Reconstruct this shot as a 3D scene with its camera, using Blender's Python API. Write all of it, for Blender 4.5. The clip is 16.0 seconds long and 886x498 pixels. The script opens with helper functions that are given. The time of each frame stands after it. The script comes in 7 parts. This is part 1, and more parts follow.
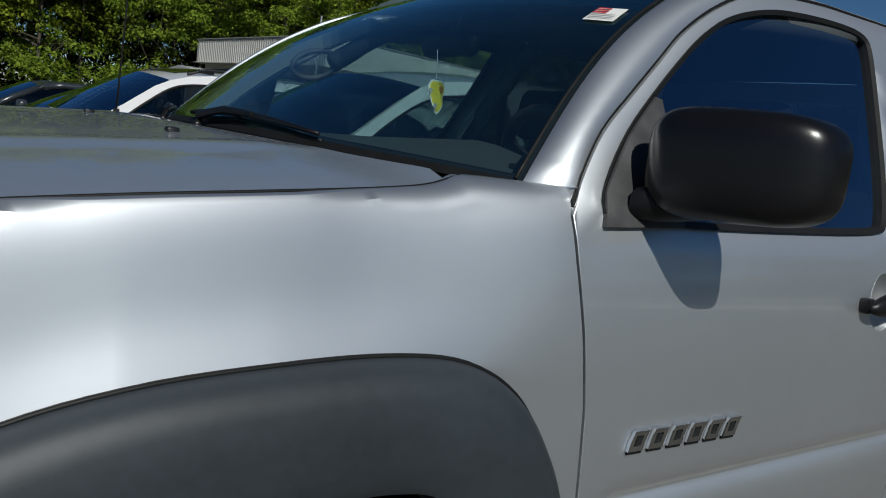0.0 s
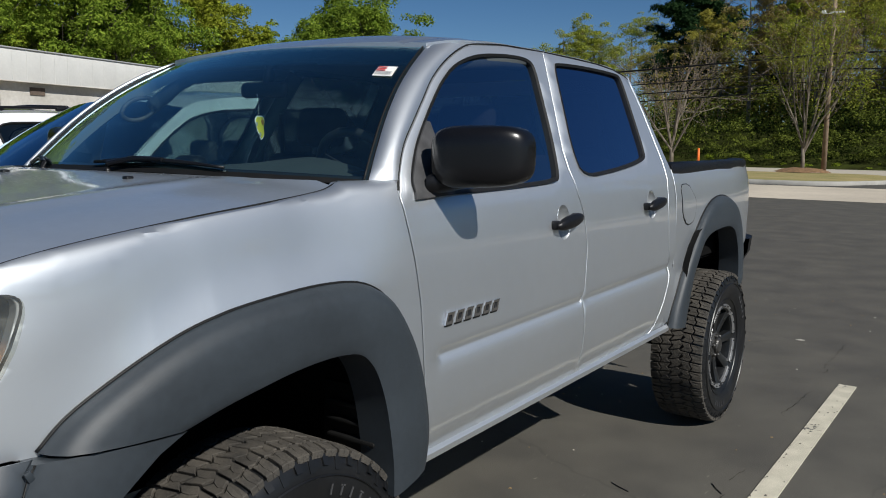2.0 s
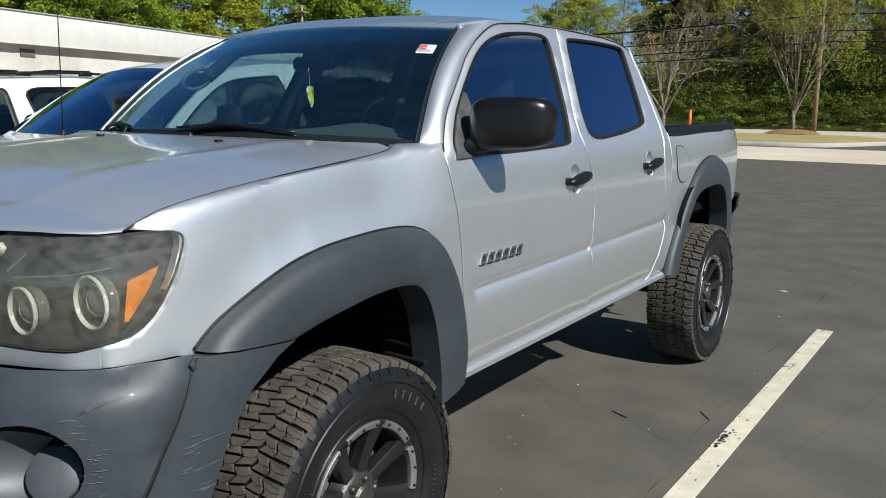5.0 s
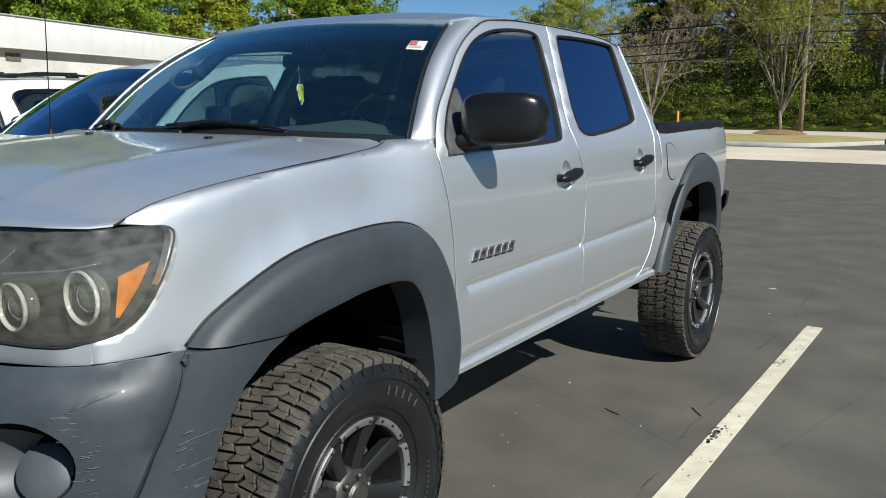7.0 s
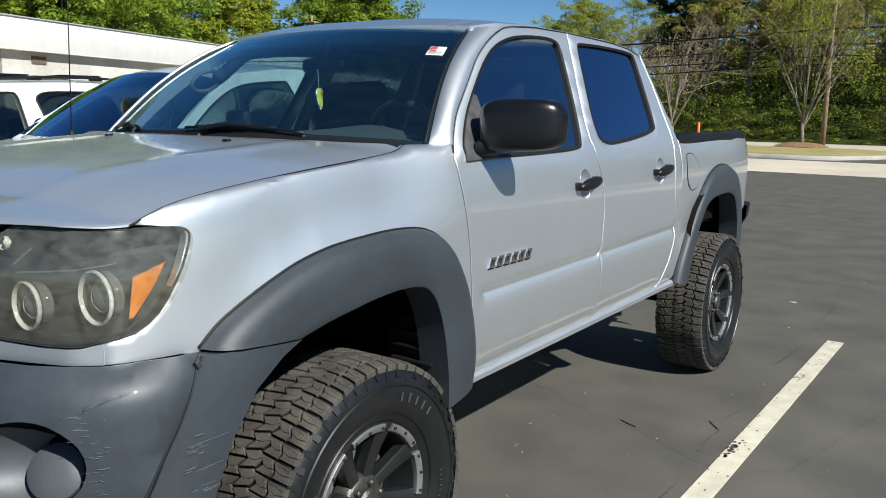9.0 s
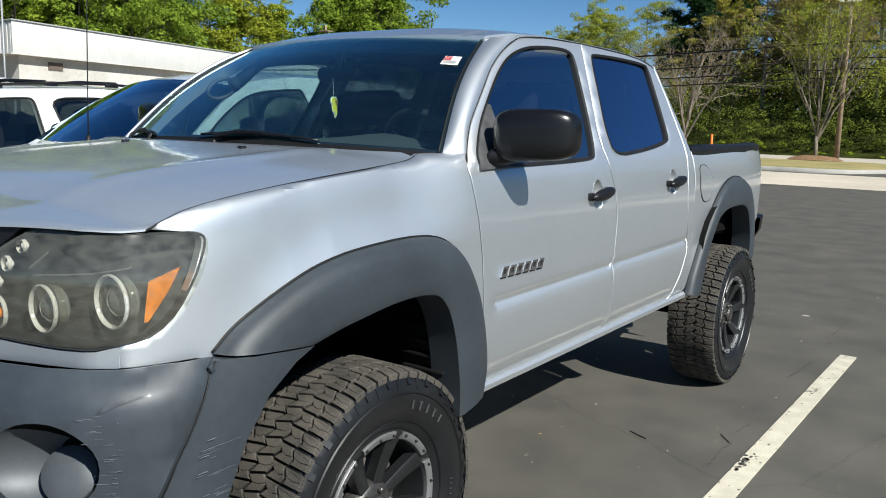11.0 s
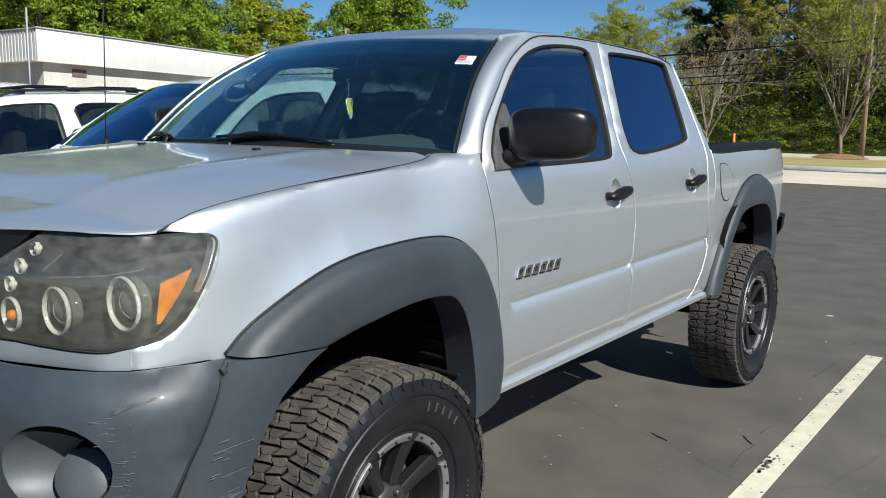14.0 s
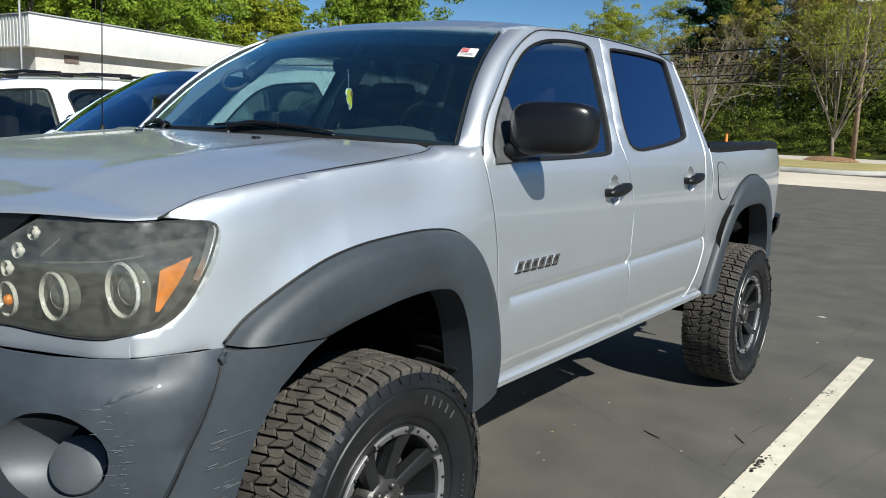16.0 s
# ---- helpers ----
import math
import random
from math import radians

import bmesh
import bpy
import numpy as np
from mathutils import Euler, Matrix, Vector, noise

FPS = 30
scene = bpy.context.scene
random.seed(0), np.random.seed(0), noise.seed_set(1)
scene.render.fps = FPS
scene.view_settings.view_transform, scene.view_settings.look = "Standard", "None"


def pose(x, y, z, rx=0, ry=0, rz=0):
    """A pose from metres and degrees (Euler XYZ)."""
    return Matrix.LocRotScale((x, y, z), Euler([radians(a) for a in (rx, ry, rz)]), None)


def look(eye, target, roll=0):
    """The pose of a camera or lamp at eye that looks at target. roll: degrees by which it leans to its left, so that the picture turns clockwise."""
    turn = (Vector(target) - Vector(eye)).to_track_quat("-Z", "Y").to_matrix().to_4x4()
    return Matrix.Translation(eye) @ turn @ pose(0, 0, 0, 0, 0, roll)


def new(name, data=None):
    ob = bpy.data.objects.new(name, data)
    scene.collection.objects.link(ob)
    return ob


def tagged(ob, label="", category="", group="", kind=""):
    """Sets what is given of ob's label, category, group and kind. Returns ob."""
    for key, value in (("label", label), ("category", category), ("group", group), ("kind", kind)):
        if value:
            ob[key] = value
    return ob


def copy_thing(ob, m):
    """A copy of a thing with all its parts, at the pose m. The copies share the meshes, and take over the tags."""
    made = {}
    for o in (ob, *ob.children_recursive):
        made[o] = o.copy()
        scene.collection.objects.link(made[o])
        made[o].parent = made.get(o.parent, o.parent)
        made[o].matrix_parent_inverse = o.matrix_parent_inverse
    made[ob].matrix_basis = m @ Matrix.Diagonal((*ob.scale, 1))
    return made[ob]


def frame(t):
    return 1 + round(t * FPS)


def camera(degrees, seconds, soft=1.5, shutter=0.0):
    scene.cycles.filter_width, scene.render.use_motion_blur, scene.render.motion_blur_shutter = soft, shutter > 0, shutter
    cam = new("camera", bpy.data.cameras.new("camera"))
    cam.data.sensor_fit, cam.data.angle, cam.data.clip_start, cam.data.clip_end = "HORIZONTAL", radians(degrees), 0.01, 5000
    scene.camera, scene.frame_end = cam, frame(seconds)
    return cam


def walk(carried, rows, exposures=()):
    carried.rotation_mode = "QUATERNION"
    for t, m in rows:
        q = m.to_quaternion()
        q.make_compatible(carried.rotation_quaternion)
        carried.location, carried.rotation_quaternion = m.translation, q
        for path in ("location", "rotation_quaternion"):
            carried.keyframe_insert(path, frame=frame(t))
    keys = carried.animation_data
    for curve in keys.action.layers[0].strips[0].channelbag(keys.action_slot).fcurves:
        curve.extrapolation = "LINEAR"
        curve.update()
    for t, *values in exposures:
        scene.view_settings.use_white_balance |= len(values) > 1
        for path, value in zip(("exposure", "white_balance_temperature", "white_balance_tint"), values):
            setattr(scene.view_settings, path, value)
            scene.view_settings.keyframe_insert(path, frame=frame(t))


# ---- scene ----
cam = camera(55.8, 16.0, soft=1.0)
PATH = [
    (0, (-0.43, -1.728, 1.458), (0.74, -0.128, 1.188), 7.4),
    (0.5, (-0.617, -1.633, 1.45), (0.778, -0.215, 1.237), 6.5),
    (1, (-0.908, -1.76, 1.487), (0.641, -0.514, 1.265), 2.7),
    (1.5, (-1.079, -1.995, 1.502), (0.535, -0.839, 1.256), 0.1),
    (2, (-1.276, -2.182, 1.509), (0.352, -1.05, 1.251), 0.5),
    (2.5, (-1.529, -2.243, 1.498), (0.123, -1.159, 1.193), 0.5),
    (3, (-1.646, -2.278, 1.525), (0.014, -1.211, 1.201), 0.4),
    (3.5, (-1.659, -2.308, 1.521), (0.004, -1.246, 1.191), 0.7),
    (4, (-1.695, -2.312, 1.532), (-0.055, -1.216, 1.201), 0.6),
    (6.5, (-1.73, -2.322, 1.519), (-0.103, -1.215, 1.164), 0.5),
    (7, (-1.724, -2.306, 1.51), (-0.079, -1.22, 1.169), 0.2),
    (7.5, (-1.714, -2.301, 1.505), (-0.074, -1.206, 1.174), 0.2),
    (8, (-1.709, -2.302, 1.502), (-0.083, -1.186, 1.17), 0.5),
    (10.5, (-1.708, -2.297, 1.504), (-0.085, -1.17, 1.197), 1.4),
    (11, (-1.717, -2.3, 1.501), (-0.106, -1.154, 1.2), 1.5),
    (11.5, (-1.715, -2.293, 1.497), (-0.115, -1.131, 1.197), 1.3),
    (12, (-1.711, -2.297, 1.5), (-0.125, -1.116, 1.197), 1.5),
    (12.5, (-1.708, -2.298, 1.496), (-0.125, -1.115, 1.19), 1.6),
    (13, (-1.7, -2.3, 1.497), (-0.113, -1.12, 1.198), 1.5),
    (13.5, (-1.698, -2.311, 1.497), (-0.108, -1.135, 1.201), 1.2),
    (14, (-1.693, -2.305, 1.494), (-0.111, -1.118, 1.197), 0.9),
    (14.5, (-1.687, -2.294, 1.492), (-0.113, -1.098, 1.19), 0.7),
    (15, (-1.685, -2.281, 1.486), (-0.098, -1.101, 1.189), 0.9),
    (15.5, (-1.693, -2.279, 1.488), (-0.098, -1.108, 1.194), 1.7),
    (16, (-1.697, -2.275, 1.486), (-0.103, -1.107, 1.177), 2.1),
]
EXPOSURES = [(0, -0.47, 6350, 6), (1, -0.25, 6350, 7), (1.5, -0.14, 6350, 8), (2.5, 0.25, 6450, 9), (3.5, 0.45, 6500, 9), (7, 0.62, 6400, 6), (10.5, 0.71, 6350, 6), (16, 0.71, 6350, 6)]
walk(cam, [(t, look(eye, target, roll)) for t, eye, target, roll in PATH], EXPOSURES)

# world, sun and exposure
world = bpy.data.worlds.new("sky")
scene.world = world
world.use_nodes = True
_wt = world.node_tree
_sky = _wt.nodes.new("ShaderNodeTexSky")
_sky.sky_type = "NISHITA"
_sky.sun_disc = False
_sky.sun_elevation = radians(39)
_sky.sun_rotation = radians(197)
_sky.air_density, _sky.dust_density, _sky.ozone_density = 0.65, 0.0, 2.4
_deep = _wt.nodes.new("ShaderNodeHueSaturation")
_deep.inputs["Saturation"].default_value = 1.22
_wt.links.new(_sky.outputs[0], _deep.inputs["Color"])
_wt.links.new(_deep.outputs[0], _wt.nodes["Background"].inputs[0])
_wt.nodes["Background"].inputs[1].default_value = 0.055
sun_data = bpy.data.lights.new("sun", "SUN")
sun_data.energy, sun_data.angle, sun_data.color = 5.0, radians(0.55), (1.0, 0.96, 0.90)
sun = new("sun", sun_data)
sun.matrix_world = look((-2.4, -8.0, 6.8), (0, 0, 0))
# ---- materials ----
from mathutils.geometry import delaunay_2d_cdt


def material(name, color, rough=0.5, metal=0.0, vary=0.12, scale=6.0, bump=0.0, bump_scale=200.0, coat=0.0, color2=None, spec=0.5, fine=None, rand=0.0, dusty=0.0):
    """A principled material whose colour wanders at two scales, with fine relief."""
    m = bpy.data.materials.new(name)
    m.use_nodes = True
    nt = m.node_tree
    N, L = nt.nodes, nt.links
    b = N["Principled BSDF"]
    b.inputs["Roughness"].default_value = rough
    b.inputs["Metallic"].default_value = metal
    b.inputs["Specular IOR Level"].default_value = spec
    b.inputs["Coat Weight"].default_value = coat
    b.inputs["Coat Roughness"].default_value = 0.04
    b.inputs["Coat IOR"].default_value = 1.6
    tc = N.new("ShaderNodeTexCoord")
    n1 = N.new("ShaderNodeTexNoise")
    n1.inputs["Scale"].default_value = scale
    n1.inputs["Detail"].default_value = 6
    L.new(tc.outputs["Object"], n1.inputs["Vector"])
    n2 = N.new("ShaderNodeTexNoise")
    n2.inputs["Scale"].default_value = fine or scale * 14
    n2.inputs["Detail"].default_value = 3
    L.new(tc.outputs["Object"], n2.inputs["Vector"])
    add = N.new("ShaderNodeMath")
    add.operation = "MULTIPLY_ADD"
    L.new(n2.outputs["Fac"], add.inputs[0])
    add.inputs[1].default_value = 0.45
    L.new(n1.outputs["Fac"], add.inputs[2])
    last = add.outputs[0]
    if rand:
        oi = N.new("ShaderNodeObjectInfo")
        ra = N.new("ShaderNodeMath")
        ra.operation = "MULTIPLY_ADD"
        L.new(oi.outputs["Random"], ra.inputs[0])
        ra.inputs[1].default_value = rand
        L.new(last, ra.inputs[2])
        last = ra.outputs[0]
    ramp = N.new("ShaderNodeValToRGB")
    c2 = color2 or tuple(c * (1 + vary) for c in color)
    c1 = color if color2 else tuple(c * (1 - vary) for c in color)
    ramp.color_ramp.elements[0].position, ramp.color_ramp.elements[1].position = 0.5, 0.95 + rand
    ramp.color_ramp.elements[0].color, ramp.color_ramp.elements[1].color = (*c1, 1), (*c2, 1)
    L.new(last, ramp.inputs[0])
    L.new(ramp.outputs[0], b.inputs["Base Color"])
    if dusty:
        dn = N.new("ShaderNodeTexNoise")
        dn.inputs["Scale"].default_value = 90
        dn.inputs["Detail"].default_value = 5
        L.new(tc.outputs["Object"], dn.inputs["Vector"])
        dr = N.new("ShaderNodeMapRange")
        dr.inputs[1].default_value, dr.inputs[2].default_value = 0.45, 0.75
        dr.inputs[3].default_value, dr.inputs[4].default_value = 0.03, 0.22
        L.new(dn.outputs["Fac"], dr.inputs[0])
        L.new(dr.outputs[0], b.inputs["Coat Roughness"])
        # sparse dried specks of dust
        vo = N.new("ShaderNodeTexVoronoi")
        vo.inputs["Scale"].default_value = 26
        L.new(tc.outputs["Object"], vo.inputs["Vector"])
        near = N.new("ShaderNodeMath")
        near.operation = "LESS_THAN"
        near.inputs[1].default_value = 0.04
        L.new(vo.outputs["Distance"], near.inputs[0])
        pick = N.new("ShaderNodeSeparateColor")
        L.new(vo.outputs["Color"], pick.inputs[0])
        few = N.new("ShaderNodeMath")
        few.operation = "GREATER_THAN"
        few.inputs[1].default_value = dusty
        L.new(pick.outputs[0], few.inputs[0])
        spot = N.new("ShaderNodeMath")
        spot.operation = "MULTIPLY"
        L.new(near.outputs[0], spot.inputs[0])
        L.new(few.outputs[0], spot.inputs[1])
        met = N.new("ShaderNodeMapRange")
        met.inputs[3].default_value, met.inputs[4].default_value = metal, 0.0
        L.new(spot.outputs[0], met.inputs[0])
        L.new(met.outputs[0], b.inputs["Metallic"])
    if bump:
        n3 = N.new("ShaderNodeTexNoise")
        n3.inputs["Scale"].default_value = bump_scale
        n3.inputs["Detail"].default_value = 4
        L.new(tc.outputs["Object"], n3.inputs["Vector"])
        bp = N.new("ShaderNodeBump")
        bp.inputs["Strength"].default_value = bump
        bp.inputs["Distance"].default_value = 0.01
        L.new(n3.outputs["Fac"], bp.inputs["Height"])
        L.new(bp.outputs[0], b.inputs["Normal"])
    return m


def glass(name, tint, gloss=0.02, haze=0.0, shine=0.085, fog=(0.30, 0.305, 0.26), gloss_tint=(1, 1, 1)):
    """A thin pane: tinted see-through with a Fresnel reflection."""
    m = bpy.data.materials.new(name)
    m.use_nodes = True
    nt = m.node_tree
    N, L = nt.nodes, nt.links
    N.remove(N["Principled BSDF"])
    tr = N.new("ShaderNodeBsdfTransparent")
    tr.inputs[0].default_value = (*tint, 1)
    gl = N.new("ShaderNodeBsdfGlossy")
    gl.inputs["Roughness"].default_value = gloss
    gl.inputs["Color"].default_value = (*gloss_tint, 1)
    lw = N.new("ShaderNodeLayerWeight")
    lw.inputs[0].default_value = 0.5
    pw = N.new("ShaderNodeMath")
    pw.operation = "POWER"
    pw.inputs[1].default_value = 4.0
    L.new(lw.outputs["Facing"], pw.inputs[0])
    fr = N.new("ShaderNodeMath")
    fr.operation = "MULTIPLY_ADD"
    fr.inputs[1].default_value, fr.inputs[2].default_value = 0.9, shine
    L.new(pw.outputs[0], fr.inputs[0])
    mix = N.new("ShaderNodeMixShader")
    L.new(fr.outputs[0], mix.inputs[0])
    see = tr.outputs[0]
    if haze:
        df = N.new("ShaderNodeBsdfDiffuse")
        df.inputs[0].default_value = (*fog, 1)
        nz = N.new("ShaderNodeTexNoise")
        nz.inputs["Scale"].default_value = 12
        nz.inputs["Detail"].default_value = 8
        mr = N.new("ShaderNodeMapRange")
        mr.inputs[1].default_value, mr.inputs[2].default_value = 0.3, 0.75
        mr.inputs[3].default_value, mr.inputs[4].default_value = haze * 0.45, haze * 1.5
        L.new(nz.outputs["Fac"], mr.inputs[0])
        hm = N.new("ShaderNodeMixShader")
        L.new(mr.outputs[0], hm.inputs[0])
        L.new(tr.outputs[0], hm.inputs[1])
        L.new(df.outputs[0], hm.inputs[2])
        see = hm.outputs[0]
    L.new(see, mix.inputs[1])
    L.new(gl.outputs[0], mix.inputs[2])
    L.new(mix.outputs[0], N["Material Output"].inputs[0])
    return m


M_SILVER = material("silver_paint", (0.68, 0.71, 0.735), 0.49, 0.93, 0.02, 1.5, 0.03, 2500, coat=1.0, dusty=0.9)
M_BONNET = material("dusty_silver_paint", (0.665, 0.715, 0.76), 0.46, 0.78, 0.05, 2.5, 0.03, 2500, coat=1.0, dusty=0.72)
M_DARKPAINT = material("charcoal_paint", (0.034, 0.042, 0.051), 0.50, 0.0, 0.22, 3.0, 0.05, 900, coat=0.1)
M_FLARE = material("flare_plastic", (0.026, 0.033, 0.040), 0.54, 0.0, 0.2, 4.0, 0.08, 900)
M_BLACK = material("black_plastic", (0.006, 0.006, 0.007), 0.38, 0.0, 0.2, 6.0, 0.08, 1500, spec=0.35)
M_GREYPLASTIC = material("weathered_plastic", (0.045, 0.045, 0.047), 0.6, 0.0, 0.35, 25.0, 0.15, 900)
M_TRIM = material("rubber_trim", (0.008, 0.008, 0.008), 0.55, 0.0, 0.2, 20, spec=0.3)
M_UNDER = material("underbody", (0.004, 0.004, 0.004), 0.9, 0.0, 0.3, 8, spec=0.1)
M_CHROME = material("chrome", (0.75, 0.75, 0.76), 0.08, 1.0, 0.03, 8)
M_RUBBER = material("tyre_rubber", (0.0065, 0.007, 0.008), 0.40, 0.0, 0.35, 9, 0.05, 300, spec=0.5)
M_TREAD = material("dusty_tread", (0.026, 0.024, 0.021), 0.8, 0.0, 0.3, 14, 0.4, 220, color2=(0.085, 0.075, 0.061))
M_RIM = material("black_rim", (0.018, 0.019, 0.02), 0.3, 0.3, 0.2, 9, 0.03, 500)
M_RIMRING = material("rim_ring_metal", (0.27, 0.27, 0.27), 0.45, 0.7, 0.12, 20, 0.1, 400)
# thin dust haze tinted teal, and gloss tinted blue, to paint in reflected sky
M_GLASS = glass("windshield_glass", (0.68, 0.97, 0.94), shine=0.19, haze=0.014, fog=(0.16, 0.29, 0.33), gloss_tint=(0.74, 0.96, 1.0))
M_TINT = glass("tinted_glass", (0.06, 0.075, 0.08), shine=0.42, gloss_tint=(0.62, 0.72, 0.98))
M_TINTF = glass("front_side_glass", (0.56, 0.65, 0.67), shine=0.38, gloss_tint=(0.64, 0.77, 0.95))
M_SUNBAND = glass("shade_band_glass", (0.10, 0.13, 0.2))
M_SUNBAND_A = glass("shade_band_glass_faint", (0.62, 0.68, 0.76), shine=0.03)
M_SUNBAND_B = glass("shade_band_glass_middle", (0.32, 0.38, 0.47), shine=0.04)
M_FOGCUP = material("grey_moulding", (0.066, 0.074, 0.082), 0.5, 0.2, 0.12, 8, 0.06, 800)
M_LAMPBOWL = material("smoked_bowl", (0.03, 0.03, 0.028), 0.4, 0.2, 0.25, 18, 0.05, 200)
M_LAMPRIM = material("lamp_bezel", (0.025, 0.026, 0.027), 0.55, 0.0, 0.2, 20, spec=0.3)
M_AMBER = material("amber_plastic", (0.56, 0.17, 0.0), 0.22, 0.0, 0.25, 40, 0.3, 300, coat=0.6)
M_HALO = glass("halo_plastic", (0.82, 0.82, 0.78), 0.1, haze=0.5, fog=(0.78, 0.79, 0.74))
M_HALOTUBE = glass("clear_tube_plastic", (0.7, 0.7, 0.68), 0.15, haze=0.25)
M_PROJ = material("projector_glass", (0.12, 0.13, 0.12), 0.06, 0.3, 0.1, 30, coat=1.0)
M_LAMPGLASS = glass("hazed_lens", (0.80, 0.79, 0.73), 0.07, haze=0.175, shine=0.06)
M_MARK = material("raised_rubber", (0.05, 0.05, 0.052), 0.6, 0, 0.2, 30)
M_LED = material("white_led_cup", (0.7, 0.7, 0.68), 0.2, 0.2, 0.05, 40, coat=0.6)
M_CRUMB = material("pale_litter", (0.38, 0.36, 0.31), 0.8, 0, 0.15, 60)
M_HUB = material("dull_hub_metal", (0.07, 0.068, 0.064), 0.35, 0.6, 0.3, 40, 0.2, 300)
M_DISC = material("brake_metal", (0.16, 0.15, 0.145), 0.45, 0.6, 0.2, 20)
M_MIRROR = material("matt_black_housing", (0.006, 0.006, 0.007), 0.27, 0.0, 0.15, 10, 0.02, 1800, spec=0.4)
M_REDLENS = material("red_lens", (0.35, 0.02, 0.02), 0.15, 0, 0.1, 20, coat=0.8)
# darker copy of the grey cabin trim, painted as it looks unlit
M_SHADETRIM = material("shaded_cabin_trim", (0.06, 0.07, 0.075), 0.7, 0, 0.08, 8, 0.1, 700)
M_PILLARTRIM = material("grey_cabin_trim", (0.20, 0.23, 0.22), 0.7, 0, 0.08, 8, 0.1, 700)
M_DASH = material("dash_plastic", (0.032, 0.037, 0.038), 0.6, 0, 0.1, 10, 0.1, 600)
M_DASH2 = material("dark_dash_plastic", (0.014, 0.014, 0.015), 0.5, 0, 0.15, 10, 0.1, 600)
M_SEAT = material("seat_cloth", (0.012, 0.013, 0.016), 0.9, 0, 0.2, 12, 0.3, 500, spec=0.1)
M_PAPER = material("white_paper", (0.75, 0.75, 0.72), 0.7, 0, 0.05, 30)
M_RED = material("red_ink", (0.55, 0.03, 0.03), 0.6, 0, 0.1, 40)
M_GREYINK = material("grey_ink", (0.35, 0.36, 0.36), 0.6, 0, 0.1, 40)
M_YELLOW = material("yellow_card", (0.75, 0.62, 0.04), 0.6, 0, 0.1, 60)
M_ORANGE = material("orange_ink", (0.45, 0.2, 0.02), 0.6, 0, 0.2, 200)
M_BWALL2 = material("rusty_vent", (0.12, 0.09, 0.07), 0.8, 0, 0.4, 3)
M_POLE = material("grey_mast", (0.3, 0.31, 0.32), 0.5, 0.3, 0.1, 3)
M_WOODPOLE = material("weathered_pole_wood", (0.26, 0.19, 0.13), 0.9, 0, 0.3, 3, 0.5, 40)
M_MARKER = material("orange_marker", (0.75, 0.16, 0.02), 0.5, 0, 0.1, 3)
M_CONC = material("pale_concrete", (0.50, 0.44, 0.35), 0.9, 0, 0.15, 0.4, 0.3, 30)
M_CONC2 = material("pale_road", (0.42, 0.38, 0.31), 0.9, 0, 0.12, 0.3, 0.3, 30)
M_KERB = material("kerb_concrete", (0.32, 0.31, 0.28), 0.9, 0, 0.15, 2, 0.3, 60)
M_DRYGRASS = material("dry_grass", (0.36, 0.28, 0.12), 0.95, 0, 0.2, 0.8, 0.8, 30, color2=(0.20, 0.19, 0.06))
# bank colour kept near black: the shade below the woods is painted in
M_BANK = material("shaded_weedy_bank", (0.012, 0.013, 0.005), 1.0, 0, 0.3, 0.8, 0.8, 8, color2=(0.045, 0.055, 0.012), spec=0.02)
M_DRYLEAF = material("dry_leaf", (0.25, 0.17, 0.08), 0.8, 0, 0.3, 20)
M_BARK = material("grey_bark", (0.17, 0.142, 0.108), 0.9, 0, 0.3, 4, 0.6, 30)
M_DARKBARK = material("dark_bark", (0.07, 0.055, 0.045), 0.9, 0, 0.3, 4, 0.6, 30)
M_MULCH = material("brown_mulch", (0.20, 0.115, 0.055), 0.95, 0, 0.4, 8, 0.9, 40)


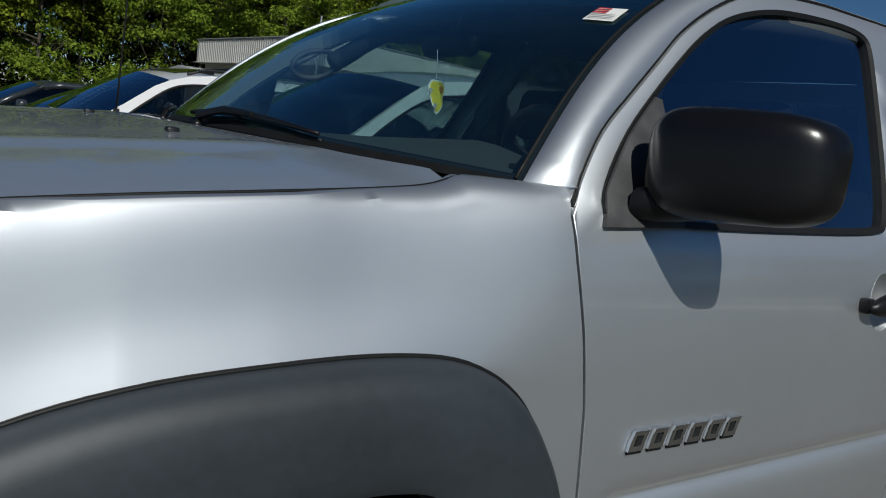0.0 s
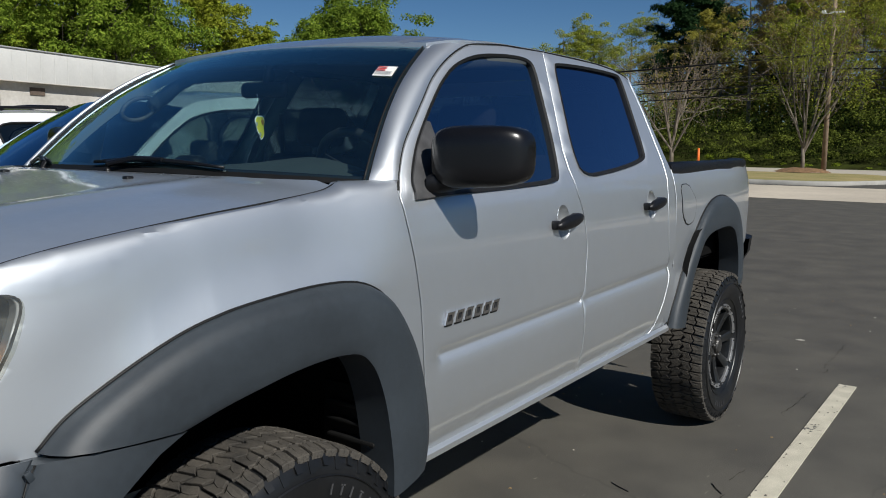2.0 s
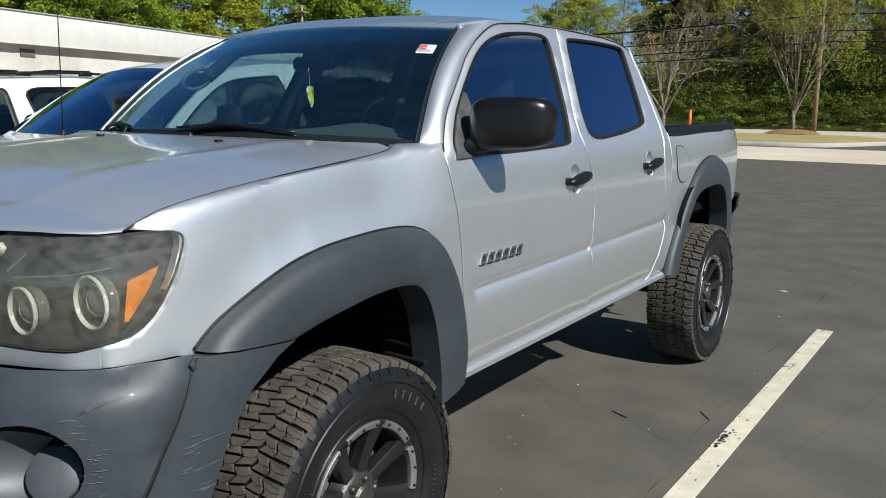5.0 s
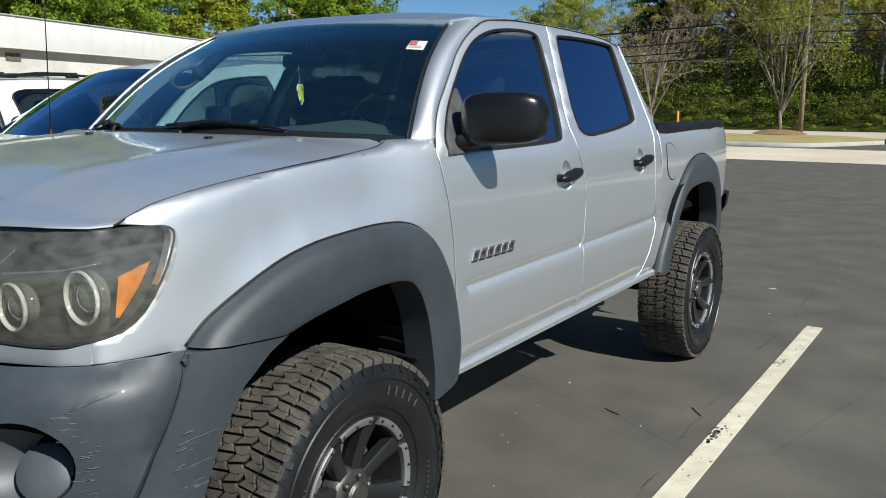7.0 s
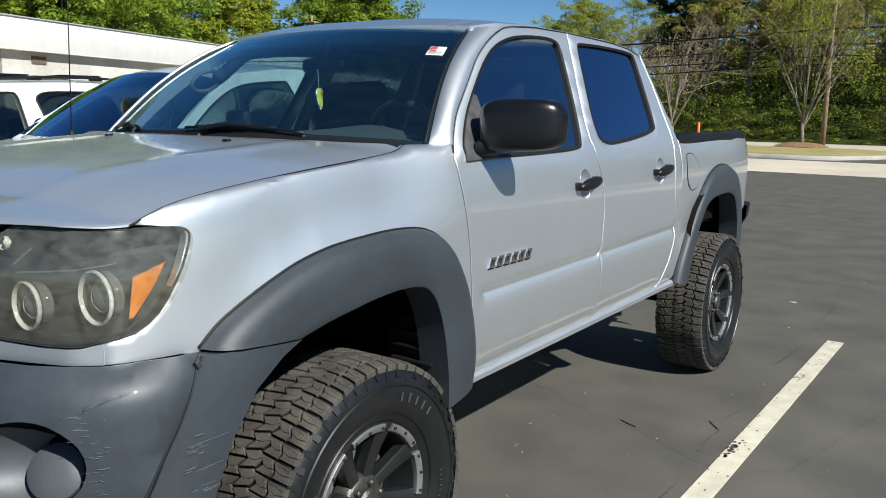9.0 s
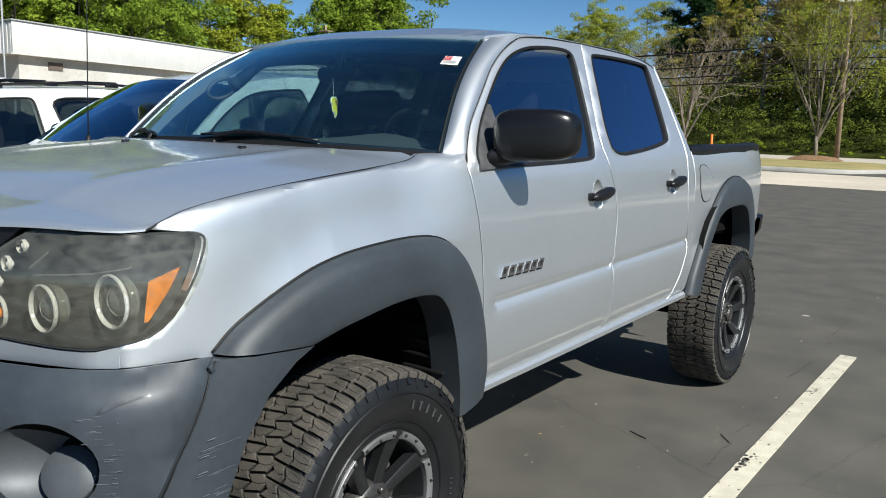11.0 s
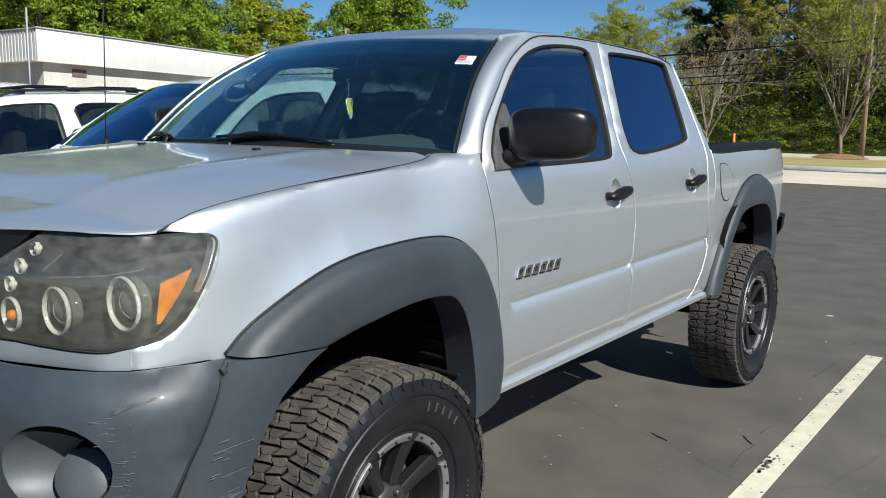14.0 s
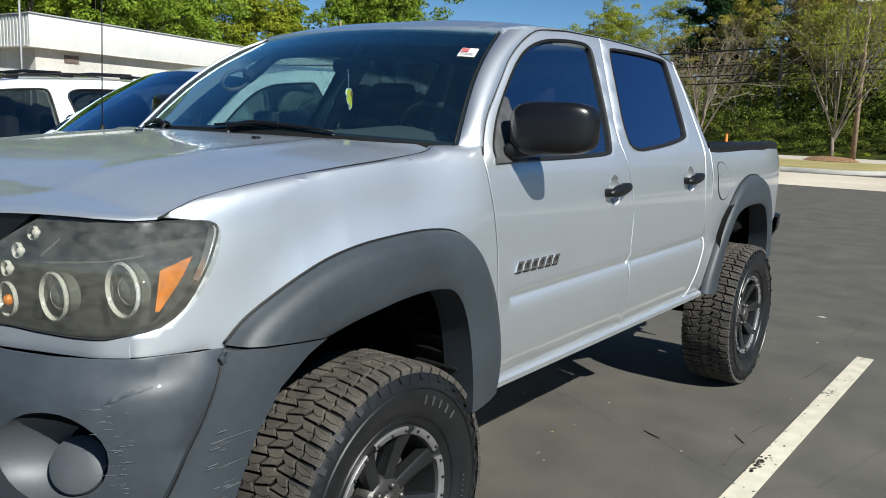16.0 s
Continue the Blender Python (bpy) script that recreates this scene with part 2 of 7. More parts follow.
def asphalt():
    """Sun-greyed asphalt: aggregate, pale rubbed patches, hairline cracks."""
    m = material("asphalt", (0.058, 0.0545, 0.047), 0.85, 0, 0.2, 2.2, 0.25, 170, color2=(0.096, 0.089, 0.073), fine=130)
    nt = m.node_tree
    N, L = nt.nodes, nt.links
    b = N["Principled BSDF"]
    base = b.inputs["Base Color"].links[0].from_socket
    tc = N.new("ShaderNodeTexCoord")
    v = N.new("ShaderNodeTexVoronoi")
    v.feature = "DISTANCE_TO_EDGE"
    v.inputs["Scale"].default_value = 0.3
    wob = N.new("ShaderNodeTexNoise")
    wob.inputs["Scale"].default_value = 6.0
    wob.inputs["Detail"].default_value = 6
    mx = N.new("ShaderNodeVectorMath")
    mx.operation = "MULTIPLY_ADD"
    L.new(tc.outputs["Object"], wob.inputs["Vector"])
    L.new(wob.outputs["Color"], mx.inputs[0])
    mx.inputs[1].default_value = (0.07, 0.07, 0.07)
    L.new(tc.outputs["Object"], mx.inputs[2])
    L.new(mx.outputs[0], v.inputs["Vector"])
    cr = N.new("ShaderNodeMapRange")
    cr.inputs[1].default_value, cr.inputs[2].default_value = 0.0006, 0.0022
    cr.inputs[3].default_value, cr.inputs[4].default_value = 0.84, 1.0
    L.new(v.outputs["Distance"], cr.inputs[0])
    sp = N.new("ShaderNodeTexNoise")
    sp.inputs["Scale"].default_value = 26.0
    sp.inputs["Detail"].default_value = 8
    sp.inputs["Roughness"].default_value = 0.7
    L.new(tc.outputs["Object"], sp.inputs["Vector"])
    sr = N.new("ShaderNodeMapRange")
    sr.inputs[1].default_value, sr.inputs[2].default_value = 0.64, 0.70
    sr.inputs[3].default_value, sr.inputs[4].default_value = 0.0, 0.6
    L.new(sp.outputs["Fac"], sr.inputs[0])
    mul = N.new("ShaderNodeMix")
    mul.data_type, mul.blend_type = "RGBA", "MULTIPLY"
    mul.inputs[0].default_value = 1.0
    L.new(base, mul.inputs[6])
    L.new(cr.outputs[0], mul.inputs[7])
    pat = N.new("ShaderNodeMix")
    pat.data_type = "RGBA"
    L.new(sr.outputs[0], pat.inputs[0])
    L.new(mul.outputs[2], pat.inputs[6])
    pat.inputs[7].default_value = (0.19, 0.17, 0.14, 1)
    for n in N:
        if n.type == "VALTORGB":
            n.color_ramp.elements[0].position, n.color_ramp.elements[1].position = 0.52, 0.96
    # pale scrapes, in places only
    mp = N.new("ShaderNodeMapping")
    mp.inputs["Rotation"].default_value = (0, 0, 0.6)
    mp.inputs["Scale"].default_value = (5.0, 21.0, 1.0)
    L.new(tc.outputs["Object"], mp.inputs["Vector"])
    st = N.new("ShaderNodeTexNoise")
    st.inputs["Scale"].default_value = 1.6
    st.inputs["Detail"].default_value = 6
    L.new(mp.outputs[0], st.inputs["Vector"])
    sm = N.new("ShaderNodeMapRange")
    sm.inputs[1].default_value, sm.inputs[2].default_value = 0.70, 0.73
    sm.inputs[3].default_value, sm.inputs[4].default_value = 0.0, 0.55
    L.new(st.outputs["Fac"], sm.inputs[0])
    scr = N.new("ShaderNodeMix")
    scr.data_type = "RGBA"
    L.new(sm.outputs[0], scr.inputs[0])
    L.new(pat.outputs[2], scr.inputs[6])
    scr.inputs[7].default_value = (0.24, 0.22, 0.18, 1)
    L.new(scr.outputs[2], b.inputs["Base Color"])
    return m


M_ASPHALT = asphalt()


def worn_line():
    """White road paint, cracked and rubbed through to asphalt in places."""
    m = material("white_line", (0.44, 0.41, 0.32), 0.75, 0, 0.1, 9, 0.4, 150, color2=(0.60, 0.56, 0.45))
    nt = m.node_tree
    N, L = nt.nodes, nt.links
    b = N["Principled BSDF"]
    base = b.inputs["Base Color"].links[0].from_socket
    tc = N.new("ShaderNodeTexCoord")
    a = N.new("ShaderNodeTexNoise")
    a.inputs["Scale"].default_value = 2.2
    c = N.new("ShaderNodeTexNoise")
    c.inputs["Scale"].default_value = 38
    c.inputs["Detail"].default_value = 5
    for n in (a, c):
        L.new(tc.outputs["Object"], n.inputs["Vector"])
    ad = N.new("ShaderNodeMath")
    ad.operation = "MULTIPLY_ADD"
    L.new(c.outputs["Fac"], ad.inputs[0])
    ad.inputs[1].default_value = 0.5
    L.new(a.outputs["Fac"], ad.inputs[2])
    mr = N.new("ShaderNodeMapRange")
    mr.inputs[1].default_value, mr.inputs[2].default_value = 0.93, 0.97
    L.new(ad.outputs[0], mr.inputs[0])
    mix = N.new("ShaderNodeMix")
    mix.data_type = "RGBA"
    L.new(mr.outputs[0], mix.inputs[0])
    L.new(base, mix.inputs[6])
    mix.inputs[7].default_value = (0.09, 0.085, 0.08, 1)
    L.new(mix.outputs[2], b.inputs["Base Color"])
    return m


M_LINE = worn_line()


def leaf_material(name, c1, c2):
    m = bpy.data.materials.new(name)
    m.use_nodes = True
    nt = m.node_tree
    N, L = nt.nodes, nt.links
    N.remove(N["Principled BSDF"])
    g = N.new("ShaderNodeNewGeometry")
    ramp = N.new("ShaderNodeValToRGB")
    ramp.color_ramp.elements[0].color, ramp.color_ramp.elements[1].color = (*c1, 1), (*c2, 1)
    L.new(g.outputs["Random Per Island"], ramp.inputs[0])
    d = N.new("ShaderNodeBsdfDiffuse")
    t = N.new("ShaderNodeBsdfTranslucent")
    L.new(ramp.outputs[0], d.inputs[0])
    L.new(ramp.outputs[0], t.inputs[0])
    mix = N.new("ShaderNodeMixShader")
    mix.inputs[0].default_value = 0.38
    L.new(d.outputs[0], mix.inputs[1])
    L.new(t.outputs[0], mix.inputs[2])
    L.new(mix.outputs[0], N["Material Output"].inputs[0])
    return m


M_LEAF = {
    "green": leaf_material("spring_leaves", (0.07, 0.125, 0.012), (0.28, 0.37, 0.05)),
    "olive": leaf_material("olive_leaves", (0.20, 0.19, 0.035), (0.48, 0.44, 0.09)),
    "pine": leaf_material("pine_needles", (0.010, 0.028, 0.012), (0.038, 0.075, 0.026)),
    "russet": leaf_material("russet_buds", (0.25, 0.19, 0.07), (0.50, 0.40, 0.16)),
    "moss": leaf_material("moss_green_leaves", (0.105, 0.155, 0.012), (0.32, 0.385, 0.045)),
    "brush": leaf_material("brown_brush_leaves", (0.13, 0.10, 0.04), (0.36, 0.29, 0.11)),
    "gold": leaf_material("yellow_green_leaves", (0.125, 0.158, 0.012), (0.34, 0.37, 0.045)),
    "lime": leaf_material("young_lime_leaves", (0.17, 0.21, 0.025), (0.40, 0.43, 0.07)),
    "bush": leaf_material("bush_leaves", (0.03, 0.045, 0.008), (0.23, 0.27, 0.05)),
    # leaf colour darkened to imitate unlit hollows under the trees
    "shrub": leaf_material("shaded_shrub_leaves", (0.008, 0.014, 0.004), (0.045, 0.065, 0.014)),
}

M_SCUFF = material("pale_scuff", (0.13, 0.14, 0.15), 0.7, 0, 0.2, 60)
# ---- geometry helpers ----
def part(name, bm, mat, parent=None, label="", smooth=True, angle=40):
    """Links a bmesh as one mesh object, under a parent when one is given."""
    me = bpy.data.meshes.new(name)
    if smooth:
        for f in bm.faces:
            f.smooth = True
        for e in bm.edges:
            if len(e.link_faces) == 2 and e.calc_face_angle(0) > radians(angle):
                e.smooth = False
    bm.to_mesh(me)
    bm.free()
    for m in mat if isinstance(mat, (list, tuple)) else [mat]:
        me.materials.append(m)
    ob = new(name, me)
    if parent:
        ob.parent = parent
    if label:
        ob["label"] = label
    return ob


def root(name, label, category, m=None, group="", kind=""):
    ob = new(name)
    ob.empty_display_size = 0.2
    if m is not None:
        ob.matrix_basis = m
    return tagged(ob, label, category, group, kind)


def box(bm, cx, cy, cz, sx, sy, sz, bevel=0.0, rot=None, segs=2):
    r = bmesh.ops.create_cube(bm, size=1.0)
    m = Matrix.Translation((cx, cy, cz)) @ (rot or Matrix()) @ Matrix.Diagonal((sx, sy, sz, 1))
    bmesh.ops.transform(bm, matrix=m, verts=r["verts"])
    if bevel:
        es = list({e for v in r["verts"] for e in v.link_edges})
        bmesh.ops.bevel(bm, geom=es, offset=bevel, segments=segs, affect="EDGES", profile=0.5)


def tube(bm, pts, r, n=8, r2=None, caps=True):
    """A round rod along a polyline, its radius going from r to r2."""
    pts = [Vector(p) for p in pts]
    rings = []
    for i, p in enumerate(pts):
        d = (pts[min(i + 1, len(pts) - 1)] - pts[max(i - 1, 0)]).normalized()
        a = d.orthogonal().normalized() if abs(d.z) > 0.99 else d.cross(Vector((0, 0, 1))).normalized()
        b = d.cross(a)
        rr = r + ((r if r2 is None else r2) - r) * i / max(1, len(pts) - 1)
        rings.append([bm.verts.new(p + (a * math.cos(2 * math.pi * k / n) + b * math.sin(2 * math.pi * k / n)) * rr) for k in range(n)])
    for q, w in zip(rings, rings[1:]):
        for k in range(n):
            bm.faces.new((q[k], q[(k + 1) % n], w[(k + 1) % n], w[k]))
    if caps:
        bm.faces.new(rings[0][::-1])
        bm.faces.new(rings[-1])


def lathe(bm, prof, n=48, axis="y", centre=(0, 0, 0), close=False):
    """Turns (radius, along) points round an axis."""
    rings = []
    c = Vector(centre)
    for r, a in prof:
        ring = []
        for k in range(n):
            t = 2 * math.pi * k / n
            if axis == "y":
                p = Vector((r * math.cos(t), a, r * math.sin(t)))
            elif axis == "z":
                p = Vector((r * math.cos(t), r * math.sin(t), a))
            else:
                p = Vector((a, r * math.cos(t), r * math.sin(t)))
            ring.append(bm.verts.new(c + p))
        rings.append(ring)
    if close:
        rings.append(rings[0])
    for q, w in zip(rings, rings[1:]):
        for k in range(n):
            bm.faces.new((q[k], q[(k + 1) % n], w[(k + 1) % n], w[k]))
    return rings


def grid(bm, f, us, vs):
    """A sheet f(u, v) over the given values."""
    rows = [[bm.verts.new(f(u, v)) for v in vs] for u in us]
    for a, b in zip(rows, rows[1:]):
        for i in range(len(vs) - 1):
            bm.faces.new((a[i], a[i + 1], b[i + 1], b[i]))
    return rows


def resample(poly, step, closed=True):
    out = []
    n = len(poly)
    for i in range(n if closed else n - 1):
        a, b = Vector(poly[i]), Vector(poly[(i + 1) % n])
        k = max(1, int(math.ceil((b - a).length / step)))
        out += [a + (b - a) * j / k for j in range(k)]
    if not closed:
        out.append(Vector(poly[-1]))
    return out


def rounded(poly, r=0.5, rounds=2):
    """Cuts the corners of a closed outline."""
    pts = [Vector(p) for p in poly]
    for _ in range(rounds):
        q = []
        for i, p in enumerate(pts):
            n = pts[(i + 1) % len(pts)]
            q += [p * 0.75 + n * 0.25, p * 0.25 + n * 0.75]
        pts = q
    return pts


def inside(p, poly):
    c = False
    n = len(poly)
    for i in range(n):
        a, b = poly[i], poly[i - 1]
        if (a[1] > p[1]) != (b[1] > p[1]) and p[0] < (b[0] - a[0]) * (p[1] - a[1]) / (b[1] - a[1]) + a[0]:
            c = not c
    return c


def panel(outline, place, step=0.04, holes=(), depth=None, bm=None, lines=()):
    """A curved sheet: an outline with holes in a plane, filled evenly and put into space by place(a, b).
    depth: a vector by which the rims are folded in."""
    loops = [resample(outline, step)] + [resample(h, step) for h in holes]
    pts, edges, k = [], [], 0
    for lp in loops:
        pts += [Vector((p[0], p[1])) for p in lp]
        edges += [(k + i, k + (i + 1) % len(lp)) for i in range(len(lp))]
        k += len(lp)
    rim = len(pts)
    for ln in lines:
        lp = resample(ln, step, False)
        edges += [(len(pts) + i, len(pts) + i + 1) for i in range(len(lp) - 1)]
        pts += [Vector((p[0], p[1])) for p in lp]
    held = len(pts)
    xs, ys = [p[0] for p in pts], [p[1] for p in pts]
    a = min(xs) + step * 0.5
    while a < max(xs):
        b = min(ys) + step * 0.5
        while b < max(ys):
            p = (a, b)
            if inside(p, loops[0]) and not any(inside(p, h) for h in loops[1:]):
                if min((q[0] - a) ** 2 + (q[1] - b) ** 2 for q in pts[:held]) > (0.75 * step) ** 2:
                    pts.append(Vector(p))
            b += step
        a += step
    vs, es, fs, ov, oe, of = delaunay_2d_cdt(pts, edges, [], 1, 1e-6)
    bm = bm or bmesh.new()
    made = [bm.verts.new(place(v[0], v[1])) for v in vs]
    faces = []
    for f in fs:
        mid = sum((vs[i] for i in f), Vector((0, 0))) / len(f)
        if any(inside(mid, h) for h in loops[1:]) or not inside(mid, loops[0]):
            continue
        try:
            faces.append(bm.faces.new([made[i] for i in f]))
        except ValueError:
            pass
    if depth is not None:
        bes = list({e for f in faces for e in f.edges if len(e.link_faces) == 1})
        depth = Vector(depth)
        if depth.length > 0.015:
            # a narrow turned edge before the fold
            way = {}
            for e in bes:
                mid, run = (e.verts[0].co + e.verts[1].co) / 2, (e.verts[1].co - e.verts[0].co).normalized()
                out = mid - e.link_faces[0].calc_center_median()
                out = (out - run * out.dot(run)).normalized()
                for v in e.verts:
                    way[v] = way.get(v, Vector()) + out
            at = [(v.co.copy(), w.normalized()) for v, w in way.items()]
            r = bmesh.ops.extrude_edge_only(bm, edges=bes)
            fresh = [g for g in r["geom"] if isinstance(g, bmesh.types.BMVert)]
            near = {tuple(round(c, 6) for c in p): w for p, w in at}
            for v in fresh:
                v.co += near[tuple(round(c, 6) for c in v.co)] * 0.0012 + depth * 0.06
            bes = [g for g in r["geom"] if isinstance(g, bmesh.types.BMEdge) and len(g.link_faces) == 1 and all(v in fresh for v in g.verts)]
        r = bmesh.ops.extrude_edge_only(bm, edges=bes)
        bmesh.ops.translate(bm, vec=depth, verts=[v for v in r["geom"] if isinstance(v, bmesh.types.BMVert)])
    bmesh.ops.recalc_face_normals(bm, faces=bm.faces[:])
    return bm


def mirror_y(bm):
    """The same on the other side of the truck's middle plane."""
    bmesh.ops.scale(bm, vec=(1, -1, 1), verts=bm.verts[:])
    bmesh.ops.reverse_faces(bm, faces=bm.faces[:])
    return bm


def ip(x, table):
    return float(np.interp(x, [t[0] for t in table], [t[1] for t in table]))
# ---- the pickup truck: x runs from the front axle to the tail, the driver's side faces -y ----
PROF = [(0.58, 0.835), (0.62, 0.852), (0.66, 0.872), (0.75, 0.889), (0.85, 0.8945), (0.885, 0.8930), (0.899, 0.8892), (0.909, 0.8840), (0.915, 0.8806), (0.919, 0.8802), (0.938, 0.8908), (0.944, 0.8922), (0.96, 0.8925), (1.0, 0.8928),
        (1.1, 0.8918), (1.18, 0.889), (1.25, 0.883), (1.31, 0.875), (1.36, 0.864), (1.40, 0.846), (1.6, 0.757), (1.80, 0.668), (1.86, 0.640)]
PROF_PLAIN = [(0.58, 0.835), (0.62, 0.852), (0.66, 0.872), (0.75, 0.889), (0.85, 0.893), (1.0, 0.893), (1.1, 0.891), (1.18, 0.889), (1.25, 0.883),
              (1.31, 0.875), (1.36, 0.864), (1.40, 0.846), (1.6, 0.757), (1.80, 0.668), (1.86, 0.640)]
PROF_BED = [(0.58, 0.845), (0.66, 0.865), (0.8, 0.878), (1.0, 0.882), (1.15, 0.886), (1.25, 0.884), (1.33, 0.870), (1.40, 0.845)]
HALF = [(-0.84, 0.70), (-0.80, 0.765), (-0.754, 0.816), (-0.70, 0.842), (-0.60, 0.866), (-0.50, 0.878), (-0.3, 0.888), (0.0, 0.891), (0.4, 0.893),
        (2.4, 0.893), (2.6, 0.888), (3.4, 0.880), (3.75, 0.855), (3.9, 0.825), (3.98, 0.78), (4.01, 0.72)]

FOOT = [(-0.604, 0.99), (-0.50, 1.048), (-0.34, 1.122), (-0.195, 1.160), (-0.025, 1.172), (0.13, 1.172), (0.5, 1.160)]
# the fender's flank: slanted over the arch, steeper above, rolling over to the bonnet
SWELL, _a = [(0.0, 0.0)], 0.0
for _i in range(1, 101):
    _a += ip((_i - 0.5) / 100, [(0, 0.50), (0.28, 0.47), (0.50, 0.24), (0.68, 0.22), (0.80, 0.34), (0.90, 0.62), (1.0, 1.0)]) / 100
    SWELL.append((_i / 100, _a))
SWELL = [(_t, _v / _a) for _t, _v in SWELL]

SEAM = [(-0.70, 0.840, 1.268), (-0.66, 0.838, 1.283), (-0.6, 0.836, 1.302), (-0.526, 0.835, 1.316), (-0.445, 0.832, 1.327), (-0.357, 0.829, 1.337), (-0.262, 0.825, 1.3465), (-0.159, 0.821, 1.356),
        (-0.047, 0.816, 1.365), (0.076, 0.809, 1.375), (0.142, 0.805, 1.381), (0.205, 0.799, 1.388), (0.24, 0.794, 1.396), (0.267, 0.788, 1.405), (0.364, 0.802, 1.406), (0.43, 0.842, 1.406), (0.45, 0.842, 1.408)]


def thicken(P, n=4):
    """The same line with points between, on a smooth curve."""
    out = []
    for i in range(len(P) - 1):
        p0, p1, p2, p3 = (Vector(P[max(0, min(len(P) - 1, i + k))]) for k in (-1, 0, 1, 2))
        h = p2[0] - p1[0]
        m1 = (p2 - p0) / max(1e-6, p2[0] - p0[0]) * h
        m2 = (p3 - p1) / max(1e-6, p3[0] - p1[0]) * h
        for j in range(n):
            t = j / n
            q = p1 * (2 * t ** 3 - 3 * t * t + 1) + m1 * (t ** 3 - 2 * t * t + t) + p2 * (3 * t * t - 2 * t ** 3) + m2 * (t ** 3 - t * t)
            out.append((q[0], q[1], q[2]))
    return out + [tuple(P[-1])]


SEAM = thicken(SEAM)
HALF = [(a, b) for a, b, c in thicken([(a, b, 0.0) for a, b in HALF])]
PROF_PLAIN = [(a, b) for a, b, c in thicken([(a, b, 0.0) for a, b in PROF_PLAIN])]


def seam(x):
    return ip(x, [(a, b) for a, b, c in SEAM]), ip(x, [(a, c) for a, b, c in SEAM])


def ease(t):
    t = min(1.0, max(0.0, t))
    return t * t * (3 - 2 * t)


def side(x, z):
    """A point of the driver's flank."""
    if x > 2.44:
        y = ip(z, PROF_BED)
    else:
        k = min(1.0, max(0.0, (x - 0.545) / 0.035))
        zz = z - 0.0166 * (x - 0.56) * max(0.0, min(1.0, (1.15 - z) / 0.1))
        y = ip(zz, PROF) * k + ip(z, PROF_PLAIN) * (1 - k)
        g = 0.9 * ease((x + 0.62) / 0.38) * ease((0.43 - x) / 0.38)
        foot = ip(x, FOOT) - 0.03
        if g and z > foot:
            sy = 0.812 - 0.062 * x - 0.045 * x * x
            sz = 1.391 + 0.075 * x - 0.125 * x * x
            t = min(1.0, (z - foot) / (sz - foot))
            y += (0.902 + (sy + 0.006 - 0.902) * ip(t, SWELL) + 0.893 - ip(x, HALF) - y) * g
    return Vector((x, -(y - (0.893 - ip(x, HALF))), z))


def fender(x, w):
    """The fender's flank, rolling over to the bonnet's edge."""
    sy, sz = seam(x)
    b = ip(x, [(-0.70, 0.02), (-0.6, 0.06), (-0.4, 0.11), (0.15, 0.06), (0.2, 0.04), (0.3, 0.03), (0.364, 0.022), (0.43, 0.012)])
    b *= 1 - 0.96 * ease((x + 0.62) / 0.4) * ease((0.40 - x) / 0.4)
    if w <= sz - b:
        return side(x, w)
    t = min(1.0, (w - sz + b) / b) * math.pi / 2
    y0 = -side(x, sz - b).y
    return Vector((x, -(sy + (y0 - sy) * math.cos(t)), sz - b + b * math.sin(t)))


def both(name, make, mat, parent, label=""):
    part(name, make(), mat, parent, label)
    part(name, mirror_y(make()), mat, parent, label)


truck = root("pickup_truck", "lifted silver four-door pickup truck parked on asphalt", "pickup truck")
IN = (0, 0.02, 0)
# door gaps
CUT_F = [(0.425, 1.366), (0.436, 1.30), (0.458, 1.20), (0.480, 1.083), (0.491, 0.95), (0.50, 0.804), (0.489, 0.652)]
CUT_B = [(1.569, 1.838), (1.50, 1.65), (1.438, 1.48), (1.43, 1.41), (1.445, 1.33), (1.482, 1.24), (1.497, 1.12), (1.478, 0.94), (1.487, 0.85), (1.49, 0.75), (1.485, 0.652)]
CUT_R = [(2.335, 1.785), (2.362, 1.65), (2.372, 1.42), (2.35, 1.32), (2.338, 1.2), (2.345, 1.05), (2.372, 0.95), (2.352, 0.88), (2.315, 0.80), (2.25, 0.70), (2.19, 0.655)]
TOP_F = [(0.435, 1.385), (0.455, 1.42), (0.517, 1.493), (0.60, 1.560), (0.68, 1.622), (0.77, 1.691), (0.896, 1.761), (1.032, 1.812), (1.19, 1.831), (1.3, 1.838)]
TOP_F = [(a, b) for a, b, c in thicken([(a, b, 0.0) for a, b in TOP_F])]
TOP_R = [(1.8, 1.838), (2.05, 1.832), (2.2, 1.82), (2.3, 1.80)]
G = 0.004
WIN_F = [(0.490, 1.362), (0.9, 1.364), (1.29, 1.372), (1.328, 1.388), (1.376, 1.504), (1.426, 1.688), (1.444, 1.765), (1.436, 1.793), (1.37, 1.804), (1.21, 1.799), (1.062, 1.784), (0.92, 1.744), (0.82, 1.69), (0.739, 1.632), (0.646, 1.559), (0.567, 1.492), (0.495, 1.405)]
WIN_R = [(1.524, 1.380), (1.801, 1.395), (2.014, 1.415), (2.15, 1.435), (2.187, 1.456), (2.211, 1.585), (2.232, 1.719), (2.238, 1.780), (2.216, 1.800), (1.929, 1.808), (1.66, 1.804), (1.624, 1.795), (1.571, 1.637), (1.512, 1.475)]


def creases(x0, x1):
    return [[(x0, z + 0.0166 * (x0 - 0.56)), (x1, z + 0.0166 * (x1 - 0.56))] for z in (0.86, 0.885, 0.899, 0.909, 0.915, 0.919, 0.938, 0.944, 0.96)]


def cup_hole(x0, z0):
    return [(x0 + 0.050 * math.cos(2 * math.pi * i / 28), z0 + 0.060 * math.sin(2 * math.pi * i / 28)) for i in range(28)]


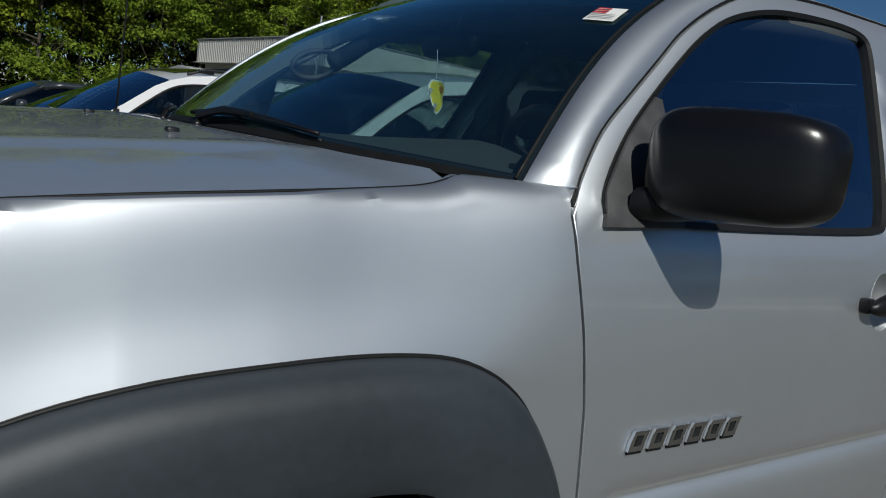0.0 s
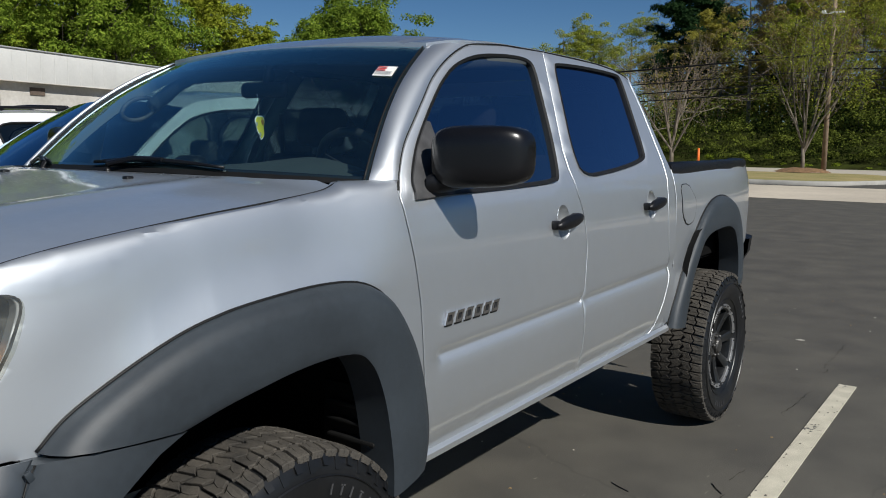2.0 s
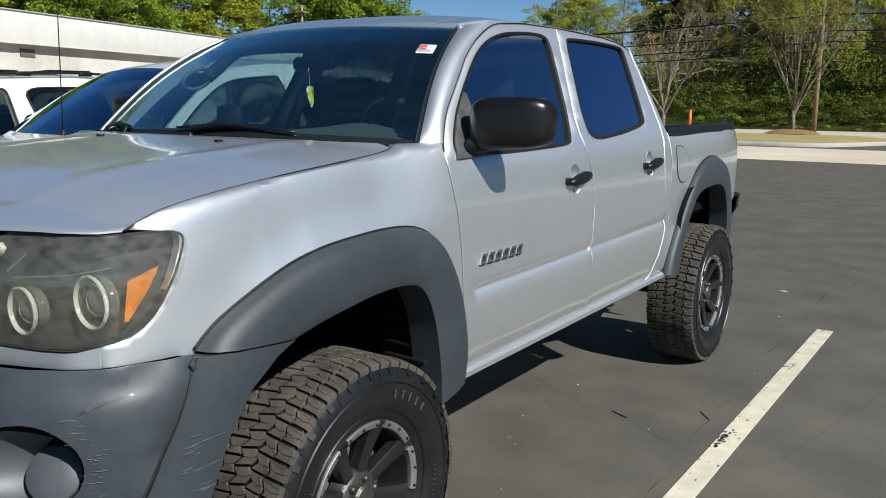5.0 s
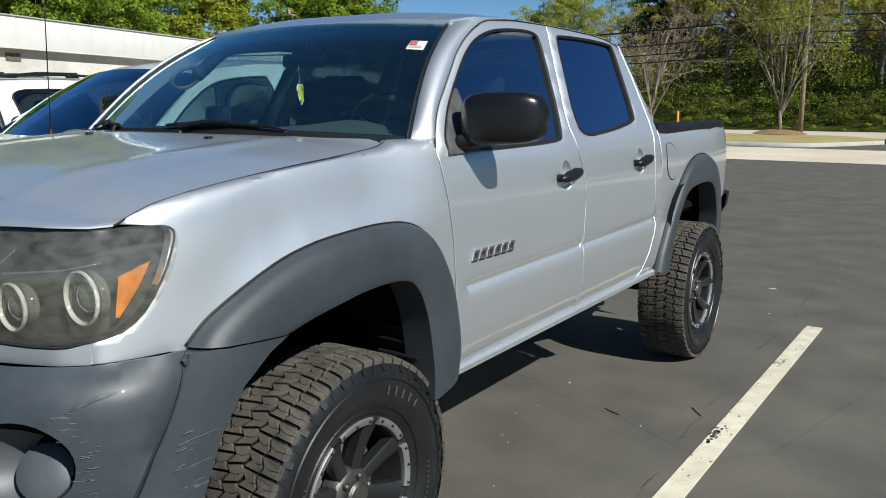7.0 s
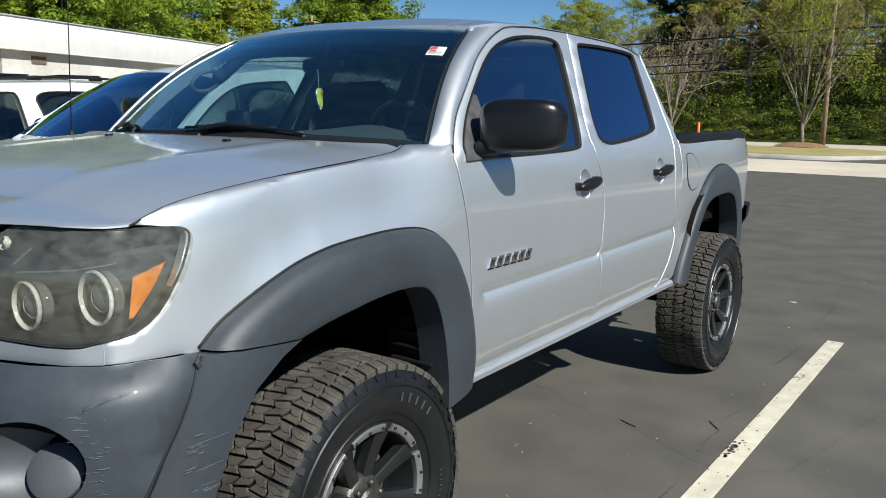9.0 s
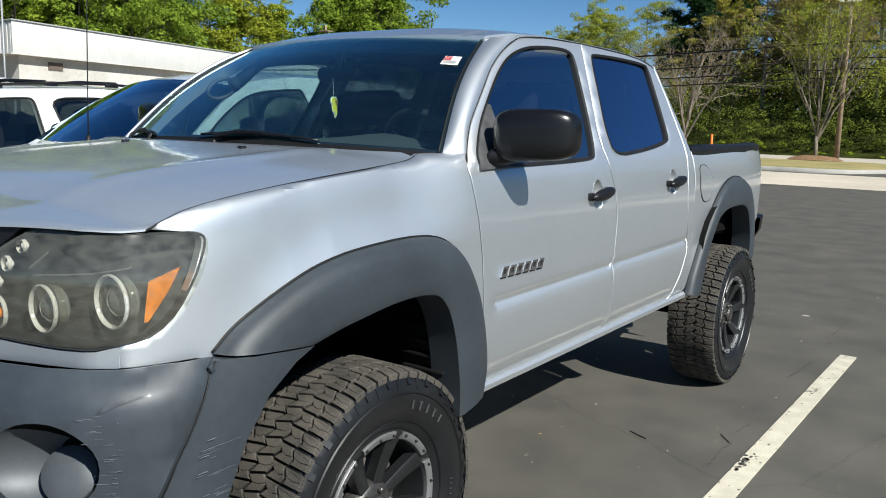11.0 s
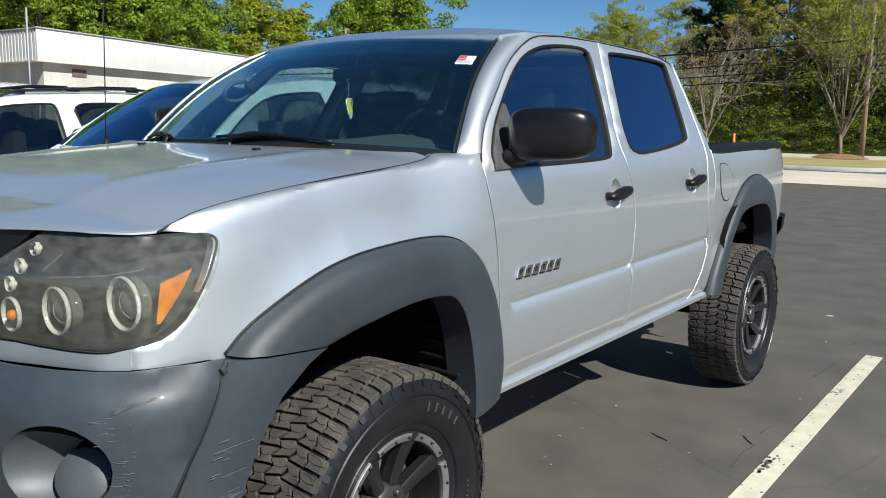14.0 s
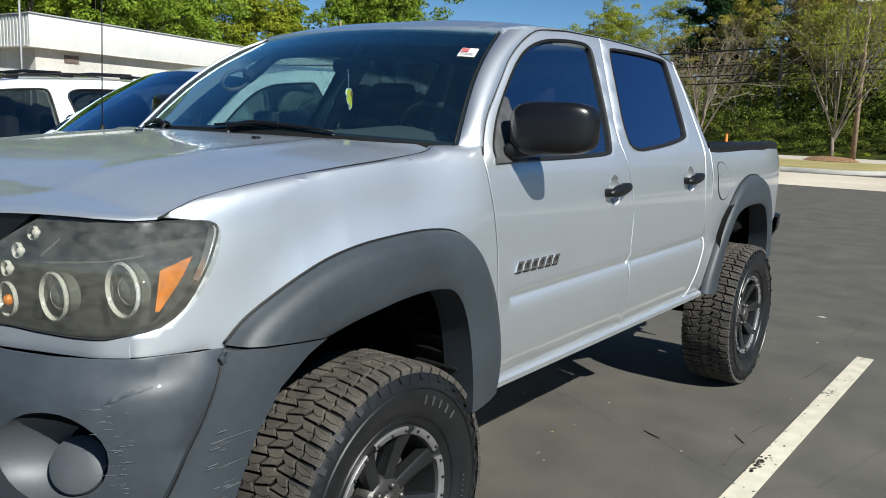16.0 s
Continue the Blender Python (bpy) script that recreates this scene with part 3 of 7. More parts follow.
def front_door_panel():
    o = [(x + G, z) for x, z in CUT_F[::-1]] + [(x + G, z - G) for x, z in TOP_F] + [(x - G, z) for x, z in CUT_B]
    return panel(o, side, 0.04, [rounded(WIN_F, rounds=2), cup_hole(1.318, 1.232)], IN, lines=creases(0.545, 1.47) + [[(0.545, 0.70), (0.545, 1.0)], [(0.5625, 0.70), (0.5625, 1.0)], [(0.58, 0.70), (0.58, 1.0)]])


def rear_door_panel():
    o = [(x + G, z) for x, z in CUT_B[::-1]] + [(x, z - G) for x, z in TOP_R] + [(x - G, z) for x, z in CUT_R]
    return panel(o, side, 0.04, [rounded(WIN_R, rounds=2), cup_hole(2.14, 1.246)], IN, lines=creases(1.50, 2.335))


def window_trim(outline, width=0.006):
    """A black rubber strip round a window."""
    o = rounded(outline, rounds=2)
    cx, cz = sum(p[0] for p in o) / len(o), sum(p[1] for p in o) / len(o)
    bm = bmesh.new()
    ring = []
    o = resample(o, 0.03)
    n = len(o)
    for i, p in enumerate(o):
        t = (o[(i + 1) % n] - o[i - 1]).normalized()
        nn = Vector((-t.y, t.x))
        if nn.dot(Vector((cx, cz)) - p) < 0:
            nn = -nn
        a, b = p - nn * 0.004, p + nn * width
        pa, pb = side(a[0], a[1]), side(b[0], b[1])
        ring.append([bm.verts.new(pa + Vector((0, -0.002, 0))), bm.verts.new(pa + Vector((0, -0.006, 0))), bm.verts.new(pb + Vector((0, -0.001, 0))), bm.verts.new(pb + Vector((0, 0.02, 0)))])
    for i in range(n):
        q, w = ring[i], ring[(i + 1) % n]
        for k in range(3):
            bm.faces.new((q[k], q[k + 1], w[k + 1], w[k]))
    bmesh.ops.recalc_face_normals(bm, faces=bm.faces[:])
    return bm


def pane(outline, inset=0.01):
    return panel(rounded(outline, rounds=2), lambda x, z: side(x, z) + Vector((0, inset, 0)), 0.08)


def door_handle(x0, z0, length=0.188):
    """The black pull over its scooped recess."""
    bm = bmesh.new()
    r = bmesh.ops.create_uvsphere(bm, u_segments=20, v_segments=12, radius=1.0)
    bmesh.ops.scale(bm, vec=(length / 2, 0.018, 0.024), verts=r["verts"])
    for v in bm.verts:
        v.co.x = math.copysign(abs(v.co.x / (length / 2)) ** 0.8 * length / 2, v.co.x)
        v.co.z += 0.02 * v.co.x / length
    bmesh.ops.translate(bm, vec=(x0, -0.912, z0), verts=bm.verts[:])
    for s in (-1, 1):
        box(bm, x0 + s * length * 0.4, -0.892, z0 + s * 0.008, 0.035, 0.035, 0.03, 0.008)
    return bm


def handle_cup(x0, z0):
    bm = bmesh.new()
    rings = []
    for k, (r, d) in enumerate(((1.01, -0.0005), (0.97, 0.004), (0.85, 0.014), (0.6, 0.024), (0.25, 0.029))):
        ring = []
        for i in range(28):
            a = 2 * math.pi * i / 28
            p = side(x0 + r * 0.050 * math.cos(a), z0 + r * 0.060 * math.sin(a))
            ring.append(bm.verts.new(p + Vector((0, d, 0))))
        rings.append(ring)
    for q, w in zip(rings, rings[1:]):
        for i in range(28):
            bm.faces.new((q[i], q[(i + 1) % 28], w[(i + 1) % 28], w[i]))
    bm.faces.new(rings[-1])
    bmesh.ops.recalc_face_normals(bm, faces=bm.faces[:])
    return bm


for flip in (False, True):
    fl = mirror_y if flip else (lambda b: b)
    d1 = part("front_door", fl(front_door_panel()), M_SILVER, truck)
    part("window_pane", fl(pane(WIN_F)), M_TINTF, d1, "lightly tinted side glass").visible_shadow = False
    part("window_seal", fl(window_trim(WIN_F)), M_TRIM, d1, "black rubber seal")
    part("handle_recess", fl(handle_cup(1.318, 1.232)), M_SILVER, d1)
    part("door_handle", fl(door_handle(1.318, 1.236)), M_BLACK, d1, "black plastic pull handle")
    d2 = part("rear_door", fl(rear_door_panel()), M_SILVER, truck)
    part("window_pane", fl(pane(WIN_R)), M_TINT, d2, "dark tinted side glass").visible_shadow = False
    part("window_seal", fl(window_trim(WIN_R)), M_TRIM, d2, "black rubber seal")
    part("handle_recess", fl(handle_cup(2.14, 1.246)), M_SILVER, d2)
    part("door_handle", fl(door_handle(2.14, 1.25)), M_BLACK, d2, "black plastic pull handle")


def cab_corner():
    o = [(x + G, z) for x, z in CUT_R[::-1]] + [(2.35, 1.80), (2.40, 1.60), (2.435, 1.40), (2.435, 0.70), (2.40, 0.66)]
    return panel(o, side, 0.05, depth=IN)


both("cab_corner_panel", cab_corner, M_SILVER, truck)

# front fender
LAMP_EDGE = [(-0.754, 1.034), (-0.727, 1.038), (-0.70, 1.047), (-0.674, 1.062), (-0.652, 1.081), (-0.632, 1.108), (-0.615, 1.139), (-0.600, 1.170), (-0.588, 1.202), (-0.581, 1.222), (-0.579, 1.234), (-0.5795, 1.242), (-0.583, 1.2485), (-0.590, 1.2535), (-0.601, 1.257), (-0.62, 1.260)]


def roll_in(x, z):
    """The fender's own height for a true height z."""
    sz, b = seam(x)[1], ip(x, [(-0.70, 0.02), (-0.6, 0.06), (-0.4, 0.11)])
    if z <= sz - b:
        return z
    return sz - b + b * math.asin(min(1.0, (z - sz + b) / b)) * 2 / math.pi


def front_fender():
    o = [(a, c - 0.003) for a, b, c in SEAM[:-1]] + [(0.43, 1.407)] + [(x - G, z) for x, z in CUT_F]
    o += [(0.45, 0.72), (0.42, 0.85), (0.38, 0.98), (0.30, 1.08), (0.22, 1.12), (-0.02, 1.13), (-0.2, 1.12), (-0.33, 1.08), (-0.48, 1.0), (-0.57, 0.975)]
    o += [(-0.604, 0.986), (-0.68, 0.987), (-0.752, 0.988)] + [(x, roll_in(x, z)) for x, z in LAMP_EDGE]
    flow = []
    for t in (0.16, 0.24, 0.32, 0.40, 0.48, 0.56, 0.64, 0.71, 0.78, 0.84, 0.89, 0.93, 0.965):
        flow.append([(x, (ip(x, FOOT) - 0.03) * (1 - t) + (seam(x)[1] - 0.003) * t) for x in [-0.50 + 0.91 * i / 66 for i in range(67)]])
    return panel(o, fender, 0.014, depth=IN, lines=flow)


both("front_fender", front_fender, M_SILVER, truck)

# bonnet: edges on the seams, nose along the lamps, a raised middle
NOSE = [(-0.50, 0.878), (-0.60, 0.866), (-0.70, 0.842), (-0.754, 0.816), (-0.80, 0.765), (-0.83, 0.69), (-0.855, 0.62), (-0.88, 0.55), (-0.905, 0.42), (-0.925, 0.2), (-0.93, 0.0)]


def nose_x(y):
    return ip(abs(y), sorted((b, a) for a, b in NOSE))


def bonnet_z(x, y):
    sy, sz = seam(x)
    v = min(1.0, abs(y) / sy)
    rise = ip(x, [(-0.93, 0.0), (-0.87, 0.009), (-0.80, 0.023), (-0.72, 0.033), (-0.62, 0.037), (-0.5, 0.038), (-0.2, 0.036), (0.0, 0.035), (0.1, 0.036), (0.25, 0.022)])
    crown = (1 - v ** 3.2) * rise
    ridge = 0.005 * math.exp(-((abs(y) - 0.485) / 0.05) ** 2) * ip(x, [(-0.93, 0.0), (-0.8, 0.25), (-0.6, 0.7), (-0.4, 1), (0.0, 1), (0.2, 0.3)])
    nose = -0.005 * max(0.0, 1 - (x - nose_x(y)) / 0.03) ** 2
    zf = ip(x, [(-0.95, 1.264), (-0.872, 1.266), (-0.80, 1.2685), (-0.70, 1.268)]) if x < -0.70 else sz
    return zf + crown + ridge + nose


def bonnet():
    bm = bmesh.new()
    vs = [i / 44 for i in range(-44, 45)]
    us = [(i / 48) ** 1.15 for i in range(49)]

    def f(u, v):
        y = -v * 0.838
        xf = nose_x(abs(y) if abs(v) < 0.999 else 0.842) + 0.004
        xr = 0.262 - 0.16 * (1 - v * v)
        xr += 0.045 * (1 - abs(v) ** 6)
        if abs(v) > 0.93:
            xr -= 0.02 * (abs(v) - 0.93) / 0.07
        x = xf + (xr - xf) * u
        sy, sz = seam(x)
        y = -v * (sy - G)
        return (x, y, bonnet_z(x, y))

    rows = grid(bm, f, us, vs)
    bes = [e for e in bm.edges if len(e.link_faces) == 1]
    r = bmesh.ops.extrude_edge_only(bm, edges=bes)
    bmesh.ops.translate(bm, vec=(0, 0, -0.004), verts=[v for v in r["geom"] if isinstance(v, bmesh.types.BMVert)])
    bmesh.ops.recalc_face_normals(bm, faces=bm.faces[:])
    return bm


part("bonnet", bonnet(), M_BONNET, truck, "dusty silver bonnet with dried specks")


def bonnet_gap():
    bm = bmesh.new()
    tube(bm, [(x, -(seam(x)[0] - 0.002), seam(x)[1] - 0.0012) for x in [-0.70 + 0.97 * i / 40 for i in range(41)]], 0.0026, 6)
    return bm


both("bonnet_gap", bonnet_gap, M_TRIM, truck)

# windscreen, pillars and roof
def wind_edge(u, v, grow=0.0):
    """u: 0 at the sill, 1 at the roof; v: -1 driver's edge, 1 passenger's."""
    q = 1 - v * v
    xb, zb, yb = 0.377 - 0.19 * q, 1.406 + 0.02 * q, 0.795
    xt, zt, yt = 0.876 - 0.07 * q, 1.795 + 0.020 * q, 0.610
    s = math.sin(math.pi * u) * 0.025
    x = xb + (xt - xb) * u - s
    z = zb + (zt - zb) * u + s * 1.2
    return Vector((x, v * (yb + (yt - yb) * u + grow), z))


def windscreen():
    bm = bmesh.new()
    grid(bm, wind_edge, [i / 16 for i in range(17)], [i / 16 for i in range(-16, 17)])
    bmesh.ops.recalc_face_normals(bm, faces=bm.faces[:])
    return bm


ws = part("windscreen", windscreen(), M_GLASS, truck, "tinted laminated windscreen with green edge band")
ws.visible_shadow = False


def wind_band(u0, u1, v0, v1, off=-0.002):
    bm = bmesh.new()
    grid(bm, lambda u, v: wind_edge(u, v) + Vector((off, 0, -off)) * -1.0, [u0 + (u1 - u0) * i / 12 for i in range(13)], [v0 + (v1 - v0) * i / 24 for i in range(25)])
    return bm


part("frit_band", wind_band(-0.02, 0.015, -1, 1, -0.003), M_TRIM, ws, "black edge of the glass")
part("frit_band", wind_band(0.0, 1.0, -1.0, -0.985, -0.003), M_TRIM, ws, "black edge of the glass")
part("frit_band", wind_band(0.0, 1.0, 0.985, 1.0, -0.003), M_TRIM, ws, "black edge of the glass")
for u0, u1, m in ((0.78, 0.82, M_SUNBAND_A), (0.82, 0.86, M_SUNBAND_B), (0.86, 1.0, M_SUNBAND)):
    part("sun_band", wind_band(u0, u1, -0.98, 0.98, -0.003), m, ws, "dark blue shade band along the top")
for v in (-0.990, 0.990):
    bm = bmesh.new()
    tube(bm, [wind_edge(i / 20, v) + Vector((-0.001, 0, 0.001)) for i in range(21)], 0.0032, 6)
    part("windscreen_seal", bm, M_TRIM, ws, "black rubber seal")
# extra silver bead, far side only, added to draw the pillar's sunlit edge
bm = bmesh.new()
tube(bm, [wind_edge(i / 20, 1.0) + Vector((-0.006, 0.006, 0.008)) * min(1.0, (20.5 - i) / 4) for i in range(-1, 21)], 0.0068, 8)
part("pillar_moulding", bm, M_SILVER, truck)


def a_pillar():
    bm = bmesh.new()
    rows = []
    n = 18
    for i in range(n + 1):
        u = 0.004 + 0.996 * i / n
        k = min(1.0, 0.45 + u / 0.25)
        inn = wind_edge(u, -1.0) + Vector((0.0, -0.004, 0.0))
        zz = 1.405 + (1.812 - 1.405) * u
        xo = ip(zz, [(z, x) for x, z in TOP_F[:29]])
        out = side(xo - G, zz)
        mid = (inn + out) / 2 + Vector((0.002 - 0.007 * k, -0.016 * (0.35 + 0.65 * k), 0.004 * k + 0.006 * k))
        rows.append([bm.verts.new(p) for p in (inn + Vector((0.006, -0.004, -0.006)), inn, inn.lerp(mid, 0.35) + Vector((-0.004 * k, -0.003, 0.001 + 0.003 * k)), mid, mid.lerp(out, 0.5) + Vector((0, -0.005, 0.001)), out, out + Vector((0, 0.03, 0)))])
    # the foot runs on down behind the wing
    rows.insert(0, [bm.verts.new(v.co + Vector((-0.012, 0.006, -0.045))) for v in rows[0]])
    for a, b in zip(rows, rows[1:]):
        for k in range(6):
            bm.faces.new((a[k], a[k + 1], b[k + 1], b[k]))
    bmesh.ops.recalc_face_normals(bm, faces=bm.faces[:])
    return bm


both("windscreen_pillar", a_pillar, M_SILVER, truck)


def door_seal():
    bm = bmesh.new()
    pts = [Vector(p) for p in [(0.43, 1.378)] + TOP_F + [(1.569, 1.84)] + TOP_R + [(2.335, 1.785)]]
    pts = resample(pts, 0.03, False)
    tube(bm, [side(p[0] - 0.001, p[1]) + Vector((0, 0.002, 0.001)) for p in pts], 0.0028, 6)
    return bm


both("door_seal", door_seal, M_TRIM, truck, "black rubber door seal")


def roof_z(x, y):
    v = min(1.0, abs(y) / 0.645)
    base = ip(x, [(0.80, 1.792), (0.876, 1.804), (1.0, 1.828), (1.2, 1.842), (1.5, 1.846), (1.9, 1.843), (2.2, 1.832), (2.36, 1.80)])
    return base + 0.040 * (1 - v ** 3.0) * ip(x, [(0.8, 0.55), (0.88, 0.78), (1.0, 0.95), (1.1, 1), (2.1, 1), (2.36, 0.7)])


def roof():
    bm = bmesh.new()
    vs = [i / 24 for i in range(-24, 25)]

    def f(u, v):
        y = v * ip(u, [(0.0, 0.612), (0.10, 0.640), (0.16, 0.646)])
        q = 1 - min(1, abs(y) / 0.61) ** 2
        xf = 0.880 - 0.07 * q
        x = xf + (2.36 - xf) * u
        z = roof_z(x, y)
        if abs(v) > 0.92:
            z -= 0.0
        if abs(abs(v) - 0.875) < 0.02:
            z -= 0.006
        return (x, y, z)

    grid(bm, f, [(i / 26) ** 1.3 for i in range(27)], vs)
    bes = [e for e in bm.edges if len(e.link_faces) == 1]
    r = bmesh.ops.extrude_edge_only(bm, edges=bes)
    bmesh.ops.translate(bm, vec=(0, 0, -0.018), verts=[v for v in r["geom"] if isinstance(v, bmesh.types.BMVert)])
    bmesh.ops.recalc_face_normals(bm, faces=bm.faces[:])
    return bm


part("roof", roof(), M_SILVER, truck)


def cab_back():
    bm = bmesh.new()
    hole = [(-0.55, 1.43), (0.55, 1.43), (0.5, 1.73), (-0.5, 1.73)]
    o = [(-0.85, 0.66), (0.85, 0.66), (0.85, 1.36), (0.64, 1.80), (-0.64, 1.80), (-0.85, 1.36)]
    return panel(o, lambda y, z: Vector((2.44 - max(0, z - 1.36) * 0.19, y, z)), 0.12, [hole])


part("cab_back", cab_back(), M_SILVER, truck)
part("rear_window", panel([(-0.55, 1.43), (0.55, 1.43), (0.5, 1.73), (-0.5, 1.73)], lambda y, z: Vector((2.435 - max(0, z - 1.36) * 0.19, y, z)), 0.3), M_TINT, truck, "dark tinted rear cab glass").visible_shadow = False


def rocker():
    bm = bmesh.new()
    sec = [(-0.862, 0.648), (-0.874, 0.636), (-0.872, 0.618), (-0.85, 0.606), (-0.78, 0.60)]
    xs = [0.30, 0.45, 0.9, 1.5, 2.0, 2.26, 2.45]
    grid(bm, lambda x, k: (x, sec[int(k)][0], sec[int(k)][1] + (x - 0.45) * 0.012), xs, range(5))
    bmesh.ops.recalc_face_normals(bm, faces=bm.faces[:])
    return bm


both("rocker_panel", rocker, M_SILVER, truck)

# bed
RO = [(2.44, 0.655), (2.485, 0.76), (2.592, 0.915), (2.695, 1.03), (2.785, 1.115), (2.88, 1.18), (3.0, 1.224), (3.14, 1.236), (3.28, 1.214), (3.405, 1.155), (3.49, 1.045), (3.535, 0.893), (3.54, 0.76)]
RI = [(2.57, 0.64), (2.605, 0.74), (2.665, 0.872), (2.735, 0.958), (2.80, 1.02), (2.885, 1.055), (3.0, 1.07), (3.13, 1.074), (3.23, 1.068), (3.32, 1.036), (3.38, 0.96), (3.42, 0.853), (3.43, 0.72)]


def bed_side():
    mid = [((a[0] + b[0]) / 2, (a[1] + b[1]) / 2) for a, b in zip(RO, RI)]
    o = [(2.452, 0.66), (2.452, 1.385)] + [(x, 1.385) for x in (2.8, 3.2, 3.6, 3.8, 3.9, 3.96, 4.0)] + [(4.005, 1.2), (4.0, 1.03), (3.98, 0.96), (3.8, 0.94), (3.56, 0.87), (3.52, 0.80)] + mid[::-1]
    return panel(o, side, 0.045, depth=IN)


both("bed_side", bed_side, M_SILVER, truck)


def flare_strip(O, I, y0, y1, fade=None):
    bm = bmesh.new()
    O, I = [Vector(p) for p in O], [Vector(p) for p in I]
    rows = []
    n = len(O)
    fine = 4
    for i in range((n - 1) * fine + 1):
        k, t = min(i // fine, n - 2), (i - min(i // fine, n - 2) * fine) / fine
        def cr(P):
            p0, p1, p2, p3 = P[max(k - 1, 0)], P[k], P[k + 1], P[min(k + 2, n - 1)]
            return 0.5 * ((2 * p1) + (p2 - p0) * t + (2 * p0 - 5 * p1 + 4 * p2 - p3) * t * t + (3 * p1 - p0 - 3 * p2 + p3) * t ** 3)
        o, q = cr(O), cr(I)
        row = []
        for s, d in ((-0.0, -0.012), (0.0, 0.10), (0.03, 0.45), (0.10, 0.75), (0.25, 0.93), (0.5, 1.0), (0.75, 1.0), (0.93, 0.97), (1.0, 0.88), (1.0, 0.4), (1.0, -0.6)):
            p = o.lerp(q, s)
            w = side(o[0], o[1]).y
            row.append(bm.verts.new((p[0], w + (y1 - w) * d if d > 0 else w - d * 0.1, p[1])))
        rows.append(row)
    for a, b in zip(rows, rows[1:]):
        for k in range(len(a) - 1):
            bm.faces.new((a[k], a[k + 1], b[k + 1], b[k]))
    bmesh.ops.recalc_face_normals(bm, faces=bm.faces[:])
    return bm


both("rear_wheel_flare", lambda: flare_strip(RO, RI, -0.88, -0.915), M_FLARE, truck, "dark grey plastic wheel-arch flare")
FO = [(-0.568, 0.99), (-0.50, 1.048), (-0.34, 1.122), (-0.195, 1.160), (-0.025, 1.176), (0.13, 1.179), (0.245, 1.164), (0.335, 1.115), (0.395, 1.04), (0.437, 0.96), (0.470, 0.85), (0.485, 0.74), (0.475, 0.655)]
FI = [(-0.310, 0.970), (-0.22, 0.99), (-0.12, 1.006), (-0.03, 1.018), (0.06, 1.023), (0.13, 1.020), (0.185, 1.008), (0.225, 0.975), (0.252, 0.93), (0.277, 0.86), (0.296, 0.77), (0.307, 0.69), (0.310, 0.615)]
both("front_wheel_flare", lambda: flare_strip(FO, FI, -0.89, -0.945), M_FLARE, truck, "dark grey plastic wheel-arch flare")


def flare_seal(line, at):
    bm = bmesh.new()
    P, pts = [Vector(p) for p in line], []
    for i in range(len(P) - 1):
        p0, p1, p2, p3 = (P[max(0, min(len(P) - 1, i + k))] for k in (-1, 0, 1, 2))
        for j in range(5):
            t = j / 5
            pts.append(0.5 * (2 * p1 + (p2 - p0) * t + (2 * p0 - 5 * p1 + 4 * p2 - p3) * t * t + (3 * p1 - p0 - 3 * p2 + p3) * t ** 3))
    tube(bm, [at(p[0], p[1]) + Vector((0, -0.002, 0.001)) for p in pts], 0.0038, 6)
    return bm


both("flare_seal", lambda: flare_seal(FO, side), M_TRIM, truck, "black rubber edge of the flare")
both("flare_seal", lambda: flare_seal(RO, side), M_TRIM, truck, "black rubber edge of the flare")
# the flare's lower front, part of the bumper's corner
EO = [(-0.594, 0.986), (-0.622, 0.94), (-0.662, 0.87), (-0.702, 0.79), (-0.755, 0.67), (-0.80, 0.55)]
EI = [(-0.312, 0.966), (-0.37, 0.942), (-0.455, 0.885), (-0.53, 0.79), (-0.585, 0.67), (-0.615, 0.55)]


BUMP = [(-0.585, 0.925), (-0.66, 0.922), (-0.73, 0.905), (-0.79, 0.87), (-0.85, 0.81), (-0.90, 0.73), (-0.94, 0.62), (-0.965, 0.48), (-0.985, 0.25), (-0.99, 0.0)]


BUMP_SEC = [(0.50, -0.05), (0.60, -0.012), (0.72, 0.006), (0.86, 0.012), (0.92, 0.006), (0.945, -0.002), (0.968, -0.022), (0.982, -0.048)]


def flare_corner():
    bm = bmesh.new()
    rows = []
    for i in range(len(EO)):
        o, q = Vector(EO[i]), Vector(EI[i])
        row = []
        for s, y in ((0.0, -0.905), (0.012, -0.924), (0.06, -0.932), (0.3, -0.940), (0.7, -0.945), (0.95, -0.943), (1.0, -0.935), (1.0, -0.88)):
            p = o.lerp(q, s) if s else o + (o - q).normalized() * 0.002
            yb = -(ip(p[0], sorted(BUMP)) + max(-0.010, ip(p[1], BUMP_SEC)) + 0.001)
            row.append(bm.verts.new((p[0], (yb + 0.012 if s == 0 else yb if s < 0.1 else y + (yb + 0.937) * max(0.0, 1 - s * 1.6)), p[1])))
        rows.append(row)
    for a, b in zip(rows, rows[1:]):
        for k in range(len(a) - 1):
            bm.faces.new((a[k], a[k + 1], b[k + 1], b[k]))
    top = rows[0]
    low = [bm.verts.new(v.co + Vector((0, 0.05, -0.002))) for v in top]
    for k in range(len(top) - 1):
        bm.faces.new((top[k], top[k + 1], low[k + 1], low[k]))
    bmesh.ops.recalc_face_normals(bm, faces=bm.faces[:])
    return bm


def along(curve):
    """Arclength along a plan curve: s to (x, y)."""
    pts = [Vector(p) for p in curve]
    acc = [0.0]
    for a, b in zip(pts, pts[1:]):
        acc.append(acc[-1] + (b - a).length)
    return lambda s: (float(np.interp(s, acc, [p[0] for p in pts])), float(np.interp(s, acc, [p[1] for p in pts]))), acc


nose_at, nose_acc = along(NOSE)
both("flare_corner", flare_corner, M_FLARE, truck, "scratched dark grey plastic bumper corner")


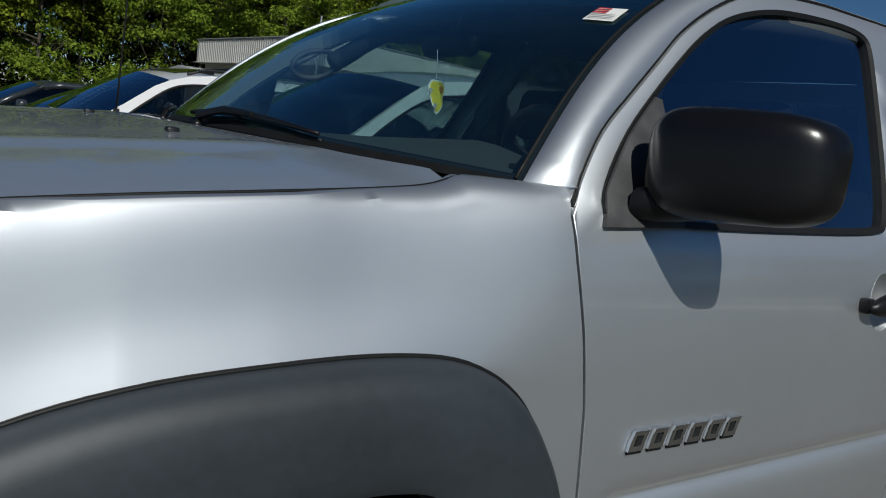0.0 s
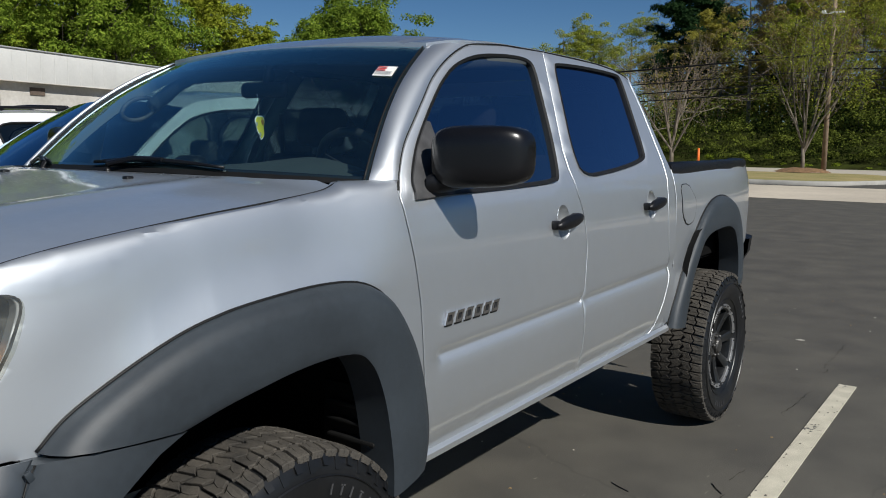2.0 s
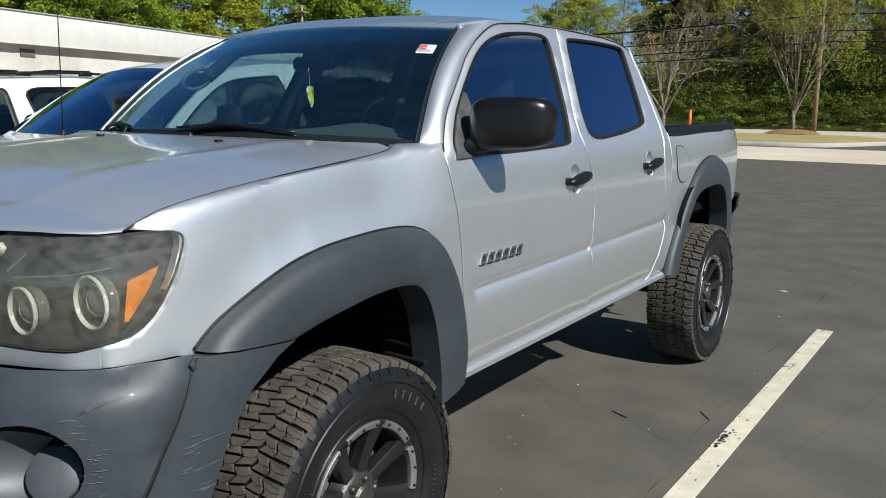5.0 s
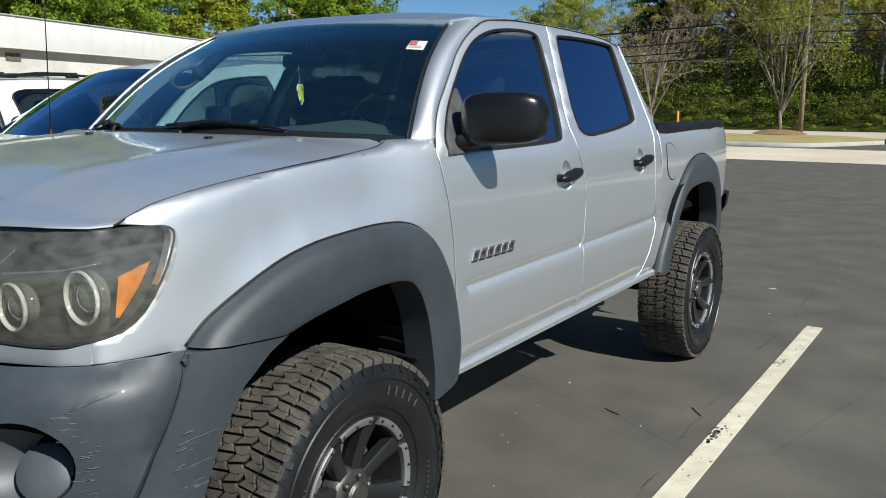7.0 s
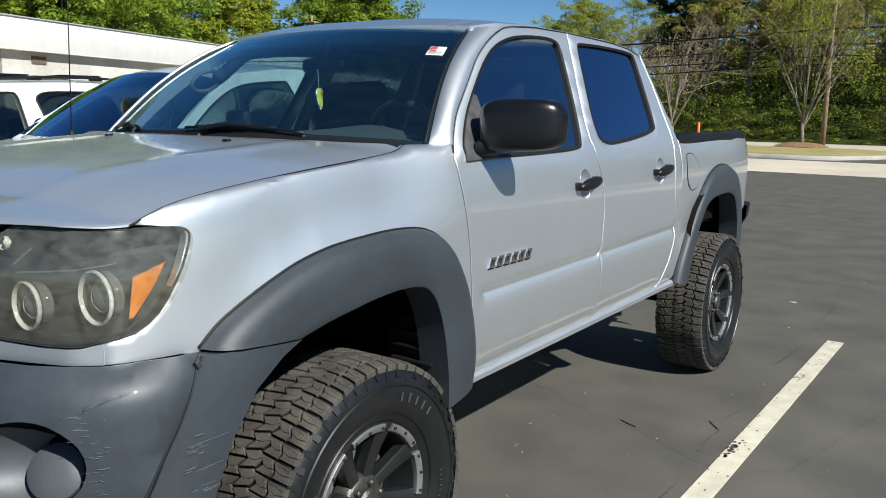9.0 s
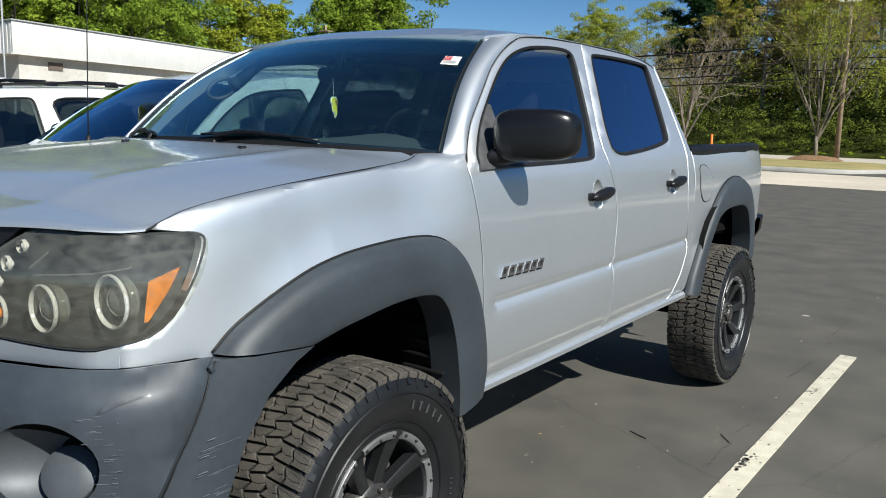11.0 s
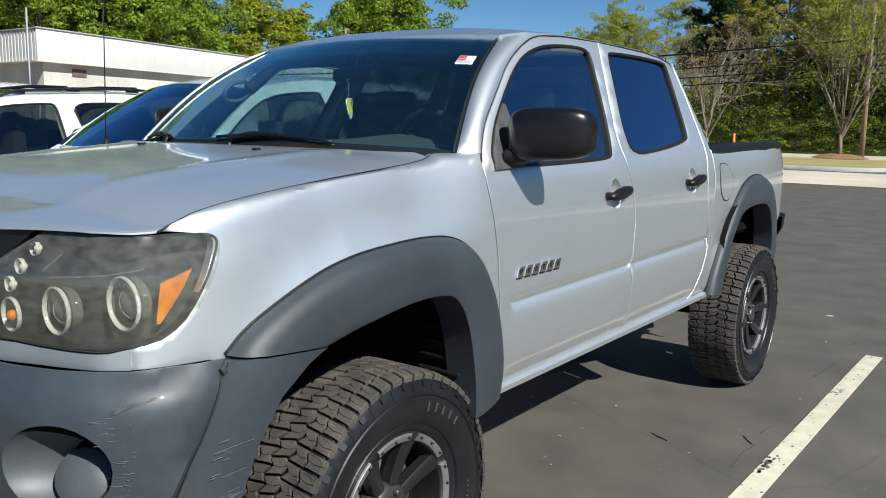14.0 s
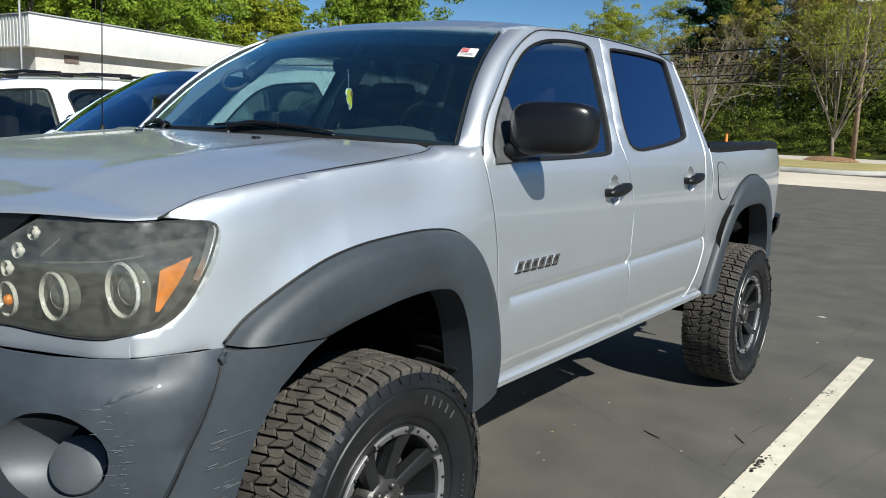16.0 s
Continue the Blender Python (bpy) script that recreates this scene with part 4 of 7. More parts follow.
def corner_gap():
    bm = bmesh.new()
    pts = resample([Vector(p) for p in EO], 0.03, False)
    tube(bm, [(p[0] + 0.002, -(ip(p[0], sorted(BUMP)) + max(-0.010, ip(p[1], BUMP_SEC)) - 0.001), p[1]) for p in pts], 0.0022, 6)
    return bm


both("corner_gap", corner_gap, M_TRIM, truck)


def corner_clip():
    bm = bmesh.new()
    box(bm, -0.606, -0.918, 0.972, 0.012, 0.008, 0.018, 0.002, Matrix.Rotation(radians(-25), 4, "Y"))
    return bm


both("corner_clip", corner_clip, M_FLARE, truck)


def s_of(x):
    return ip(x, sorted((p[0], a) for p, a in zip(NOSE, nose_acc)))


def on_nose(s, z, out=0.0, curve=None):
    f = curve or nose_at
    x, y = f(s)
    x2, y2 = f(s + 0.01)
    x1, y1 = f(s - 0.01)
    t = Vector((x2 - x1, y2 - y1)).normalized()
    n = Vector((-t.y, t.x))
    if n.x > 0:
        n = -n
    if z > 1.0:
        out -= 0.893 - ip(z, PROF_PLAIN)
    lean = 0.05 * (z - 1.0) if z > 1.0 else 0.0
    return Vector((x - n.x * -out + lean * 0.6, -(y + n.y * out), z))


bump_at, bump_acc = along(BUMP)


def on_bumper(s, z):
    x, y = bump_at(max(0.0, s))
    x2, y2 = bump_at(s + 0.02)
    x1, y1 = bump_at(max(0.0, s - 0.02))
    t = Vector((x2 - x1, y2 - y1)).normalized()
    n = Vector((t.y, -t.x))
    if n.x > 0:
        n = -n
    o = ip(z, BUMP_SEC) + 0.008 * math.exp(-((s - 0.19) / 0.10) ** 2 - ((z - 0.930) / 0.024) ** 2)
    if s < 0.14:
        o = max(o, -0.010 - 0.038 * s / 0.14)
    return Vector((x + n.x * o, -(y + abs(n.y) * o), z + 0.012 * (1 - min(1.0, s / 0.25))))


FOG = (bump_acc[4] + 0.075, 0.80)


def fog_hole():
    return [(FOG[0] + 0.118 * math.cos(2 * math.pi * k / 28), FOG[1] + 0.095 * math.sin(2 * math.pi * k / 28)) for k in range(28)]


def bumper_half():
    slant = [(max(0.0, ip(x, sorted((p[0], a) for p, a in zip(BUMP, bump_acc)))) + 0.004, z - 0.002) for x, z in EO]
    o = slant[::-1] + [(0.2, 0.986), (0.3, 0.989), (0.5, 0.990), (bump_acc[-1], 0.990), (bump_acc[-1], 0.55)]
    return panel(o, on_bumper, 0.035, [fog_hole()], (0.005, 0.002, 0))


bumper = part("front_bumper", bumper_half(), M_DARKPAINT, truck, "scuffed charcoal front bumper cover")
part("bumper_half", mirror_y(bumper_half()), M_DARKPAINT, bumper)


def fog_cup():
    bm = bmesh.new()
    c = on_bumper(*FOG)
    inner = c + Vector((0.10, -0.012, -0.005))
    rings = []
    for t, r in ((0, 1), (0.05, 0.98), (0.35, 0.86), (0.7, 0.70), (1.0, 0.55)):
        ring = []
        for s, z in fog_hole():
            p = on_bumper(s, z)
            q = inner + (p - c) * r
            ring.append(bm.verts.new(p.lerp(q, t)))
        rings.append(ring)
    n = len(rings[0])
    for a, b in zip(rings, rings[1:]):
        for k in range(n):
            bm.faces.new((a[k], a[(k + 1) % n], b[(k + 1) % n], b[k]))
    bm.faces.new(rings[-1])
    bm.faces.ensure_lookup_table()
    # floor and one side of the cup go near black, painting the recess's shade
    for j, f in enumerate(bm.faces):
        a = (j % n) / n
        if j >= 4 * n or (j >= n and 0.13 < a < 0.62):
            f.material_index = 1
    bmesh.ops.recalc_face_normals(bm, faces=bm.faces[:])
    return bm


def fog_cover():
    bm = bmesh.new()
    c = on_bumper(*FOG) + Vector((0.066, 0.0, -0.032))
    nrm = Vector((-0.75, -0.5, 0.45)).normalized()
    a = Vector((0.6, -0.8, 0.1)).normalized()
    b = nrm.cross(a)
    rings = []
    for r, h in ((0.060, 0.0), (0.058, 0.008), (0.045, 0.014), (0.025, 0.018), (0.008, 0.019)):
        rings.append([bm.verts.new(c + nrm * h + (a * math.cos(2 * math.pi * k / 32) + b * math.sin(2 * math.pi * k / 32)) * r) for k in range(32)])
    for q, w in zip(rings, rings[1:]):
        for k in range(32):
            bm.faces.new((q[k], q[(k + 1) % 32], w[(k + 1) % 32], w[k]))
    bm.faces.new(rings[-1])
    bmesh.ops.recalc_face_normals(bm, faces=bm.faces[:])
    return bm


part("fog_lamp_recess", fog_cup(), [M_FOGCUP, M_UNDER], bumper)
part("fog_lamp_cover", fog_cover(), M_FOGCUP, bumper, "grey plastic blanking cover")

# headlamp
S = lambda x: s_of(x)
LAMP_IN = [(S(-0.845), 1.266), (S(-0.868), 1.225), (S(-0.89), 1.165), (S(-0.905), 1.10), (S(-0.912), 1.05), (S(-0.908), 1.032)]
LAMP_LOW = [(S(-0.895), 1.034), (S(-0.885), 1.034), (S(-0.87), 1.033), (S(-0.85), 1.028), (S(-0.82), 1.024), (S(-0.785), 1.025)]
LAMP_OUT = [(S(x), z) for x, z in LAMP_EDGE]
LAMP = LAMP_OUT + [(S(-0.70), 1.261), (S(-0.78), 1.263)] + LAMP_IN + LAMP_LOW


def lamp_lens():
    return panel(LAMP, lambda s, z: on_nose(s, z, 0.002 + 0.022 * math.sin(math.pi * min(1, max(0, (z - 1.03) / 0.24)))), 0.025)


def lamp_bowl():
    return panel(LAMP, lambda s, z: on_nose(s, z, 0.0) + Vector((0.07, 0.035, 0)), 0.03)


def lamp_wall():
    bm = bmesh.new()
    pts = resample(LAMP, 0.012)
    n = len(pts)
    rows = []
    for i, p in enumerate(pts):
        t = (pts[(i + 2) % n] - pts[i - 2]).normalized()
        nn = Vector((t.y, -t.x))
        if not inside(p + nn * 0.004, pts):
            nn = -nn
        q = p + nn * 0.0045
        lip = on_nose(q[0], q[1], 0.004)
        # the wall runs in front of the wing's turned edge
        rows.append([bm.verts.new(v) for v in (lip, lip + Vector(IN) * 1.1, on_nose(p[0], p[1], 0.0) + Vector((0.07, 0.035, 0)))])
    for a, b in zip(rows, rows[1:] + rows[:1]):
        for k in range(2):
            bm.faces.new((a[k], a[k + 1], b[k + 1], b[k]))
    bmesh.ops.recalc_face_normals(bm, faces=bm.faces[:])
    return bm


def lamp_rim():
    bm = bmesh.new()
    pts = resample(LAMP, 0.012)
    rows = []
    n = len(pts)
    for i, p in enumerate(pts):
        t = (pts[(i + 2) % n] - pts[i - 2]).normalized()
        nn = Vector((t.y, -t.x))
        if not inside(p + nn * 0.004, pts):
            nn = -nn
        rows.append([bm.verts.new(on_nose((p - nn * 0.001)[0], (p - nn * 0.001)[1], 0.001)), bm.verts.new(on_nose((p + nn * 0.001)[0], (p + nn * 0.001)[1], 0.006)), bm.verts.new(on_nose((p + nn * 0.003)[0], (p + nn * 0.003)[1], 0.006)), bm.verts.new(on_nose((p + nn * 0.004)[0], (p + nn * 0.004)[1], 0.0))])
    for a, b in zip(rows, rows[1:] + rows[:1]):
        for k in range(3):
            bm.faces.new((a[k], a[k + 1], b[k + 1], b[k]))
    bmesh.ops.recalc_face_normals(bm, faces=bm.faces[:])
    return bm


def halo(s, z, r, deep=0.035, thick=0.010):
    """A clear ring standing in the lamp, facing forward."""
    bm = bmesh.new()
    c = on_nose(s, z, 0.0) + Vector((deep, deep * 0.45, 0))
    lathe(bm, [(r * 0.965, -0.019), (r, -0.0225), (r * 0.985, -0.0265), (r * 0.93, -0.028), (r * 0.885, -0.025), (r * 0.87, -0.019)], 40, "x", c)
    bmesh.ops.recalc_face_normals(bm, faces=bm.faces[:])
    return bm


def halo_tube(s, z, r, deep=0.035):
    bm = bmesh.new()
    c = on_nose(s, z, 0.0) + Vector((deep, deep * 0.45, 0))
    lathe(bm, [(r * 0.93, 0.004), (r * 0.95, -0.006), (r * 0.96, -0.015)], 40, "x", c)
    return bm


def projector(s, z, r, deep=0.036):
    bm = bmesh.new()
    c = on_nose(s, z, 0.0) + Vector((deep, deep * 0.45, 0))
    lathe(bm, [(r, 0.012), (r * 0.9, -0.004), (r * 0.65, -0.018), (r * 0.3, -0.025), (0.002, -0.027)], 28, "x", c)
    bmesh.ops.recalc_face_normals(bm, faces=bm.faces[:])
    return bm


def reflector():
    o = [(S(-0.706), 1.156), (S(-0.642), 1.180), (S(-0.667), 1.132), (S(-0.707), 1.074), (S(-0.714), 1.074)]
    return panel(o, lambda s, z: on_nose(s, z, 0.0) + Vector((0.012, 0.012, 0)), 0.02, depth=(0.02, 0.02, 0))


def led(s, z, r=0.0085):
    bm = bmesh.new()
    c = on_nose(s, z, 0.0) + Vector((0.009, 0.005, 0))
    bmesh.ops.create_uvsphere(bm, u_segments=16, v_segments=10, radius=r, matrix=Matrix.Translation(c))
    bmesh.ops.recalc_face_normals(bm, faces=bm.faces[:])
    return bm


for flip in (False, True):
    fl = mirror_y if flip else (lambda b: b)
    hl = part("headlamp", fl(lamp_bowl()), M_LAMPBOWL, truck, "smoked headlamp with hazed lens")
    part("lamp_housing", fl(lamp_wall()), M_BLACK, hl)
    part("lamp_bezel", fl(lamp_rim()), M_LAMPRIM, hl)
    part("side_reflector", fl(reflector()), M_AMBER, hl, "amber side reflector")
    for s, z, r in ((S(-0.766), 1.120, 0.058), (S(-0.837), 1.098, 0.052)):
        part("halo_ring", fl(halo(s, z, r)), M_HALO, hl, "clear halo ring")
        part("halo_tube", fl(halo_tube(s, z, r)), M_HALOTUBE, hl)
        part("projector_lens", fl(projector(s, z, r * 0.78)), M_PROJ, hl)
    part("halo_ring", fl(halo(S(-0.876), 1.082, 0.038)), M_HALO, hl, "clear halo ring")
    part("bulb", fl(led(S(-0.876), 1.082, 0.012)), M_AMBER, hl, "small amber bulb")
    for s, z in ((S(-0.854), 1.227), (S(-0.866), 1.187), (S(-0.875), 1.148)):
        part("led_cup", fl(halo(s, z, 0.017, 0.03)), M_HALO, hl, "small clear cup")
        part("led_bead", fl(led(s, z)), M_LED, hl)
    # two thin pale tubes drawn as streaks across the bowl
    for a, b in (((-0.854, 1.163), (-0.742, 1.190)), ((-0.853, 1.178), (-0.838, 1.214))):
        bm = bmesh.new()
        tube(bm, [on_nose(S(a[0] + (b[0] - a[0]) * k / 8), a[1] + (b[1] - a[1]) * k / 8) + Vector((0.022, 0.012, 0)) for k in range(9)], 0.0028, 6, 0.002)
        part("moulded_ridge", fl(bm), M_HALOTUBE, hl, "thin pale streak across the bowl")
    part("lens", fl(lamp_lens()), M_LAMPGLASS, hl, "hazed scratched clear lens").visible_shadow = False


def lamp_filler():
    """The silver strip under the lamp, up to the fender."""
    o = [(S(-0.756), 1.032)] + [(s, z - 0.004) for s, z in LAMP_LOW[::-1]] + [(S(-0.93), 1.03), (S(-0.93), 0.987), (S(-0.756), 0.987)]
    return panel(o, lambda s, z: on_nose(s, z, 0.002), 0.03, depth=(0.02, 0.02, 0))


both("lamp_filler", lamp_filler, M_SILVER, truck)


def grille():
    bm = bmesh.new()
    o = [(S(-0.853), 1.268), (S(-0.876), 1.215), (S(-0.90), 1.15), (S(-0.918), 1.04), (nose_acc[-1], 1.03), (nose_acc[-1], 1.27)]
    return panel(o, lambda s, z: on_nose(s, z, 0.004), 0.04, depth=(0.03, 0.0, 0))


both("grille", grille, M_BLACK, truck, "glossy black grille surround")
# ---- truck details ----
def bolt_ring(bm, r, y, n, rad, off=0.0):
    for k in range(n):
        a = 2 * math.pi * (k + off) / n
        lathe(bm, [(rad, 0.004), (rad, -0.003), (rad * 0.6, -0.0055), (0.0005, -0.0055)], 8, "y", (r * math.cos(a), y, r * math.sin(a)))


def make_wheel():
    """A knobbly off-road tyre on a black spoked rim; its outer face looks to -y."""
    bm = bmesh.new()
    prof = [(0.222, -0.095), (0.236, -0.108), (0.252, -0.116), (0.275, -0.130), (0.305, -0.140), (0.335, -0.143), (0.362, -0.139), (0.384, -0.130), (0.3965, -0.119), (0.4015, -0.10)]
    prof += [(0.4020, -0.05), (0.4020, 0.05)] + [(r, -y) for r, y in prof[::-1]]
    lathe(bm, prof, 96)
    for rr, dy in ((0.262, -0.1235), (0.345, -0.1435)):
        lathe(bm, [(rr - 0.003, dy + 0.001), (rr, dy - 0.003), (rr + 0.003, dy + 0.001)], 96)
    bmesh.ops.recalc_face_normals(bm, faces=bm.faces[:])
    w = tyre = part("wheel", bm, M_RUBBER, None, "knobbly black off-road tyre")
    verts, faces = [], []

    n = 54
    p = 2 * math.pi / n

    def saw(u):
        return abs((u % 1.0) - 0.5) * 4 - 1

    def cell(u0, u1, lo, hi, skew, edge=0.0):
        """One tread block between two zigzag grooves, split by a fine zigzag sipe."""
        um, g = (u0 + u1) / 2, 0.010
        for a, c, ja, jc in ((u0, um - g, 0.0, 0.10), (um + g, u1, 0.10, 0.0)):
            ring = []
            for k in range(4):
                u = a + (c - a) * k / 3
                ring.append((u, lo(u)))
            y0, y1 = lo(c), hi(c)
            ring.append((c + jc, (y0 + y1) / 2))
            for k in range(4):
                u = c + (a - c) * k / 3
                ring.append((u, hi(u)))
            y0, y1 = lo(a), hi(a)
            ring.append((a + ja, (y0 + y1) / 2))
            cu, cy = sum(q[0] for q in ring) / len(ring), sum(q[1] for q in ring) / len(ring)
            b, m = len(verts), len(ring)
            for r, k in ((0.394, 1.0), (0.409, 1.0), (0.4105, 0.93)):
                for u, y in ring:
                    u, y = cu + (u - cu) * k, cy + (y - cy) * k
                    ang = (u + skew * (y - 0.0) / 0.05) * p
                    rr = r - 0.24 * max(0.0, abs(y) - 0.098)
                    verts.append((rr * math.cos(ang), y, rr * math.sin(ang)))
            for o in (0, m):
                faces.extend((b + o + k, b + o + (k + 1) % m, b + o + m + (k + 1) % m, b + o + m + k) for k in range(m))
            faces.append(tuple(range(b + 2 * m, b + 3 * m)))

    y_in = lambda u: 0.028 + 0.011 * saw(u)
    y_out = lambda u: 0.079 + 0.008 * saw(u + 0.35)
    for k in range(n):
        cell(k + 0.06, k + 0.92, lambda u: -y_in(u + 0.5) + 0.0042, lambda u: y_in(u) - 0.0042, 0.25)
        for s in (-1, 1):
            o = k + (0.5 if s > 0 else 0.0)
            f = (lambda q: (lambda u: -q(u))) if s < 0 else (lambda q: q)
            a0 = lambda u: (y_in(u) if s > 0 else y_in(u + 0.5)) + 0.0042
            a1 = lambda u: y_out(u) - 0.0042
            b0 = lambda u: y_out(u) + 0.0042
            b1 = lambda u: 0.133
            for q0, q1, ends in ((a0, a1, (0.06, 0.92)), (b0, b1, (0.08, 0.88))):
                lo, hi = (f(q1), f(q0)) if s < 0 else (q0, q1)
                cell(o + ends[0], o + ends[1], lo, hi, 0.12 * s)
    me = bpy.data.meshes.new("tread")
    me.from_pydata(verts, [], faces)
    me.materials.append(M_TREAD)
    t = new("tread", me)
    t.parent = tyre
    t["label"], t["kind"] = "dusty brown tread blocks", "stuff"
    bm = bmesh.new()
    for k in range(n):
        a = k * p
        ln = 0.030 if k % 2 else 0.018
        for r0, r1, y0, y1 in ((0.388 - ln, 0.394, -0.1405, -0.1275),):
            b = [bm.verts.new((r * math.cos(aa), y, r * math.sin(aa))) for aa in (a + 0.06 * p, a + 0.46 * p) for r, y in ((r0, -0.1425 + (0.36 - r0) * 0.1), (r1, -0.1295), (r1, -0.118), (r0, -0.13))]
            for q in ((0, 1, 5, 4), (1, 2, 6, 5), (0, 4, 7, 3), (0, 3, 2, 1), (4, 5, 6, 7)):
                bm.faces.new([b[i] for i in q])
    bmesh.ops.recalc_face_normals(bm, faces=bm.faces[:])
    tagged(part("sidewall_lug", bm, M_RUBBER, tyre, smooth=False), kind="stuff")
    # raised sidewall marks, too worn to read
    bm = bmesh.new()
    for a0, count, size in ((62, 5, 0.026), (170, 8, 0.012), (282, 5, 0.026), (350, 10, 0.010)):
        for i in range(count):
            a = radians(a0 + i * (7.0 if size > 0.02 else 3.2))
            rot = Matrix.Rotation(-a + math.pi / 2, 4, "Y")
            r = 0.312 if size > 0.02 else 0.292
            box(bm, r * math.cos(a), -0.1425, r * math.sin(a), size * 0.16, 0.003, size, rot=rot)
            if size > 0.02 and i % 2:
                box(bm, (r + size * 0.42) * math.cos(a), -0.1425, (r + size * 0.42) * math.sin(a), size * 0.55, 0.003, size * 0.14, rot=rot)
    tagged(part("sidewall_mark", bm, M_MARK, tyre, "raised worn marks", smooth=False), kind="stuff")
    bm = bmesh.new()
    lathe(bm, [(0.236, -0.102), (0.232, -0.112), (0.222, -0.112), (0.205, -0.10), (0.198, -0.07), (0.195, 0.02), (0.215, 0.09), (0.235, 0.10)], 72)
    bmesh.ops.recalc_face_normals(bm, faces=bm.faces[:])
    part("rim", bm, M_RIM, w, "black alloy rim")
    rim = w
    seg = 8
    for k in range(seg):
        bm = bmesh.new()
        a0, a1 = 2 * math.pi * (k + 0.10) / seg, 2 * math.pi * (k + 0.90) / seg
        rows = []
        for i in range(9):
            a = a0 + (a1 - a0) * i / 8
            rows.append([bm.verts.new((r * math.cos(a), y, r * math.sin(a))) for r, y in ((0.231, -0.104), (0.230, -0.1165), (0.228, -0.119), (0.212, -0.1165), (0.208, -0.112), (0.208, -0.10))])
        for q, e in zip(rows, rows[1:]):
            for i in range(5):
                bm.faces.new((q[i], q[i + 1], e[i + 1], e[i]))
        bm.faces.new(rows[0])
        bm.faces.new(rows[-1][::-1])
        bmesh.ops.recalc_face_normals(bm, faces=bm.faces[:])
        part("rim_ring_segment", bm, M_RIMRING, rim, "bare metal ring segment")
    bm = bmesh.new()
    bolt_ring(bm, 0.2195, -0.1185, 24, 0.0042, 0.5)
    tagged(part("ring_bolt", bm, M_TRIM, rim, "dark ring bolts"), kind="stuff")
    for k in range(8):
        bm = bmesh.new()
        a = 2 * math.pi * k / 8
        d, q = Vector((math.cos(a), 0, math.sin(a))), Vector((-math.sin(a), 0, math.cos(a)))
        rows = []
        for r, y, wd in ((0.05, -0.075, 0.020), (0.10, -0.080, 0.021), (0.15, -0.088, 0.023), (0.19, -0.098, 0.027), (0.208, -0.104, 0.031)):
            c = d * r
            rows.append([bm.verts.new(c + q * s + Vector((0, yy, 0))) for s, yy in ((-wd, y + 0.035), (-wd, y + 0.004), (-wd * 0.75, y), (wd * 0.75, y), (wd, y + 0.004), (wd, y + 0.035))])
        for u, e in zip(rows, rows[1:]):
            for i in range(5):
                bm.faces.new((u[i], u[i + 1], e[i + 1], e[i]))
        bmesh.ops.recalc_face_normals(bm, faces=bm.faces[:])
        part("spoke", bm, M_RIM, rim)
    bm = bmesh.new()
    lathe(bm, [(0.085, -0.03), (0.08, -0.07), (0.068, -0.082), (0.045, -0.085), (0.044, -0.098), (0.036, -0.106), (0.0005, -0.108)], 40)
    bmesh.ops.recalc_face_normals(bm, faces=bm.faces[:])
    part("hub_cap", bm, M_HUB, rim, "dull metal hub cap")
    for k in range(6):
        bm = bmesh.new()
        a = 2 * math.pi * (k + 0.5) / 6
        lathe(bm, [(0.011, -0.07), (0.0105, -0.094), (0.007, -0.099), (0.0005, -0.1)], 6, "y", (0.058 * math.cos(a), 0, 0.058 * math.sin(a)))
        part("wheel_nut", bm, M_HUB, rim)
    bm = bmesh.new()
    lathe(bm, [(0.0005, -0.02), (0.16, -0.02), (0.165, 0.0), (0.16, 0.02)], 48)
    part("brake_disc", bm, M_DISC, rim, "grey brake disc")
    return w


wheel = make_wheel()
wheel.parent = truck
wheel.matrix_basis = pose(0, -0.782, 0.4105, 0, 17, 0)
for x, y, rz, turn in ((3.246, -0.775, 0, 40), (0, 0.782, 180, 5), (3.246, 0.775, 180, 60)):
    c = copy_thing(wheel, pose(x, y, 0.4105, 0, 0, rz) @ pose(0, 0, 0, 0, turn, 0))
    c.parent = truck
for o in [truck] + list(truck.children_recursive):
    for k in ("label", "category"):
        if k in o and o[k] == "":
            del o[k]


# wheel arches, inner liners and underbody
def liner(x0, x1, ztop, r, cx, cz):
    bm = bmesh.new()
    rows = []
    for i in range(15):
        a = math.pi * (0.0 + i / 14)
        rows.append([bm.verts.new((cx - r * math.cos(a), y, cz + (ztop - cz) * math.sin(a) ** 0.7)) for y in (-0.905, -0.7, -0.4, -0.35)])
    for a, b in zip(rows, rows[1:]):
        for k in range(3):
            bm.faces.new((a[k], a[k + 1], b[k + 1], b[k]))
    bm.faces.new([r_[3] for r_ in rows])
    bmesh.ops.recalc_face_normals(bm, faces=bm.faces[:])
    return bm


both("wheel_arch_liner", lambda: liner(-0.5, 0.45, 1.13, 0.47, -0.10, 0.60), M_UNDER, truck)
both("wheel_arch_liner", lambda: liner(2.6, 3.6, 1.15, 0.48, 3.03, 0.68), M_UNDER, truck)


def mud_guard():
    bm = bmesh.new()
    box(bm, 0.33, -0.79, 0.78, 0.03, 0.20, 0.20, 0.008)
    for z in (0.74, 0.785, 0.83):
        box(bm, 0.310, -0.80, z, 0.03, 0.16, 0.012, 0.004)
    return bm


